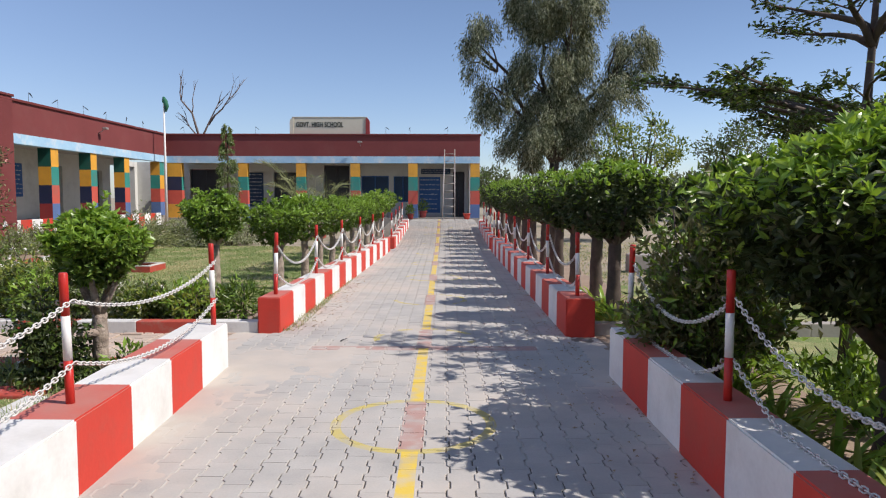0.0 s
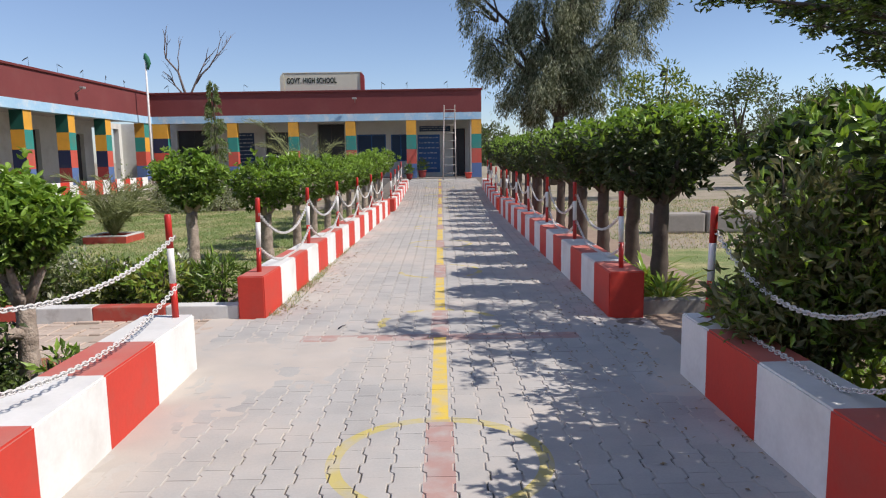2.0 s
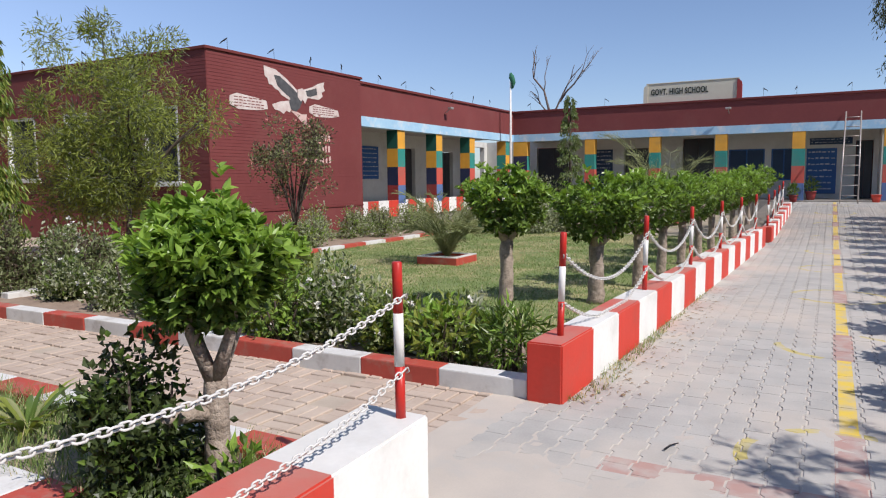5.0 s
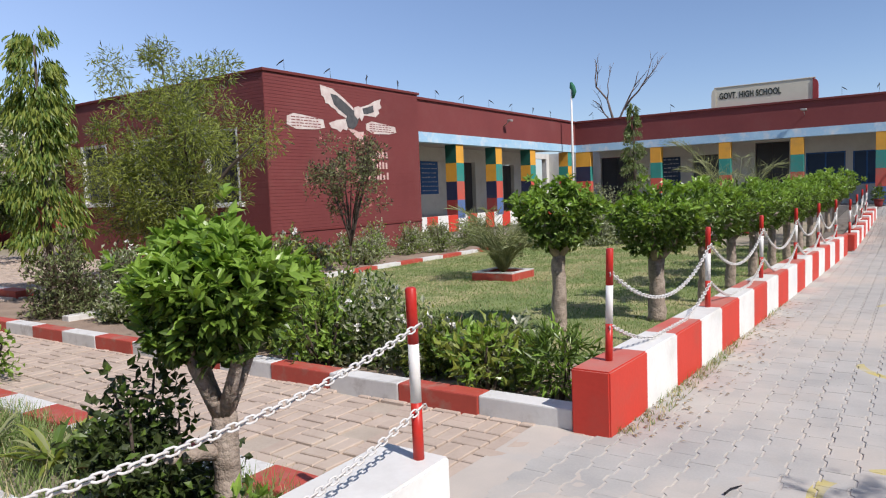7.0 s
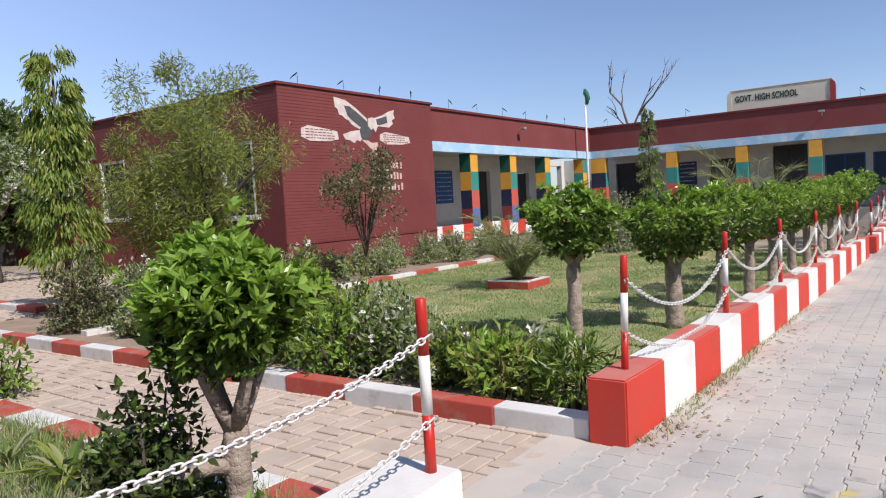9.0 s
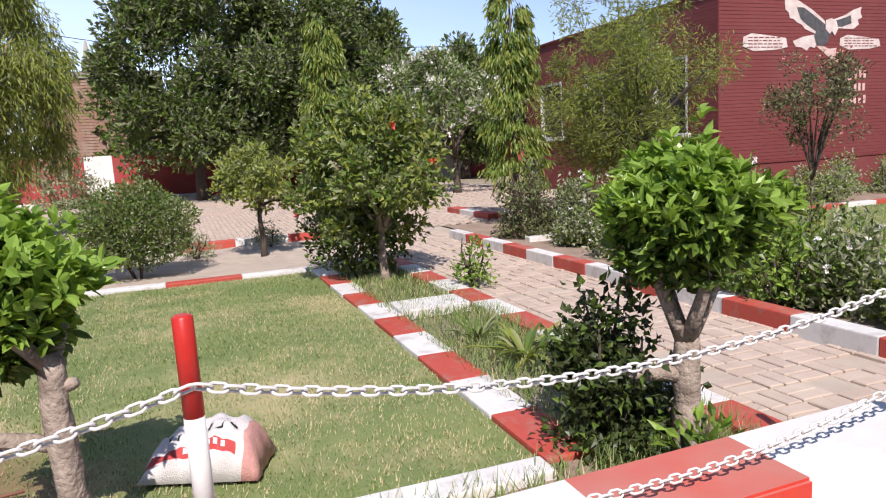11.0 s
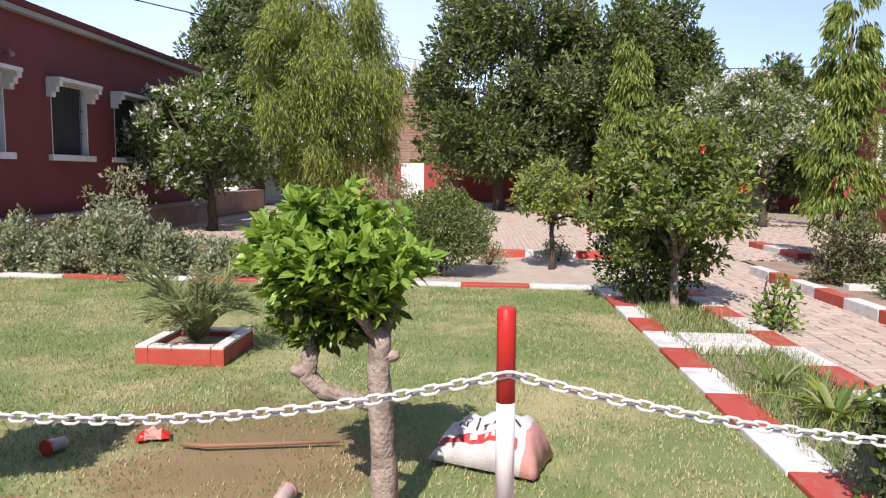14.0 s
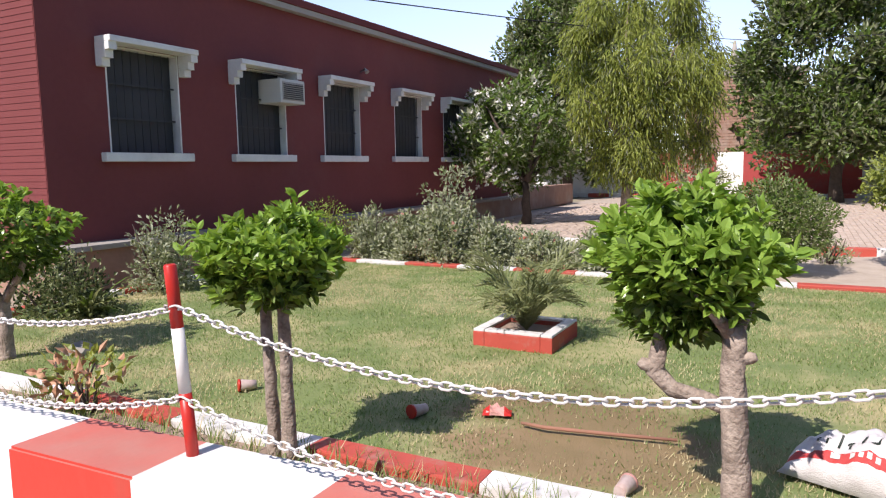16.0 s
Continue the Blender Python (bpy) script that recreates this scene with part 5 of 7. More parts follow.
shrub("oleander_bush", "narrow-leaved green bush in the flower bed", -2.42, 8.05, 0.27, 0.5, 93, [LEAF_DEEP, LEAF_BRIGHT], 520, 0.13, 0.2, clumps=0, shares=(0.7, 0.3))
for i in range(15):
    shrub("rose_bush", ROSE, -10.6 - rb.uniform(0, 1.6), 13.0 + i * 0.62, 0.5, rb.uniform(0.6, 1.0), 120 + i, [LEAF_ROSE, LEAF_GREY, LEAF_BRIGHT], 800, 0.065, 0.5, flowers=PETAL_WHITE, n_fl=6, fl=0.04,
          shares=(0.5, 0.35, 0.15), group="rose bushes")
for i in range(9):
    shrub("rose_bush", ROSE, -6.3 - rb.uniform(0, 3.0), 21.5 + rb.uniform(-0.5, 1.5), 0.7, rb.uniform(0.9, 1.4), 150 + i, [LEAF_ROSE, LEAF_GREY], 700, 0.08, 0.5, shares=(0.6, 0.4), group="rose bushes")
for i, (x, y, r, h) in enumerate(((-9.75, -1.75, 0.55, 1.15), (-9.9, -1.0, 0.5, 0.75), (-9.75, -2.4, 0.5, 0.85), (-9.8, -3.1, 0.55, 0.85), (-9.6, -0.1, 0.42, 0.55), (-9.7, 0.6, 0.4, 0.5), (-10.4, -2.0, 0.6, 1.6))):
    shrub("rose_bush", ROSE + " and pale blooms", x, y, r, h, 170 + i, [LEAF_GREY, LEAF_ROSE], 3400, 0.068, 0.5, flowers=PETAL_WHITE if i % 2 else PETAL_PINK, n_fl=12, fl=0.035, shares=(0.65, 0.35), group="rose bushes")
shrub("rose_bush", ROSE, -6.2, -3.9, 0.5, 1.05, 181, [LEAF_GREY, LEAF_ROSE], 1500, 0.055, 0.5, shares=(0.6, 0.4), group="rose bushes")
shrub("rose_bush", ROSE, -4.6, -3.6, 0.6, 0.7, 182, [LEAF_ROSE, LEAF_DARK], 1500, 0.055, 0.5, shares=(0.6, 0.4), group="rose bushes")
shrub("clipped_ball_shrub", "dense clipped ball shrub with small dark leaves", -10.3, 2.77, 0.55, 1.25, 183, [LEAF_DEEP, LEAF_ROSE], 11000, 0.06, 0.5, clumps=0, shares=(0.5, 0.5), low=0.1, wide=0.75)
shrub("duranta_bush", "yellow-green clipped garden bush", -9.4, -3.85, 0.5, 1.0, 184, [LEAF_YELLOW, LEAF_BRIGHT], 1600, 0.045, 0.5, clumps=0, shares=(0.6, 0.4))
for i in range(7):
    shrub("low_shrub", "small grey-green garden shrub", -11.3 - rb.uniform(0, 1.2), -2.5 + i * 1.2, 0.35, 0.4, 190 + i, [LEAF_ROSE, LEAF_GREY], 450, 0.06, 0.5, shares=(0.5, 0.5), group="small shrubs")
for i, (x, y, r, h) in enumerate(((-9.3, 9.0, 0.5, 0.95), (-10.2, 8.5, 0.6, 1.3))):
    shrub("rose_bush", "tall grey-leaved rose bush by the brick path", x, y, r, h, 200 + i, [LEAF_ROSE, LEAF_PURPLE], 2300, 0.06, 0.5, shares=(0.6, 0.4), group="rose bushes")
shrub("creeper_shrub", "dark leafy creeper round the foot of a tree", -3.10, 5.27, 0.36, 0.88, 210, [LEAF_DARK, LEAF_DEEP], 3400, 0.055, 0.65, shares=(0.75, 0.25), low=0.02, clumps=22, up=0.0)
shrub("small_sapling", "small leafy green sapling by the kerb", -7.0, 6.2, 0.25, 0.6, 211, [LEAF_DEEP, LEAF_BRIGHT], 300, 0.07, 0.5, shares=(0.5, 0.5), low=0.1)
shrub("small_sapling", "small leafy green sapling by the wall", -2.5, 5.3, 0.16, 0.35, 212, [LEAF_BRIGHT, LEAF_DEEP], 90, 0.09, 0.4, shares=(0.5, 0.5), low=0.05, clumps=0)
shrub("faded_croton", "small plant with faded peach and green leaves", -2.85, -0.75, 0.24, 0.40, 213, [PETAL_PEACH, LEAF_YELLOW], 130, 0.09, 0.5, shares=(0.5, 0.5), low=0.02, clumps=0)
spray("strap_leaf_plant", "clump of broad green and yellow strap leaves", -4.45, 5.48, 34, 0.42, 0.055, 220, [LEAF_YELLOW, LEAF_DEEP, LEAF_PALM])
spray("strap_leaf_plant", "clump of broad green strap leaves", -4.75, -3.35, 60, 0.62, 0.045, 221, [LEAF_DEEP, LEAF_PALM])
for i in range(14):
    y = 1.5 + i * 0.36 if i < 10 else 7.7 + (i - 10) * 0.36
    spray("lily_clump", "clump of bright green strap leaves behind the low wall", 2.12 + 0.16 * math.sin(i * 3.1), y, 56, 0.56, 0.055, 230 + i, [LEAF_BRIGHT, LEAF_YELLOW], group="lily clumps")



def small_palm(x, y, n, length, seed, box_size, label):
    b = thing("planter_box", "low square brick planter edge painted red with a white top", "planter", (x, y, 0))
    s = box_size
    for name, a in (("edge", (-s, s, -s, -s + 0.1)), ("edge", (-s, s, s - 0.1, s)), ("edge", (-s, -s + 0.1, -s + 0.1, s - 0.1)), ("edge", (s - 0.1, s, -s + 0.1, s - 0.1))):
        e = part(name, boxed(*a, -0.02, 0.115, 0.008), RED_FLAT, b)
        part("painted_top", boxed(a[0] + 0.004, a[1] - 0.004, a[2] + 0.004, a[3] - 0.004, 0.115, 0.135, 0.004), WHITE_FLAT, e)
    part("soil", boxed(-s + 0.1, s - 0.1, -s + 0.1, s - 0.1, -0.02, 0.08), SOIL, b)
    p = thing("small_palm", label, "palm", (x, y, 0.08))
    rng = np.random.default_rng(seed)
    for k in range(n):
        a = 2 * math.pi * k / n + rng.uniform(-0.2, 0.2)
        L = length * rng.uniform(0.75, 1.1)
        up = rng.uniform(1.2, 2.4)
        pts = [Vector((math.cos(a) * L * q * 0.85, math.sin(a) * L * q * 0.85, L * (up * q - (0.75 + 0.2 * up) * q * q))) for q in np.linspace(0, 1, 9)]
        c, w, ln = [], [], []
        for i in range(1, 9):
            d = (pts[i] - pts[i - 1]).normalized()
            sd = d.cross(Vector((0, 0, 1))).normalized()
            for j in range(4):
                q = pts[i - 1].lerp(pts[i], j / 4)
                for g in (-1, 1):
                    c.append(q), w.append(d * 0.8 + sd * g * 0.75 + Vector((0, 0, 0.22))), ln.append(L * 0.34 * (1 - 0.55 * abs(i / 8 - 0.4)))
        me = leaf_mesh("frond", np.array(c), np.array(w), np.array(ln), 0.014 * np.ones(len(c)), [LEAF_PALM], rng, fold=0.1, curl=0.25)
        f = part("frond", me, None, p)
        bm = bmesh.new()
        tube(bm, pts, [0.007] * 8 + [0.003], 4)
        part("rib", bm, LEAF_PALM, f)
    return p


for i, (x, y, h) in enumerate(((2.75, 1.2, 0.75), (2.9, 2.3, 0.7), (2.7, 3.1, 0.8), (2.95, 4.3, 0.75), (2.6, 5.6, 0.8))):
    shrub("low_shrub", "green leafy undergrowth beneath the broad trees", x, y, 0.55, h, 260 + i, [LEAF_BRIGHT, LEAF_DEEP], 1100, 0.09, 0.45, shares=(0.6, 0.4), group="undergrowth")
small_palm(-5.62, 1.12, 30, 0.58, 240, 0.34, "young feathery palm in a painted planter")
small_palm(-6.3, 14.1, 40, 0.98, 241, 0.40, "young feathery palm in a painted planter")
small_palm(-4.9, 26.2, 18, 2.2, 242, 0.4, "feathery palm near the verandah")


def woody_tree(name, label, x, y, height, trunk_r, seed, crown_c, crown_r, n, leaf, ratio, mats, shares=None, clumps=40, spread=0.3, droop=0.0, lean=(0, 0), limbs=6, bark=None,
               fork=0.35, z=0.0, rough_dir=0.6, flowers=None, n_fl=0, fl=0.06):
    """A tapered trunk, limbs that reach into the crown, and leaves gathered in clumps round the limb ends."""
    t = thing(name, label, "tree", (x, y, z))
    rnd = random.Random(seed)
    rng = np.random.default_rng(seed)
    top = Vector((lean[0], lean[1], height * fork))
    bm = bmesh.new()
    tube(bm, bent((0, 0, -0.1), top, 5, 0, rnd, trunk_r * 0.4), [trunk_r * 1.4, trunk_r, trunk_r * 0.9, trunk_r * 0.8, trunk_r * 0.7], 9, 0.25)
    part("trunk", bm, bark or BARK_DARK, t)
    cc, cr = Vector(crown_c), Vector(crown_r)
    d = unit(rng.normal(size=(clumps, 3))) * (0.35 + 0.65 * rng.random((clumps, 1)) ** 0.6)
    centres = d * np.array(cr) + np.array(cc)
    for k in range(limbs):
        e = Vector(centres[k % clumps])
        bm = bmesh.new()
        tube(bm, bent(top, e, 6, height * 0.03, rnd, height * 0.012), [trunk_r * 0.6 * (1 - 0.85 * i / 5) + 0.004 for i in range(6)], 6, 0.2)
        part("limb", bm, bark or BARK_DARK, t)
    which = rng.integers(0, clumps, n)
    q = unit(rng.normal(size=(n, 3))) * rng.random((n, 1)) ** 0.45
    size = (0.6 + 0.7 * rng.random((clumps, 1)))[which]
    p = centres[which] + q * size * spread * np.array(cr)
    if droop:
        p[:, 2] -= droop * rng.random(n) ** 1.5 * spread * cr.z
    ways = q + rng.normal(size=p.shape) * rough_dir + np.array((0, 0, 0.3 - 2.2 * droop))
    me = leaf_mesh("crown", p, ways, leaf * rng.uniform(0.6, 1.3, n), leaf * ratio * rng.uniform(0.7, 1.2, n), mats, rng, shares=shares)
    part("crown", me, None, t)
    if flowers:
        far = np.argsort(-np.linalg.norm((p - np.array(cc)) / np.array(cr), axis=1))[:n // 3]
        k = rng.choice(far, n_fl)
        pc = np.repeat(p[k] + q[k] * 0.12, 5, axis=0)
        part("blossom", leaf_mesh("blossom", pc, rng.normal(size=pc.shape) + np.array((0, 0, 0.5)), fl * np.ones(len(pc)), fl * 0.7 * np.ones(len(pc)), [flowers], rng), None, t)
    return t


def column_tree(x, y, height, r, seed, label, n=2600, leaf=0.2, ratio=0.2, mats=None, bare=0.25, taper=0.8, droop=1.4, name="mast_tree"):
    """A narrow tree clad in drooping leaves."""
    t = thing(name, label, "tree", (x, y, 0))
    bm = bmesh.new()
    tube(bm, [(0, 0, -0.1), (0.02, 0, height * 0.4), (0, 0.02, height * 0.95)], [0.075, 0.05, 0.015], 8, 0.2)
    part("trunk", bm, BARK_DARK, t)
    rng = np.random.default_rng(seed)
    tiers = int(height / 0.16)
    tz = rng.uniform(bare, 1.0, tiers * 3)
    ta = rng.uniform(0, 2 * math.pi, tiers * 3)
    k = rng.integers(0, len(tz), n)
    q = tz[k]
    prof = r * np.clip(1.15 - taper * q, 0.12, 1) * np.clip((q - bare) * 8 + 0.55, 0, 1) * (0.75 + 0.5 * rng.random(len(tz)))[k]
    rad = prof * (0.35 + 0.65 * rng.random(n))
    a = ta[k] + rng.normal(size=n) * 0.35
    p = np.stack([np.cos(a) * rad, np.sin(a) * rad, q * height - 0.25 * rad + rng.normal(size=n) * 0.06], axis=1)
    ways = np.stack([np.cos(a) * 0.55, np.sin(a) * 0.55, -droop * np.ones(n)], axis=1) + rng.normal(size=(n, 3)) * 0.3
    part("crown", leaf_mesh("crown", p, ways, leaf * rng.uniform(0.6, 1.2, n), leaf * ratio * rng.uniform(0.8, 1.2, n), mats or [LEAF_DEEP, LEAF_YELLOW], rng, shares=(0.5, 0.5)), None, t)
    return t


# beyond the school and over the dry field
def weeping_tree(name, label, x, y, lobes, sprays, seed, mats, shares, trunk_r=0.34, leaf=0.24):
    """A tall tree whose leaves hang in strings from several separate heads."""
    t = thing(name, label, "tree", (x, y, 0))
    rnd = random.Random(seed)
    rng = np.random.default_rng(seed)
    bm = bmesh.new()
    fork = Vector((0.1, 0, 3.4))
    tube(bm, bent((0, 0, -0.1), fork, 5, 0, rnd, 0.06), [trunk_r * k for k in (1.4, 1.0, 0.9, 0.85, 0.75)], 10, 0.25)
    part("trunk", bm, BARK_DARK, t)
    cs, cc = [], []
    for lx, ly, lz, r, h in lobes:
        bm = bmesh.new()
        tube(bm, bent(fork, (lx, ly, lz), 7, 0.4, rnd, 0.22), [trunk_r * 0.5 * (1 - 0.12 * i) for i in range(7)], 7, 0.2)
        part("limb", bm, BARK_DARK, t)
        for k in range(5):
            d = Vector(unit(rng.normal(size=(1, 3)))[0])
            e = Vector((lx + d.x * r * 0.8, ly + d.y * r * 0.8, lz + d.z * h * 0.75))
            bm = bmesh.new()
            tube(bm, bent(Vector((lx, ly, lz)).lerp(fork, 0.25), e, 5, 0.15, rnd, 0.12), [0.07, 0.055, 0.04, 0.03, 0.015], 5)
            part("branch", bm, BARK_DARK, t)
        m = int(sprays * r * r * h / sum(q[3] * q[3] * q[4] for q in lobes))
        sub = unit(rng.normal(size=(14, 3))) * rng.uniform(0.35, 1.0, (14, 1))
        k = rng.integers(0, 14, m)
        q = sub[k] + unit(rng.normal(size=(m, 3))) * rng.random((m, 1)) ** 0.5 * 0.36
        cs.append(q * np.array([r, r, h]) + np.array([lx, ly, lz]))
        cc.append(q)
    start, way = np.concatenate(cs), np.concatenate(cc)
    each = 12
    n = len(start) * each
    step = np.tile(np.linspace(0, 1, each), len(start))[:, None]
    drop = np.repeat(rng.uniform(0.35, 1.1, (len(start), 1)), each, axis=0)
    out = np.repeat(unit(way + 1e-6), each, axis=0) * np.array([1, 1, 0])
    p = np.repeat(start, each, axis=0) + out * 0.35 * step - np.array([0, 0, 1]) * drop * step ** 1.3 + rng.normal(size=(n, 3)) * 0.07
    ways = out * 0.4 + np.array([0, 0, -1.0]) + rng.normal(size=(n, 3)) * 0.45
    part("crown", leaf_mesh("crown", p, ways, leaf * rng.uniform(0.6, 1.3, n), leaf * 0.2 * rng.uniform(0.7, 1.2, n), mats, rng, shares=shares), None, t)
    return t


weeping_tree("eucalyptus_tree", "tall dark eucalyptus with hanging grey-green foliage", 5.9, 37.5,
             [(-4.0, 0.3, 9.9, 1.1, 1.7), (-3.2, -0.2, 7.2, 1.2, 1.6), (-1.0, 0.4, 11.8, 1.9, 2.3), (0.9, -0.3, 11.6, 1.7, 2.4), (0.0, 0.0, 8.0, 2.3, 2.6), (4.0, 0.2, 9.3, 1.45, 1.6),
              (3.1, -0.3, 7.0, 1.35, 1.4), (1.5, 0.2, 5.0, 1.6, 1.8), (-1.2, 0.1, 4.7, 1.6, 1.8), (0.2, -0.2, 6.2, 1.8, 1.8)], 9000, 301, [LEAF_EUCA, LEAF_DARK, LEAF_GREY], (0.5, 0.15, 0.35))


def tiered_tree(name, label, x, y, height, tiers, seed, mats):
    """A slender straight stem with level tiers of long boughs, leafy along their outer parts."""
    t = thing(name, label, "tree", (x, y, 0))
    rnd = random.Random(seed)
    rng = np.random.default_rng(seed)
    bm = bmesh.new()
    lean = lambda z: Vector((0.055 * z, 0.02 * z, z))
    tube(bm, [lean(height * k / 6) for k in range(7)], [0.062 - 0.008 * k for k in range(7)], 9, 0.2)
    part("trunk", bm, BARK_DARK, t)
    for z0, z1, reach, boughs, leaves in tiers:
        pts, dirs = [], []
        for k in range(boughs):
            a = 2 * math.pi * (k + rnd.uniform(-0.3, 0.3)) / boughs
            L = reach * rnd.uniform(0.75, 1.08)
            top = z1 + rnd.uniform(-0.12, 0.08)
            s0 = lean(z0 + rnd.uniform(-0.1, 0.1))
            line = [s0 + Vector((math.cos(a + 0.10 * math.sin(q * 5 + k)) * L * q, math.sin(a + 0.10 * math.sin(q * 5 + k)) * L * q, (top - s0.z) * q ** 0.6)) for q in np.linspace(0, 1, 8)]
            bm = bmesh.new()
            tube(bm, line, [0.04, 0.034, 0.028, 0.023, 0.018, 0.014, 0.010, 0.006], 6)
            bough_ob = part("bough", bm, BARK_DARK, t)
            for j in range(9):
                q = rnd.uniform(0.3, 0.98)
                i = min(6, int(q * 7))
                b = line[i].lerp(line[i + 1], q * 7 - i)
                sa = a + rnd.choice((-1, 1)) * rnd.uniform(0.5, 1.2)
                sl = rnd.uniform(0.25, 0.6) * (1.15 - 0.5 * q)
                e = b + Vector((math.cos(sa) * sl, math.sin(sa) * sl, rnd.uniform(-0.02, 0.14)))
                bm = bmesh.new()
                tube(bm, [b, b.lerp(e, 0.5) + Vector((0, 0, 0.02)), e], [0.009, 0.007, 0.003], 4)
                part("twig", bm, BARK_DARK, bough_ob)
                for m in range(leaves):
                    pts.append(b.lerp(e, 0.15 + 0.95 * rnd.random()))
                    dirs.append((math.cos(sa), math.sin(sa), 0.25))
        p = np.array([tuple(q) for q in pts]) + rng.normal(size=(len(pts), 3)) * np.array([0.045, 0.045, 0.028])
        w = np.array(dirs) + rng.normal(size=p.shape) * np.array([0.8, 0.8, 0.4])
        n = len(p)
        part("leaf_tier", leaf_mesh("leaf_tier", p, w, 0.07 * rng.uniform(0.6, 1.3, n), 0.036 * rng.uniform(0.7, 1.2, n), mats, rng, shares=(0.6, 0.4), flat=0.5), None, t)
    return t


tiered_tree("flat_topped_tree", "tree with flat spreading tiers of leaves", 3.82, 6.1, 4.8, [(1.84, 2.25, 1.1, 7, 45), (2.07, 2.59, 1.9, 12, 62), (2.96, 3.36, 1.0, 7, 24), (3.82, 4.15, 0.8, 6, 18)], 302, [LEAF_DARK, LEAF_DEEP])
woody_tree("moringa_tree", "light green feathery tree in the field", 7.2, 25.0, 4.0, 0.10, 303, (0, 0, 3.0), (1.5, 1.4, 1.3), 3600, 0.16, 0.45, [LEAF_YELLOW, LEAF_DEEP], (0.4, 0.6), clumps=34, spread=0.3, limbs=8)
for i, (x, y, h, r) in enumerate(((19.5, 47, 6.5, 2.6), (24.5, 47, 6.0, 2.6), (30, 42, 5.6, 3.2), (4.2, 62, 4.2, 2.0), (42, 52, 6.0, 4.0), (50, 40, 6.5, 4.0), (15, 30, 3.4, 1.8), (22, 28, 4.0, 2.0))):
    woody_tree("field_tree", "rounded dusty green tree far across the field", x, y, h, 0.2, 310 + i, (0, 0, h * 0.62), (r, r, h * 0.38), 2800, 0.26, 0.5, [LEAF_DEEP, LEAF_EUCA], (0.4, 0.6), clumps=40, spread=0.3, limbs=5)
dt = thing("bare_tree", "leafless dead tree behind the school", "tree", (-15.0, 43.0, 0))
rd = random.Random(5)
bm = bmesh.new()
tube(bm, [(0, 0, 0), (0.1, 0, 3.0), (0, 0, 5.2)], [0.22, 0.18, 0.14], 8)
part("trunk", bm, BARE_WOOD, dt)


def bough(a, b, r, depth):
    bmb = bmesh.new()
    pts = bent(a, b, 5, 0.0, rd, (Vector(b) - Vector(a)).length * 0.05)
    tube(bmb, pts, [r, r * 0.85, r * 0.7, r * 0.55, r * 0.35], 6)
    part("branch", bmb, BARE_WOOD, dt)
    if depth:
        for k in range(3):
            s = pts[rd.randint(2, 4)]
            d = (Vector(b) - Vector(a)).normalized() + Vector((rd.uniform(-0.7, 0.7), rd.uniform(-0.5, 0.5), rd.uniform(-0.1, 0.6)))
            bough(s, s + d.normalized() * (Vector(b) - Vector(a)).length * rd.uniform(0.35, 0.55), r * 0.45, depth - 1)


bough((0, 0, 5.0), (-1.3, 0, 8.1), 0.09, 2)
bough((0, 0, 5.0), (0.9, 0.3, 7.2), 0.08, 1)
bough((0.5, 0.1, 6.0), (2.1, 0.2, 7.9), 0.07, 2)
bough((0, 0, 5.0), (-1.5, 0.3, 6.9), 0.06, 3)

column_tree(-8.4, 27.0, 4.3, 0.62, 320, "narrow dark green columnar tree before the school", n=4200, leaf=0.13, ratio=0.25, mats=[LEAF_DEEP, LEAF_ROSE], bare=0.12, taper=0.95, droop=0.9, name="columnar_tree")
shrub("large_shrub", "grey-green bush before the verandah", -9.4, 26.5, 0.9, 2.0, 321, [LEAF_GREY, LEAF_ROSE], 1500, 0.09, 0.5, shares=(0.5, 0.5))
shrub("large_shrub", "grey-green bush before the verandah", -6.4, 27.5, 0.8, 1.9, 322, [LEAF_GREY, LEAF_PALM], 1200, 0.09, 0.5, shares=(0.5, 0.5))

# garden trees to the west
shrub("large_shrub", "dark leafy bush under the hibiscus", -8.5, 5.35, 0.62, 0.95, 323, [LEAF_DEEP, LEAF_DARK], 2600, 0.08, 0.5, shares=(0.6, 0.4), clumps=0)
woody_tree("crape_myrtle", "slender red-leaved shrub tree with pale flowers", -9.95, 14.2, 2.6, 0.03, 330, (0, 0, 1.95), (0.78, 0.85, 0.92), 4200, 0.08, 0.42, [LEAF_PURPLE, LEAF_ROSE], (0.5, 0.5), clumps=48, spread=0.25,
           limbs=12, fork=0.2, flowers=PETAL_PINK, n_fl=40, fl=0.05)
woody_tree("bottlebrush_tree", "airy weeping bottlebrush tree with feathery yellow-green leaves", -11.7, 11.6, 4.6, 0.07, 331, (-0.2, 0, 2.55), (2.0, 1.6, 1.85), 30000, 0.13, 0.18, [LEAF_YELLOW, LEAF_EUCA], (0.7, 0.3),
           clumps=85, spread=0.2, droop=0.15, limbs=18, fork=0.25)
column_tree(-12.0, 9.2, 4.35, 0.55, 332, "mast tree clad in drooping glossy leaves", n=6000, leaf=0.18, ratio=0.22, bare=0.16, taper=0.45)
column_tree(-15.2, 6.45, 4.25, 0.58, 333, "mast tree clad in drooping glossy leaves", n=5600, leaf=0.19, ratio=0.22, bare=0.10, taper=0.6)
woody_tree("hibiscus_bush", "large hibiscus with dark leaves and red flowers", -8.0, 5.5, 2.2, 0.05, 334, (0, -0.05, 1.25), (0.8, 0.85, 0.8), 9000, 0.09, 0.6, [LEAF_DEEP, LEAF_ROSE, LEAF_YELLOW], (0.35, 0.35, 0.3), clumps=60, spread=0.26,
           limbs=8, fork=0.25, flowers=PETAL_RED, n_fl=3, fl=0.06, bark=BARK)
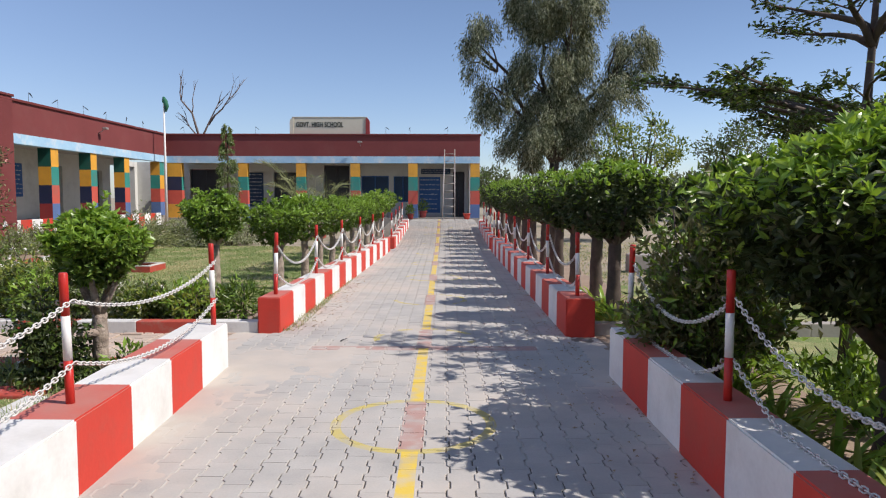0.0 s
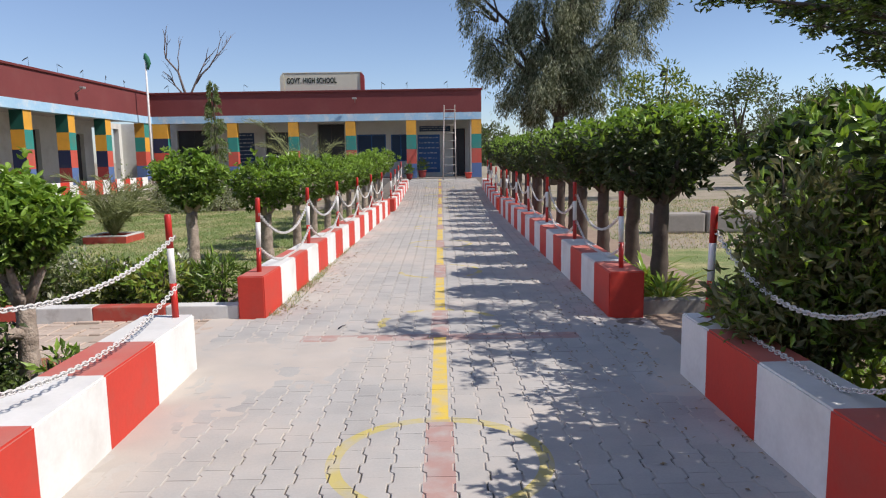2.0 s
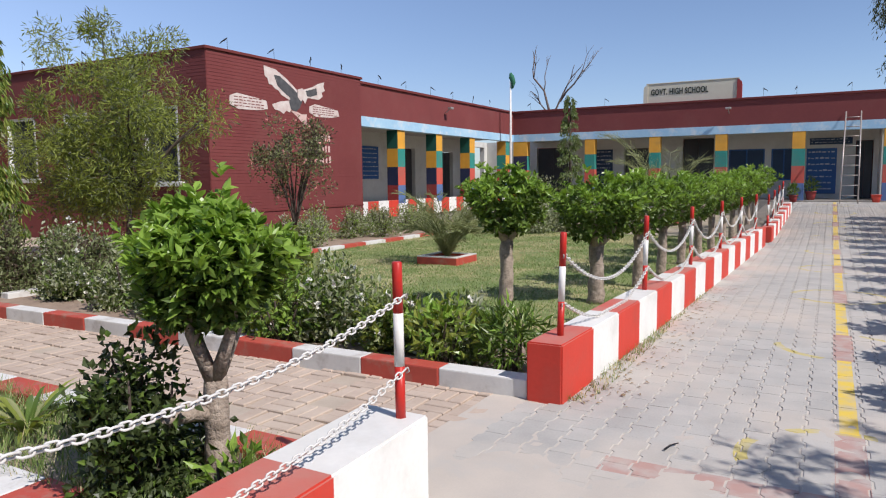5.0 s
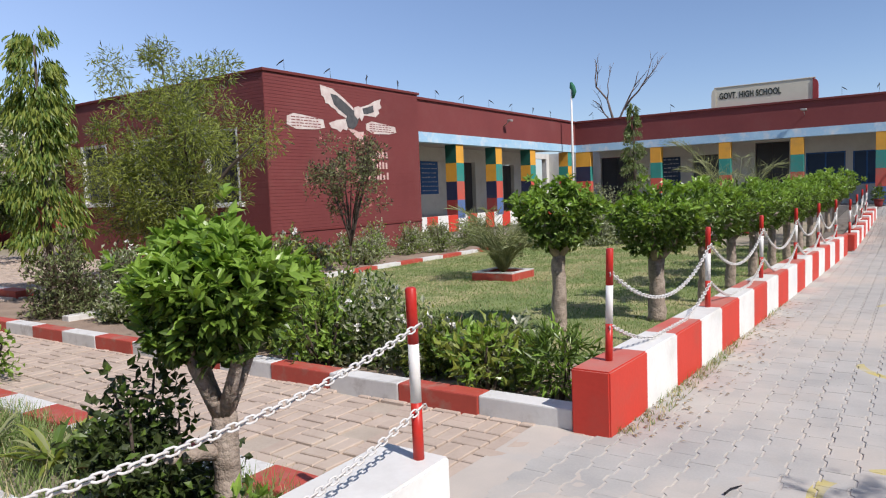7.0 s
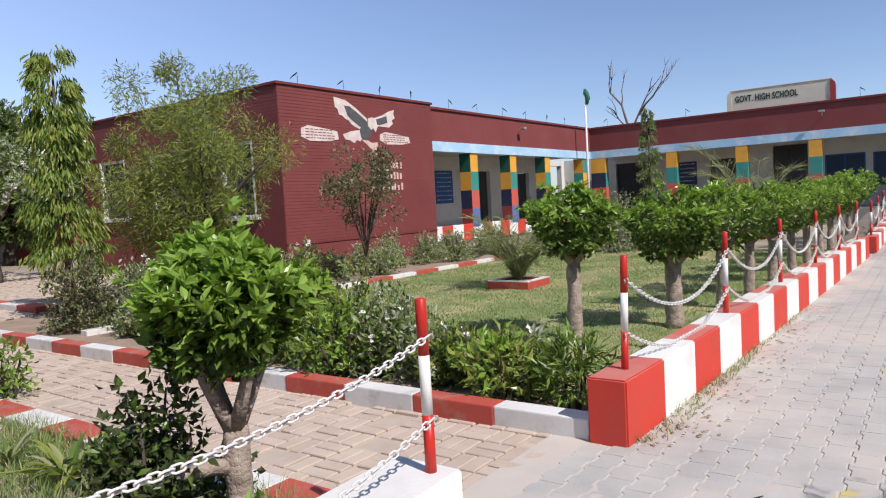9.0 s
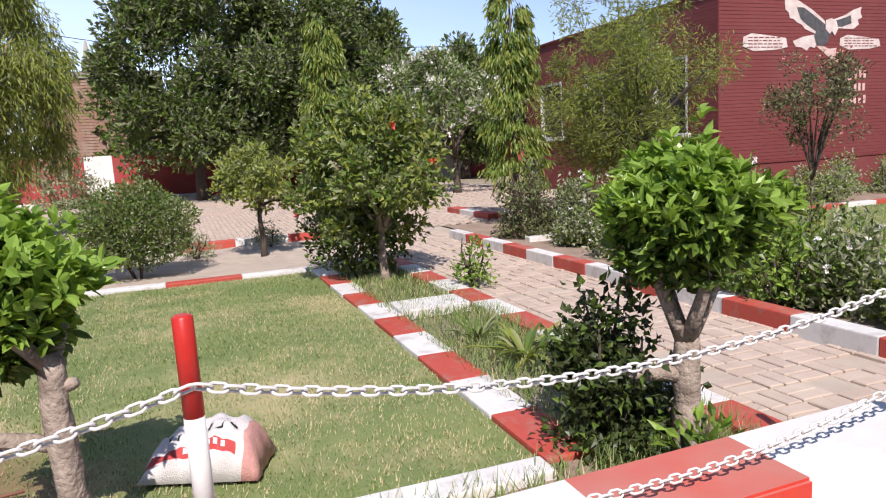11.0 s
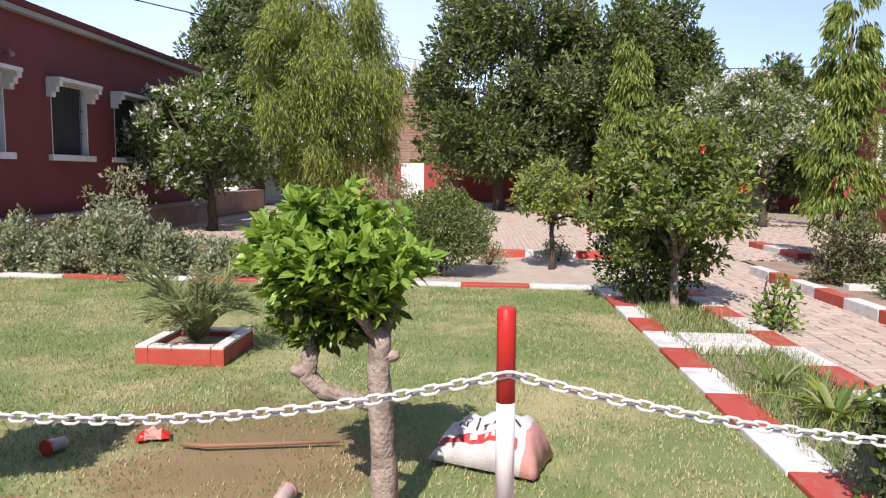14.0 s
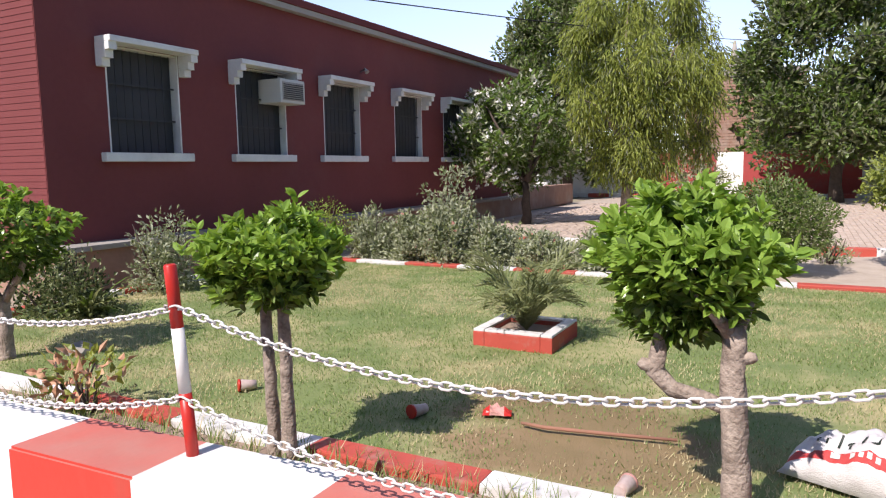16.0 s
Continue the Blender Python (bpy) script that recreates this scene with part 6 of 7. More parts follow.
woody_tree("guava_tree", "small round garden tree with yellowish leaves", -11.3, 4.5, 1.85, 0.045, 335, (0, 0, 1.15), (0.65, 0.62, 0.6), 3600, 0.085, 0.55, [LEAF_YELLOW, LEAF_ROSE], (0.65, 0.35), clumps=40, spread=0.26, limbs=6, fork=0.4)
woody_tree("frangipani_tree", "white-flowering tree with dark leaves", -17.0, -3.2, 4.2, 0.12, 336, (0, -0.2, 2.3), (1.6, 1.6, 1.35), 8000, 0.18, 0.42, [LEAF_DEEP, LEAF_GREY], (0.7, 0.3), clumps=46, spread=0.26, limbs=8, fork=0.25,
           flowers=PETAL_WHITE, n_fl=260, fl=0.10)
woody_tree("frangipani_tree", "white-flowering tree with dark leaves", -22.0, 12.0, 4.6, 0.12, 337, (0, 0, 3.3), (2.6, 2.4, 1.3), 5200, 0.19, 0.42, [LEAF_DEEP, LEAF_GREY], (0.65, 0.35), clumps=50, spread=0.26, limbs=8, fork=0.25,
           flowers=PETAL_WHITE, n_fl=240, fl=0.11)
woody_tree("willow_bottlebrush", "tall weeping tree with feathery yellow-green foliage", -18.2, -0.9, 7.2, 0.14, 338, (0, 0.35, 3.9), (2.2, 2.1, 2.7), 46000, 0.19, 0.19, [LEAF_YELLOW, LEAF_EUCA], (0.8, 0.2), clumps=95, spread=0.2,
           droop=0.9, limbs=18, fork=0.25, bark=BARK)
for i, (x, y, h, r) in enumerate(((-29.5, 4.2, 9.0, 3.3), (-30.5, 10.5, 9.0, 2.6), (-31, 8.5, 9.0, 2.9), (-31.0, -6.5, 9.5, 2.6), (-32, 16.5, 6.0, 2.6), (-36, 22, 6.5, 3.5))):
    woody_tree("shade_tree", "big dense tree with dusty dark green leaves", x, y, h, 0.22, 340 + i, (0, 0, h * 0.54), (r * 1.04, r * 1.04, h * 0.48), 32000, 0.26, 0.48, [LEAF_DEEP, LEAF_EUCA, LEAF_ROSE], (0.45, 0.35, 0.2), clumps=80,
               spread=0.24, limbs=9, fork=0.3)
shrub("large_shrub", "grey-leaved bush by the boundary wall", -30.5, -0.9, 1.5, 3.2, 350, [LEAF_GREY, LEAF_ROSE], 2200, 0.16, 0.5, shares=(0.6, 0.4))



def far_wood(label, n, x0, x1, y0, y1, h, seed, leaf, mats):
    """An uneven belt of far foliage, made of many small clumps."""
    rng = np.random.default_rng(seed)
    m = max(30, int(max(abs(x1 - x0), abs(y1 - y0)) * 1.2))
    c = np.stack([rng.uniform(x0, x1, m), rng.uniform(y0, y1, m), h * rng.uniform(0.15, 0.75, m)], axis=1)
    k = rng.integers(0, m, n)
    q = unit(rng.normal(size=(n, 3))) * rng.random((n, 1)) ** 0.4
    p = c[k] + q * (h * rng.uniform(0.25, 0.5, m))[k][:, None]
    p[:, 2] = np.maximum(p[:, 2], 0.0)
    me = leaf_mesh("far_wood", p, q + rng.normal(size=p.shape) * 0.6, leaf * rng.uniform(0.6, 1.3, n), leaf * 0.5 * np.ones(n), mats, rng)
    return tagged(part("far_wood", me, None), label, "trees", "", "stuff")


far_wood("belt of dusty green trees behind the boundary wall", 16000, -40, -35, -14, 34, 4.2, 801, 0.4, [LEAF_DEEP])
far_wood("low far belt of trees across the field", 14000, -10, 160, 110, 125, 5.0, 802, 1.0, [LEAF_EUCA])
far_wood("low far belt of trees across the field", 9000, 75, 90, -40, 110, 5.0, 803, 1.0, [LEAF_EUCA])

# ---------------------------------------------------------------- loose things on the lawn
bag = thing("fertiliser_bag", "crumpled white and red woven plastic bag lying on the lawn", "bag", (-3.74, 3.42, 0.0), 68)
BAG_WHITE = material("woven_plastic_white", (0.66, 0.64, 0.62), (0.52, 0.48, 0.46), rough=0.5, scale=12, fine=160, bump=0.6, bump_d=0.02)
BAG_RED = material("woven_plastic_red", (0.50, 0.05, 0.045), (0.42, 0.045, 0.04), rough=0.5, scale=12, fine=160, bump=0.6, bump_d=0.02)
BAG_PINK = material("woven_plastic_pink", (0.56, 0.30, 0.26), (0.46, 0.22, 0.19), rough=0.5, scale=12, fine=160, bump=0.6, bump_d=0.02)


def bag_height(u, w):
    e = (1 - (2 * u - 1) ** 4) * (1 - abs(2 * w - 1) ** 2.2)
    x, y = (u - 0.5) * 0.56, (w - 0.5) * 0.36
    return e, 0.014 + max(e, 0) ** 0.6 * (0.15 + 0.11 * u + 0.05 * noise.noise(Vector((x * 8, y * 8, 3)))) + 0.045 * noise.noise(Vector((x * 20, y * 20, 1))) * max(e, 0)


bm = bmesh.new()
nx, ny = 30, 20
grid = {}
for top_side in (1, 0):
    for j in range(ny + 1):
        for i in range(nx + 1):
            u, w = i / nx, j / ny
            e, zz = bag_height(u, w)
            if e < 1e-6 and not top_side:
                continue
            x, yv = (u - 0.5) * 0.56 + 0.02 * noise.noise(Vector((w * 4, 5, 0))), (w - 0.5) * 0.36
            grid[(top_side, i, j)] = bm.verts.new((x, yv, max(zz, 0.008) if top_side else 0.006))
for top_side in (1, 0):
    for j in range(ny):
        for i in range(nx):
            q = [grid.get((top_side, a, b), grid.get((1, a, b))) for a, b in ((i, j), (i + 1, j), (i + 1, j + 1), (i, j + 1))]
            f = bm.faces.new(q if top_side else q[::-1]) if len({*q}) == 4 and (top_side or any((0, a, b) in grid for a, b in ((i, j), (i + 1, j), (i + 1, j + 1), (i, j + 1)))) else None
            if f:
                f.smooth = True
                u, w = (i + 0.5) / nx, (j + 0.5) / ny
                f.material_index = 1 if 0.08 < w < 0.22 and u < 0.8 else 2 if u > 0.86 else 0
part("sack", bm, [BAG_WHITE, BAG_RED, BAG_PINK], bag)


def print_strip(name, u0, u1, w0, w1, mat):
    """A printed stroke that follows the cloth."""
    b = bmesh.new()
    n = 5
    rows = []
    for k in range(n + 1):
        row = []
        for u in (u0, u1):
            w = w0 + (w1 - w0) * k / n
            row.append(b.verts.new(((u - 0.5) * 0.56 + 0.02 * noise.noise(Vector((w * 4, 5, 0))), (w - 0.5) * 0.36, bag_height(u, w)[1] + 0.004)))
        rows.append(row)
    for p, q in zip(rows, rows[1:]):
        b.faces.new((p[0], p[1], q[1], q[0]))
    part(name, b, mat, bag)


for u0, wide, w0, w1 in ((0.24, 0.018, 0.27, 0.42), (0.29, 0.05, 0.38, 0.42), (0.31, 0.018, 0.27, 0.38), (0.40, 0.018, 0.27, 0.42), (0.46, 0.05, 0.34, 0.38), (0.48, 0.018, 0.27, 0.34), (0.57, 0.02, 0.28, 0.42), (0.63, 0.05, 0.30, 0.33),
                         (0.68, 0.018, 0.30, 0.42), (0.75, 0.05, 0.36, 0.40)):
    print_strip("printed_stroke", u0, u0 + wide, w0, w1, LETTER)
for u0, wide in ((0.36, 0.07), (0.50, 0.035), (0.56, 0.035), (0.62, 0.035), (0.68, 0.035)):
    print_strip("printed_stroke", u0, u0 + wide, 0.13, 0.18, BAG_WHITE)


def cup(x, y, rz, label, clear=False):
    c = thing("plastic_cup", label, "cup", (x, y, 0.026), rz)
    c.scale = (0.95, 0.95, 0.95)
    bmc = bmesh.new()
    tube(bmc, [(-0.06, 0, 0.0), (-0.02, 0, 0.0), (0.05, 0, 0.005), (0.055, 0, 0.005)], [0.03, 0.034, 0.042, 0.038], 14)
    part("body", bmc, material("cloudy_plastic", (0.42, 0.30, 0.26), (0.5, 0.42, 0.38), rough=0.3, scale=20), c)
    bmc = bmesh.new()
    tube(bmc, [(0.05, 0, 0.005), (0.066, 0, 0.006)], [0.044, 0.044], 14)
    part("lid", bmc, POST_RED if not clear else BAG_PINK, c, "red lid")


cup(-3.60, -0.10, -40, "small dirty plastic jar with a red lid lying on the lawn")
cup(-3.66, 1.18, -20, "small dirty plastic jar with a red lid lying on the lawn")
cup(-3.18, 2.50, 170, "clear plastic tub lying by the kerb", True)
st = thing("stone", "pale grey stone on the lawn", "stone", (-3.75, -2.05, 0.02))
bm = bmesh.new()
bmesh.ops.create_icosphere(bm, subdivisions=2, radius=0.1)
for v in bm.verts:
    v.co = Vector((v.co.x * 1.0, v.co.y * 1.3, v.co.z * 0.7)) * (1 + 0.25 * noise.noise(v.co * 9))
part("rock", bm, CONCRETE, st)
stick = thing("red_pipe", "thin dusty red plastic pipe lying on the lawn", "pipe", (-4.1, 2.2, 0.02))
bm = bmesh.new()
tube(bm, [(0.36, -0.40, 0.0), (0.40, -0.25, 0.012), (0.33, 0.05, 0.004), (0.25, 0.42, 0)], [0.009, 0.011, 0.011, 0.008], 8)
part("pipe", bm, material("dusty_red_plastic", (0.32, 0.15, 0.10), (0.26, 0.14, 0.09), rough=0.9, scale=9), stick)
packet = thing("crumpled_packet", "crumpled red and white plastic packet on the lawn", "litter", (-3.86, 1.60, 0.0), 20)
bm = bmesh.new()
bmesh.ops.create_grid(bm, x_segments=10, y_segments=8, size=0.5)
for v in bm.verts:
    c = v.co.copy()
    v.co = Vector((c.x * 0.10, c.y * 0.17, 0.012 + 0.05 * (1 - (2 * c.x) ** 2) * (1 - (2 * c.y) ** 2) * (0.8 + 0.9 * noise.noise(c * 5 + Vector((3, 1, 0))))))
    v.co.x += 0.012 * noise.noise(c * 9)
for f in bm.faces:
    f.material_index = 1 if abs(f.calc_center_median().y) < 0.05 else 0
bmesh.ops.solidify(bm, geom=bm.faces[:], thickness=0.004)
part("foil", bm, [POST_RED, BAG_PINK], packet)
twig = thing("fallen_twig", "short dark twig on the paving", "twig", (-1.0, 7.0, 0.012), 70)
bm = bmesh.new()
tube(bm, [(-0.07, 0, 0), (0.0, 0.01, 0.002), (0.07, 0, 0.0)], [0.006, 0.005, 0.003], 6)
part("wood", bm, BLACK, twig)


# ---------------------------------------------------------------- grass
def grass(name, label, n, x0, x1, y0, y1, h, seed, mats, shares, width=0.006, thin=0.0, z=-0.01, bare=None, dry_edge=None):
    rng = np.random.default_rng(seed)
    x, y = rng.uniform(x0, x1, n), rng.uniform(y0, y1, n)
    if thin:
        keep = np.array([noise.noise(Vector((a * 0.9, b * 0.9, seed))) for a, b in zip(x, y)]) > rng.uniform(-1, thin, n)
        x, y = x[keep], y[keep]
    if bare:
        gone = np.hypot(x - bare[0], y - bare[1]) + rng.normal(0, 0.32, len(x)) < bare[2]
        x, y = x[~gone], y[~gone]
    n = len(x)
    a = rng.uniform(0, 2 * math.pi, n)
    hh = h * rng.uniform(0.5, 1.3, n)
    b = np.stack([x, y, np.full(n, z)], axis=1)
    s = np.stack([np.cos(a), np.sin(a), np.zeros(n)], axis=1) * width
    l = np.stack([np.cos(a + 1.3), np.sin(a + 1.3), np.zeros(n)], axis=1) * (hh * rng.uniform(0.2, 1.1, n))[:, None]
    tip = b + l + np.stack([np.zeros(n), np.zeros(n), hh], axis=1)
    v = np.stack([b - s, b + s, tip], axis=1).reshape(-1, 3)
    f = np.arange(3 * n).reshape(-1, 3)
    patch = np.array([noise.noise(Vector((a * 0.8, b * 0.8, 4.0))) + 0.5 * noise.noise(Vector((a * 2.3, b * 2.3, 9.0))) for a, b in zip(x, y)]) if n > 30000 else np.zeros(n)
    idx = (rng.random(n) > shares - np.clip((patch - 0.05) * 2.2, -0.12, 0.65)).astype(int)
    if dry_edge:
        idx = np.maximum(idx, (rng.random(n) < np.clip(1 - np.hypot((x - dry_edge[0]) * 0.6, y - dry_edge[1]) / dry_edge[2], 0, 0.75)).astype(int))
    return tagged(part(name, raw_mesh(name, v, f, mats, indices=idx), None), label, "grass", "", "stuff")


grass("grass", "short mown lawn grass", 120000, -9.2, -3.1, -4.0, 4.85, 0.022, 401, [BLADE, BLADE_DRY], 0.80, 0.0035, bare=(-3.7, 2.2, 0.42), dry_edge=(-4.2, 4.5, 1.5))
grass("grass", "short mown lawn grass", 90000, -9.6, -2.4, 9.0, 21.4, 0.028, 402, [BLADE, BLADE_DRY], 0.82, 0.005)
grass("weeds", "long uncut grass and weeds behind the low wall", 5200, -3.0, -2.3, -1.5, 5.8, 0.10, 403, [BLADE, BLADE_DRY], 0.7, 0.004, thin=0.35)
grass("weeds", "long uncut grass and weeds between the kerbs", 8000, -6.0, -2.6, 5.05, 5.9, 0.12, 404, [BLADE, BLADE_DRY], 0.75, 0.004, thin=0.5)
grass("weeds", "long grass between the kerbs", 5000, -9.2, -6.0, 5.05, 5.9, 0.09, 405, [BLADE, BLADE_DRY], 0.7, 0.005, thin=0.3)
grass("grass", "thin grass of the dry field", 60000, 2.9, 16, 4, 24, 0.05, 406, [BLADE, BLADE_DRY], 0.5, 0.008, thin=0.2, z=-0.06)
grass("weeds", "small weeds along the foot of the low wall", 1500, -1.82, -1.62, 7.5, 13, 0.05, 407, [BLADE, BLADE_DRY], 0.5, 0.004, thin=0.1, z=0.0)


DRY_LEAF = material("dry_fallen_leaf", (0.22, 0.15, 0.085), (0.34, 0.26, 0.15), rough=0.8, bump=0, island=0.8)


def litter(label, n, x0, x1, y0, y1, seed):
    """Dry leaves blown against the foot of a wall, thinning out away from it."""
    rng = np.random.default_rng(seed)
    x = x0 + (x1 - x0) * rng.random(n) ** 2
    y = y0 + (y1 - y0) * rng.random(n)
    p = np.stack([x, y, np.full(n, 0.006)], axis=1)
    a = rng.uniform(0, 2 * math.pi, n)
    ways = np.stack([np.cos(a), np.sin(a), np.full(n, 0.12)], axis=1)
    me = leaf_mesh("fallen_leaves", p, ways, rng.uniform(0.02, 0.055, n), rng.uniform(0.010, 0.024, n), [DRY_LEAF], rng, flat=0.9)
    return tagged(part("fallen_leaves", me, None), label, "leaves", "", "stuff")


litter("dry fallen leaves along the foot of the low wall", 420, -1.76, -1.35, 7.5, 13.0, 901)
litter("dry fallen leaves along the shaded low wall", 260, 1.40, 0.55, 5.4, 12.0, 902)
litter("dry fallen leaves along the shaded low wall", 90, 1.48, 0.9, 1.0, 5.4, 903)


# ---------------------------------------------------------------- paving
def paver_material(name, per_object):
    """Grey interlocking blocks: a dusty cast, red cross bands, a painted yellow line with rings."""
    m = material(name, (0.46, 0.44, 0.405), (0.33, 0.32, 0.30), rough=0.85, scale=2.6, fine=70, bump=0.4, coords="World",
                 dirt=(0.52, 0.455, 0.385), dirt_amount=0.8, dirt_scale=0.6, dirt_from=0.45, dirt_to=0.68, **({"obj_rand": 0.3} if per_object else {"island": 0.3}))
    t = m.node_tree
    n, link = t.nodes, t.links.new
    b = n["Principled BSDF"]
    src = b.inputs["Base Color"].links[0].from_socket
    geo = n.new("ShaderNodeNewGeometry")
    sep = n.new("ShaderNodeSeparateXYZ")
    link(geo.outputs["Position"], sep.inputs[0])

    def op(kind, a, c=None, d=None):
        q = n.new("ShaderNodeMath")
        q.operation = kind
        for i, v in enumerate((a, c, d)):
            if v is None:
                continue
            if isinstance(v, (int, float)):
                q.inputs[i].default_value = v
            else:
                link(v, q.inputs[i])
        return q.outputs[0]

    x, y = sep.outputs[0], sep.outputs[1]
    PERIOD, RING0 = 2.87, 4.285
    ax = op("ABSOLUTE", op("ADD", x, 0.14))
    on_line = op("LESS_THAN", ax, 0.05)
    on_row = op("LESS_THAN", ax, 0.076)
    yy = op("SUBTRACT", op("MODULO", op("ADD", y, PERIOD * 6 - RING0 + PERIOD / 2), PERIOD), PERIOD / 2)
    ring_r = op("SQRT", op("ADD", op("MULTIPLY", ax, ax), op("MULTIPLY", yy, yy)))
    ring = op("LESS_THAN", op("ABSOLUTE", op("SUBTRACT", ring_r, 0.525)), 0.036)
    faded = n.new("ShaderNodeTexNoise")
    faded.inputs["Scale"].default_value, faded.inputs["Detail"].default_value = 1.7, 2
    link(geo.outputs["Position"], faded.inputs["Vector"])
    ring = op("MULTIPLY", ring, op("MAXIMUM", op("LESS_THAN", y, 5.6), op("GREATER_THAN", faded.outputs["Fac"], 0.50)))
    inside = op("LESS_THAN", ring_r, 0.525)
    line = op("MULTIPLY", on_line, op("SUBTRACT", 1.0, inside))
    red = op("MULTIPLY", on_row, inside)
    cross = op("MULTIPLY", op("LESS_THAN", op("ABSOLUTE", op("ADD", y, -6.64)), 0.10), op("LESS_THAN", ax, 1.15))
    wear_n = n.new("ShaderNodeTexNoise")
    wear_n.inputs["Scale"].default_value, wear_n.inputs["Detail"].default_value = 7.0, 6
    link(geo.outputs["Position"], wear_n.inputs["Vector"])
    wear = n.new("ShaderNodeMapRange")
    wear.inputs["From Min"].default_value, wear.inputs["From Max"].default_value = 0.36, 0.58
    wear.inputs["To Min"].default_value, wear.inputs["To Max"].default_value = 0.35, 0.95
    link(wear_n.outputs["Fac"], wear.inputs["Value"])

    def over(base, mask, colour, k):
        q = n.new("ShaderNodeMix")
        q.data_type = "RGBA"
        link(op("MULTIPLY", mask, op("MULTIPLY", wear.outputs[0], k)), q.inputs["Factor"])
        link(base, q.inputs["A"])
        q.inputs["B"].default_value = (*colour, 1)
        return q.outputs["Result"]

    c = over(src, op("MAXIMUM", red, cross), (0.40, 0.20, 0.165), 0.75)
    c = over(c, ring, (0.52, 0.42, 0.08), 0.8)
    c = over(c, line, (0.66, 0.47, 0.06), 1.0)
    link(c, b.inputs["Base Color"])
    return m


PAVER, PAVER_J = paver_material("interlocking_paver", True), paver_material("interlocking_paver_field", False)
PW, PL, TOOTH = 0.152, 0.205, 0.020


def wave(q):
    """The zigzag of the long joints over one block length."""
    q = q % 1.0
    return 0.5 if q < 0.22 or q > 0.78 else -0.5 if 0.30 < q < 0.70 else 0.5 - (q - 0.22) / 0.08 if q < 0.5 else -0.5 + (q - 0.70) / 0.08


def paver_geometry(shift):
    """A block between two zigzag joints; odd columns start half a block later."""
    g, e = 0.0042, 0.0008
    qs = [0.0, 0.22, 0.30, 0.70, 0.78, 1.0] if not shift else [0.5, 0.70, 0.78, 1.22, 1.30, 1.5]
    right = [(PW / 2 - g + wave(q) * TOOTH, (q - qs[0] - 0.5) * (PL - 2 * e)) for q in qs]
    left = [(-PW / 2 + g + wave(q) * TOOTH, (q - qs[0] - 0.5) * (PL - 2 * e)) for q in qs]
    out = right + left[::-1]
    k = len(out)
    inner = [(x - math.copysign(0.0034, x - wave(0.5 + y / PL + qs[0]) * TOOTH), y) for x, y in out]
    v = [(x, y, -0.03) for x, y in out] + [(x, y, -0.004) for x, y in out] + [(x, y, 0.0) for x, y in inner]
    quads = [(a * k + i, a * k + (i + 1) % k, (a + 1) * k + (i + 1) % k, (a + 1) * k + i) for a in range(2) for i in range(k)]
    h = k // 2
    top = [(2 * k + i, 2 * k + i + 1, 2 * k + k - 2 - i, 2 * k + k - 1 - i) for i in range(h - 1)]
    return np.array(v), np.array(quads + top)


PGEO = [paver_geometry(0), paver_geometry(1)]
PF = PGEO[0][1]


def drift(x, y):
    """Sand lies in the joints and drifts over the blocks here and there, most along the garden side."""
    s = noise.noise(Vector((x * 0.7, y * 0.45, 7.0))) * 0.7 + noise.noise(Vector((x * 2.6, y * 2.2, 2.0))) * 0.45 + noise.noise(Vector((x * 9, y * 9, 2.0))) * 0.28
    s += 0.42 * max(0.0, min(1.0, (-x - 0.75) / 0.9)) + 0.25 * math.exp(-((y - 6.0) / 0.8) ** 2) * max(0.0, min(1.0, (0.6 - x) / 1.5)) - 0.35
    return rise(y) + max(-0.012, min(0.0018, 0.012 * (s - 0.22)))


DRIFT = material("drifted_sand", (0.50, 0.445, 0.385), (0.43, 0.39, 0.345), rough=0.95, scale=3, fine=110, coords="World", dirt=(0.42, 0.405, 0.38), dirt_amount=0.8, dirt_scale=2.5)
JOINT = material("dark_joint_grit", (0.12, 0.105, 0.09), (0.20, 0.175, 0.145), rough=0.95, scale=5, fine=90, coords="World")
sheet("sand_drift", -2.3, 1.75, -7, 20, 0.0, DRIFT, "pale sand drifted over the paving blocks", 150, 700, 0.0, drift)
path = tagged(sheet("path", -2.3, 1.75, -7, 32.8, -0.010, JOINT, "", 4, 200, 0.0, lambda x, y: rise(y)), "paved walk of grey interlocking blocks with a worn yellow line", "", "", "structure")
paver_me = [raw_mesh("paver", g[0], g[1], PAVER) for g in PGEO]
rpv = random.Random(31)
fv, ff, made = [], [], 0
for j in range(-30, 159):
    y = (j + 0.5) * PL
    for i in range(-14, 12):
        x = -0.14 + i * PW
        lx = -1.80 if y < 6 else -2.0 if y < 7.4 else -1.80 + 0.026 * (y - 7.4) if y < 19.6 else -1.40
        if x < lx - 0.05 or x > 1.50:
            continue
        yo = y + (PL / 2 if i % 2 else 0)
        z = rise(yo) + rpv.uniform(-0.001, 0.001)
        tilt = (rpv.uniform(-0.25, 0.25), rpv.uniform(-0.25, 0.25))
        near = 3.35 < yo < 6.9 and -1.4 < x < 1.05 and made < 300
        if near:
            made += 1
            part("paver", paver_me[i % 2], None, path, at=pose(x, yo, z, *tilt, 0))
        else:
            m = np.array(pose(0, 0, 0, *tilt, 0).to_3x3())
            PV = PGEO[i % 2][0]
            ff.append(PF + len(fv) * len(PV))
            fv.append(PV @ m.T + np.array((x, yo, z)))
part("paver_field", raw_mesh("paver_field", np.concatenate(fv), np.concatenate(ff), PAVER_J), None, path)["kind"] = "stuff"

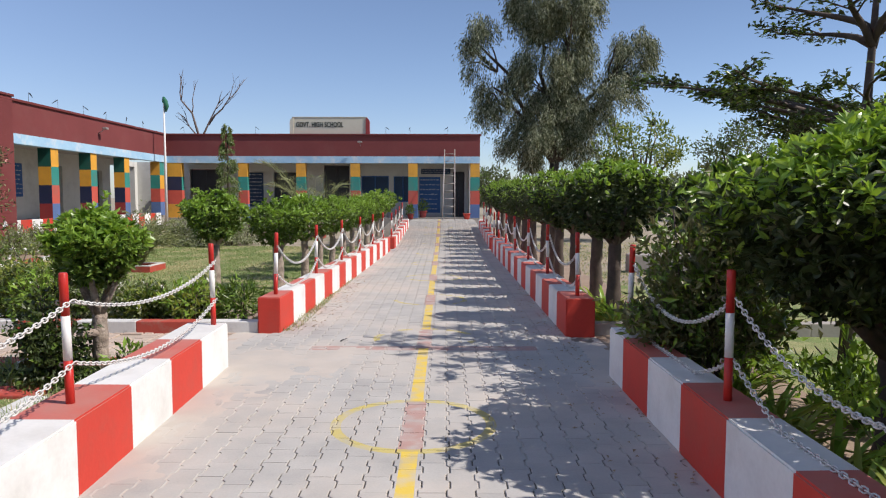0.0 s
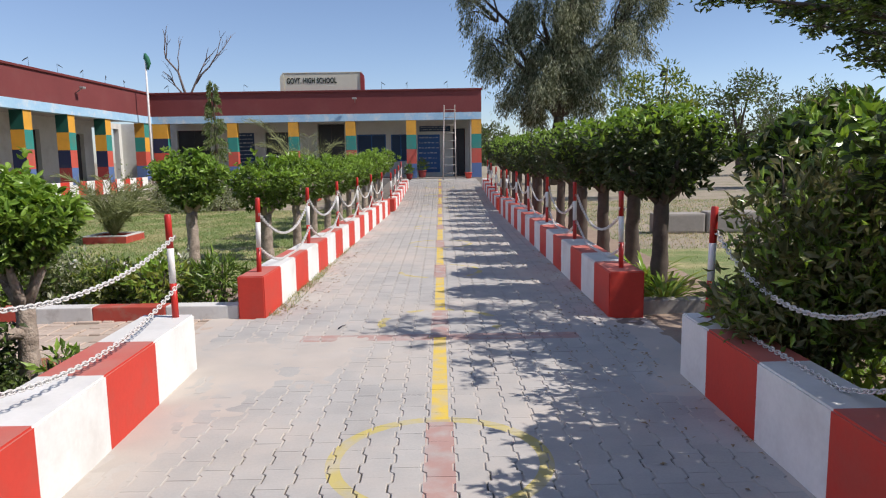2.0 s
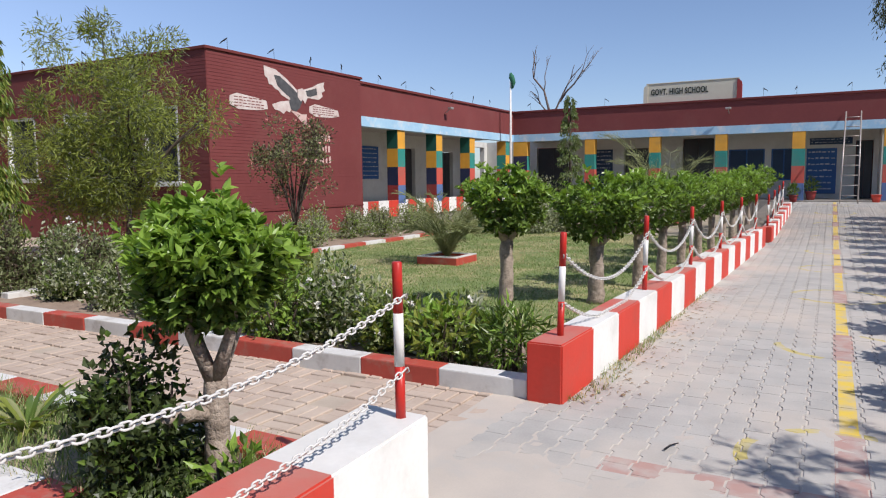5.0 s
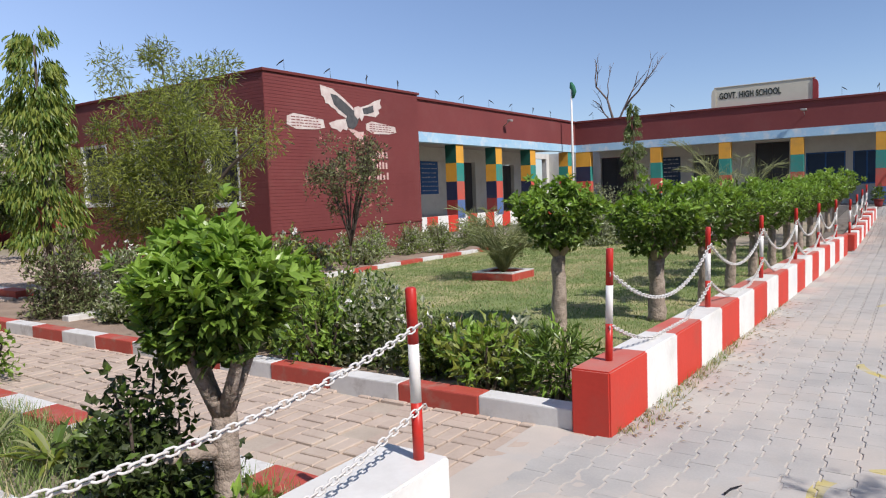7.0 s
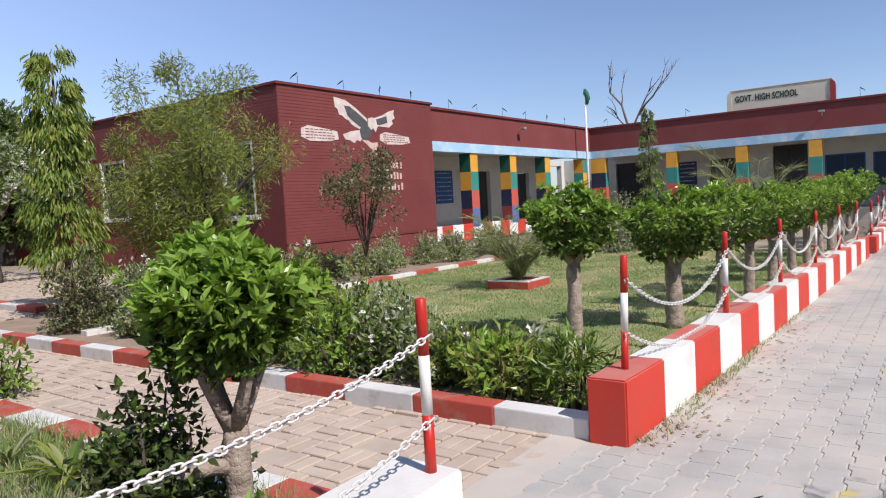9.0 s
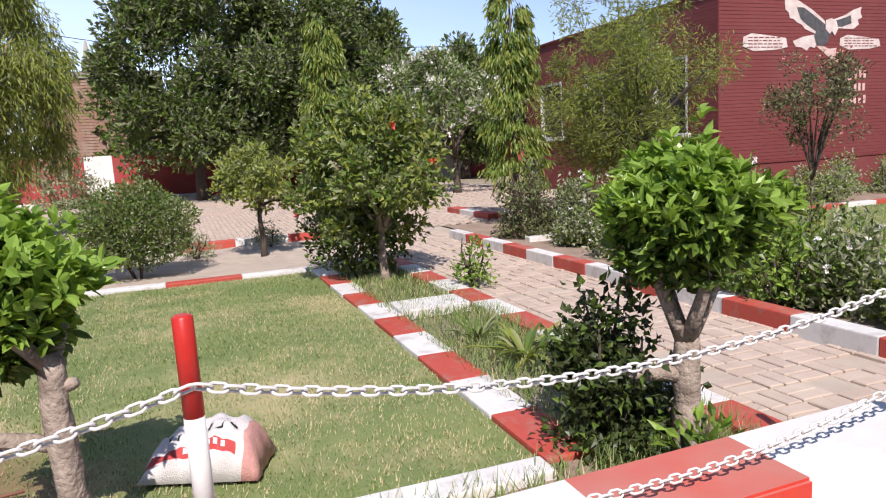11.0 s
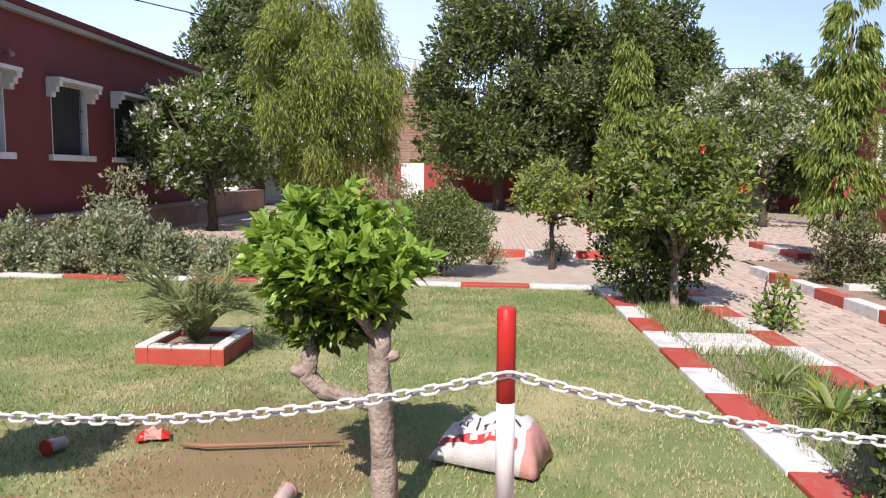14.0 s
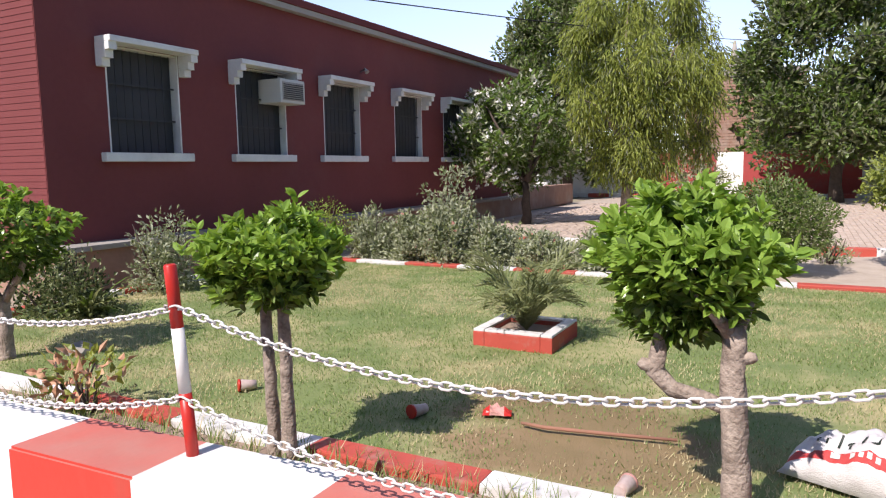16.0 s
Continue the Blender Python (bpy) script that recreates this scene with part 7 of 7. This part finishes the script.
# brick side path and far court
court = tagged(sheet("brick_court", -33.6, -13.1, -5.2, 14.6, -0.03, SAND, "", 20, 20, 0.01), "dusty brick-paved court", "", "", "structure")
side_path = tagged(sheet("brick_path", -13.1, -1.8, 6.0, 7.5, -0.026, SAND, "", 40, 6, 0.01), "side path of dusty tan bricks laid in basket weave", "", "", "structure")
sheet("sand_strip", -13.0, -9.55, 4.6, 8.2, -0.03, SAND, "sandy brick dust beside the path", 10, 8, 0.01)


def brick_geometry(lx, ly):
    b = bmesh.new()
    box(b, -lx / 2, lx / 2, -ly / 2, ly / 2, -0.04, 0.0)
    bmesh.ops.bevel(b, geom=[e for e in b.edges if all(v.co.z > -0.01 for v in e.verts)], offset=0.006, segments=1, affect="EDGES")
    b.verts.index_update()
    return b


bmb = brick_geometry(0.216, 0.101)
brick_me = mesh_of("brick", bmb, BRICK_TAN)
bverts = np.array([v.co for v in brick_me.vertices])
bquads = [list(p.vertices) for p in brick_me.polygons]
rbk = random.Random(77)
made = 0
fv, ff, ft = [], [], []


def lay(x, y, turn, near, z):
    global made
    m = pose(x + rbk.uniform(-0.004, 0.004), y + rbk.uniform(-0.004, 0.004), z + rbk.uniform(-0.006, 0.004), rbk.uniform(-1, 1), rbk.uniform(-1, 1), turn + rbk.uniform(-1.5, 1.5))
    if near and made < 300:
        made += 1
        part("brick", brick_me, None, side_path, at=m)
    else:
        w = bverts @ np.array(m.to_3x3()).T + np.array(m.translation)
        o = len(fv) * len(bverts)
        fv.append(w)
        for q in bquads:
            if len(q) == 4:
                ft.append([o + k for k in q])


U = 0.232
for i in range(0, 48):
    for j in range(0, 7):
        x, y = -2.05 - i * U, 6.02 + j * U
        if y > 7.5 or rbk.random() < 0.04:
            continue
        turn = (i + j) % 2
        for s in (-0.058, 0.058):
            lay(x + (s if turn else 0), y + (0 if turn else s) + 0.1, 90 * turn, i < 14, -0.006)
for j in range(0, 166):
    for i in range(0, 62):
        x, y = -13.2 - i * 0.228 - (0.114 if j % 2 else 0), -4.2 + j * 0.112
        if y < 14.4 and (x > -20 or rbk.random() < 0.7) and rbk.random() < 0.94:
            lay(x, y, 0, False, -0.012)
part("brick_field", raw_mesh("brick_field", np.concatenate(fv), np.array(ft), BRICK_TAN_J), None, court)["kind"] = "stuff"
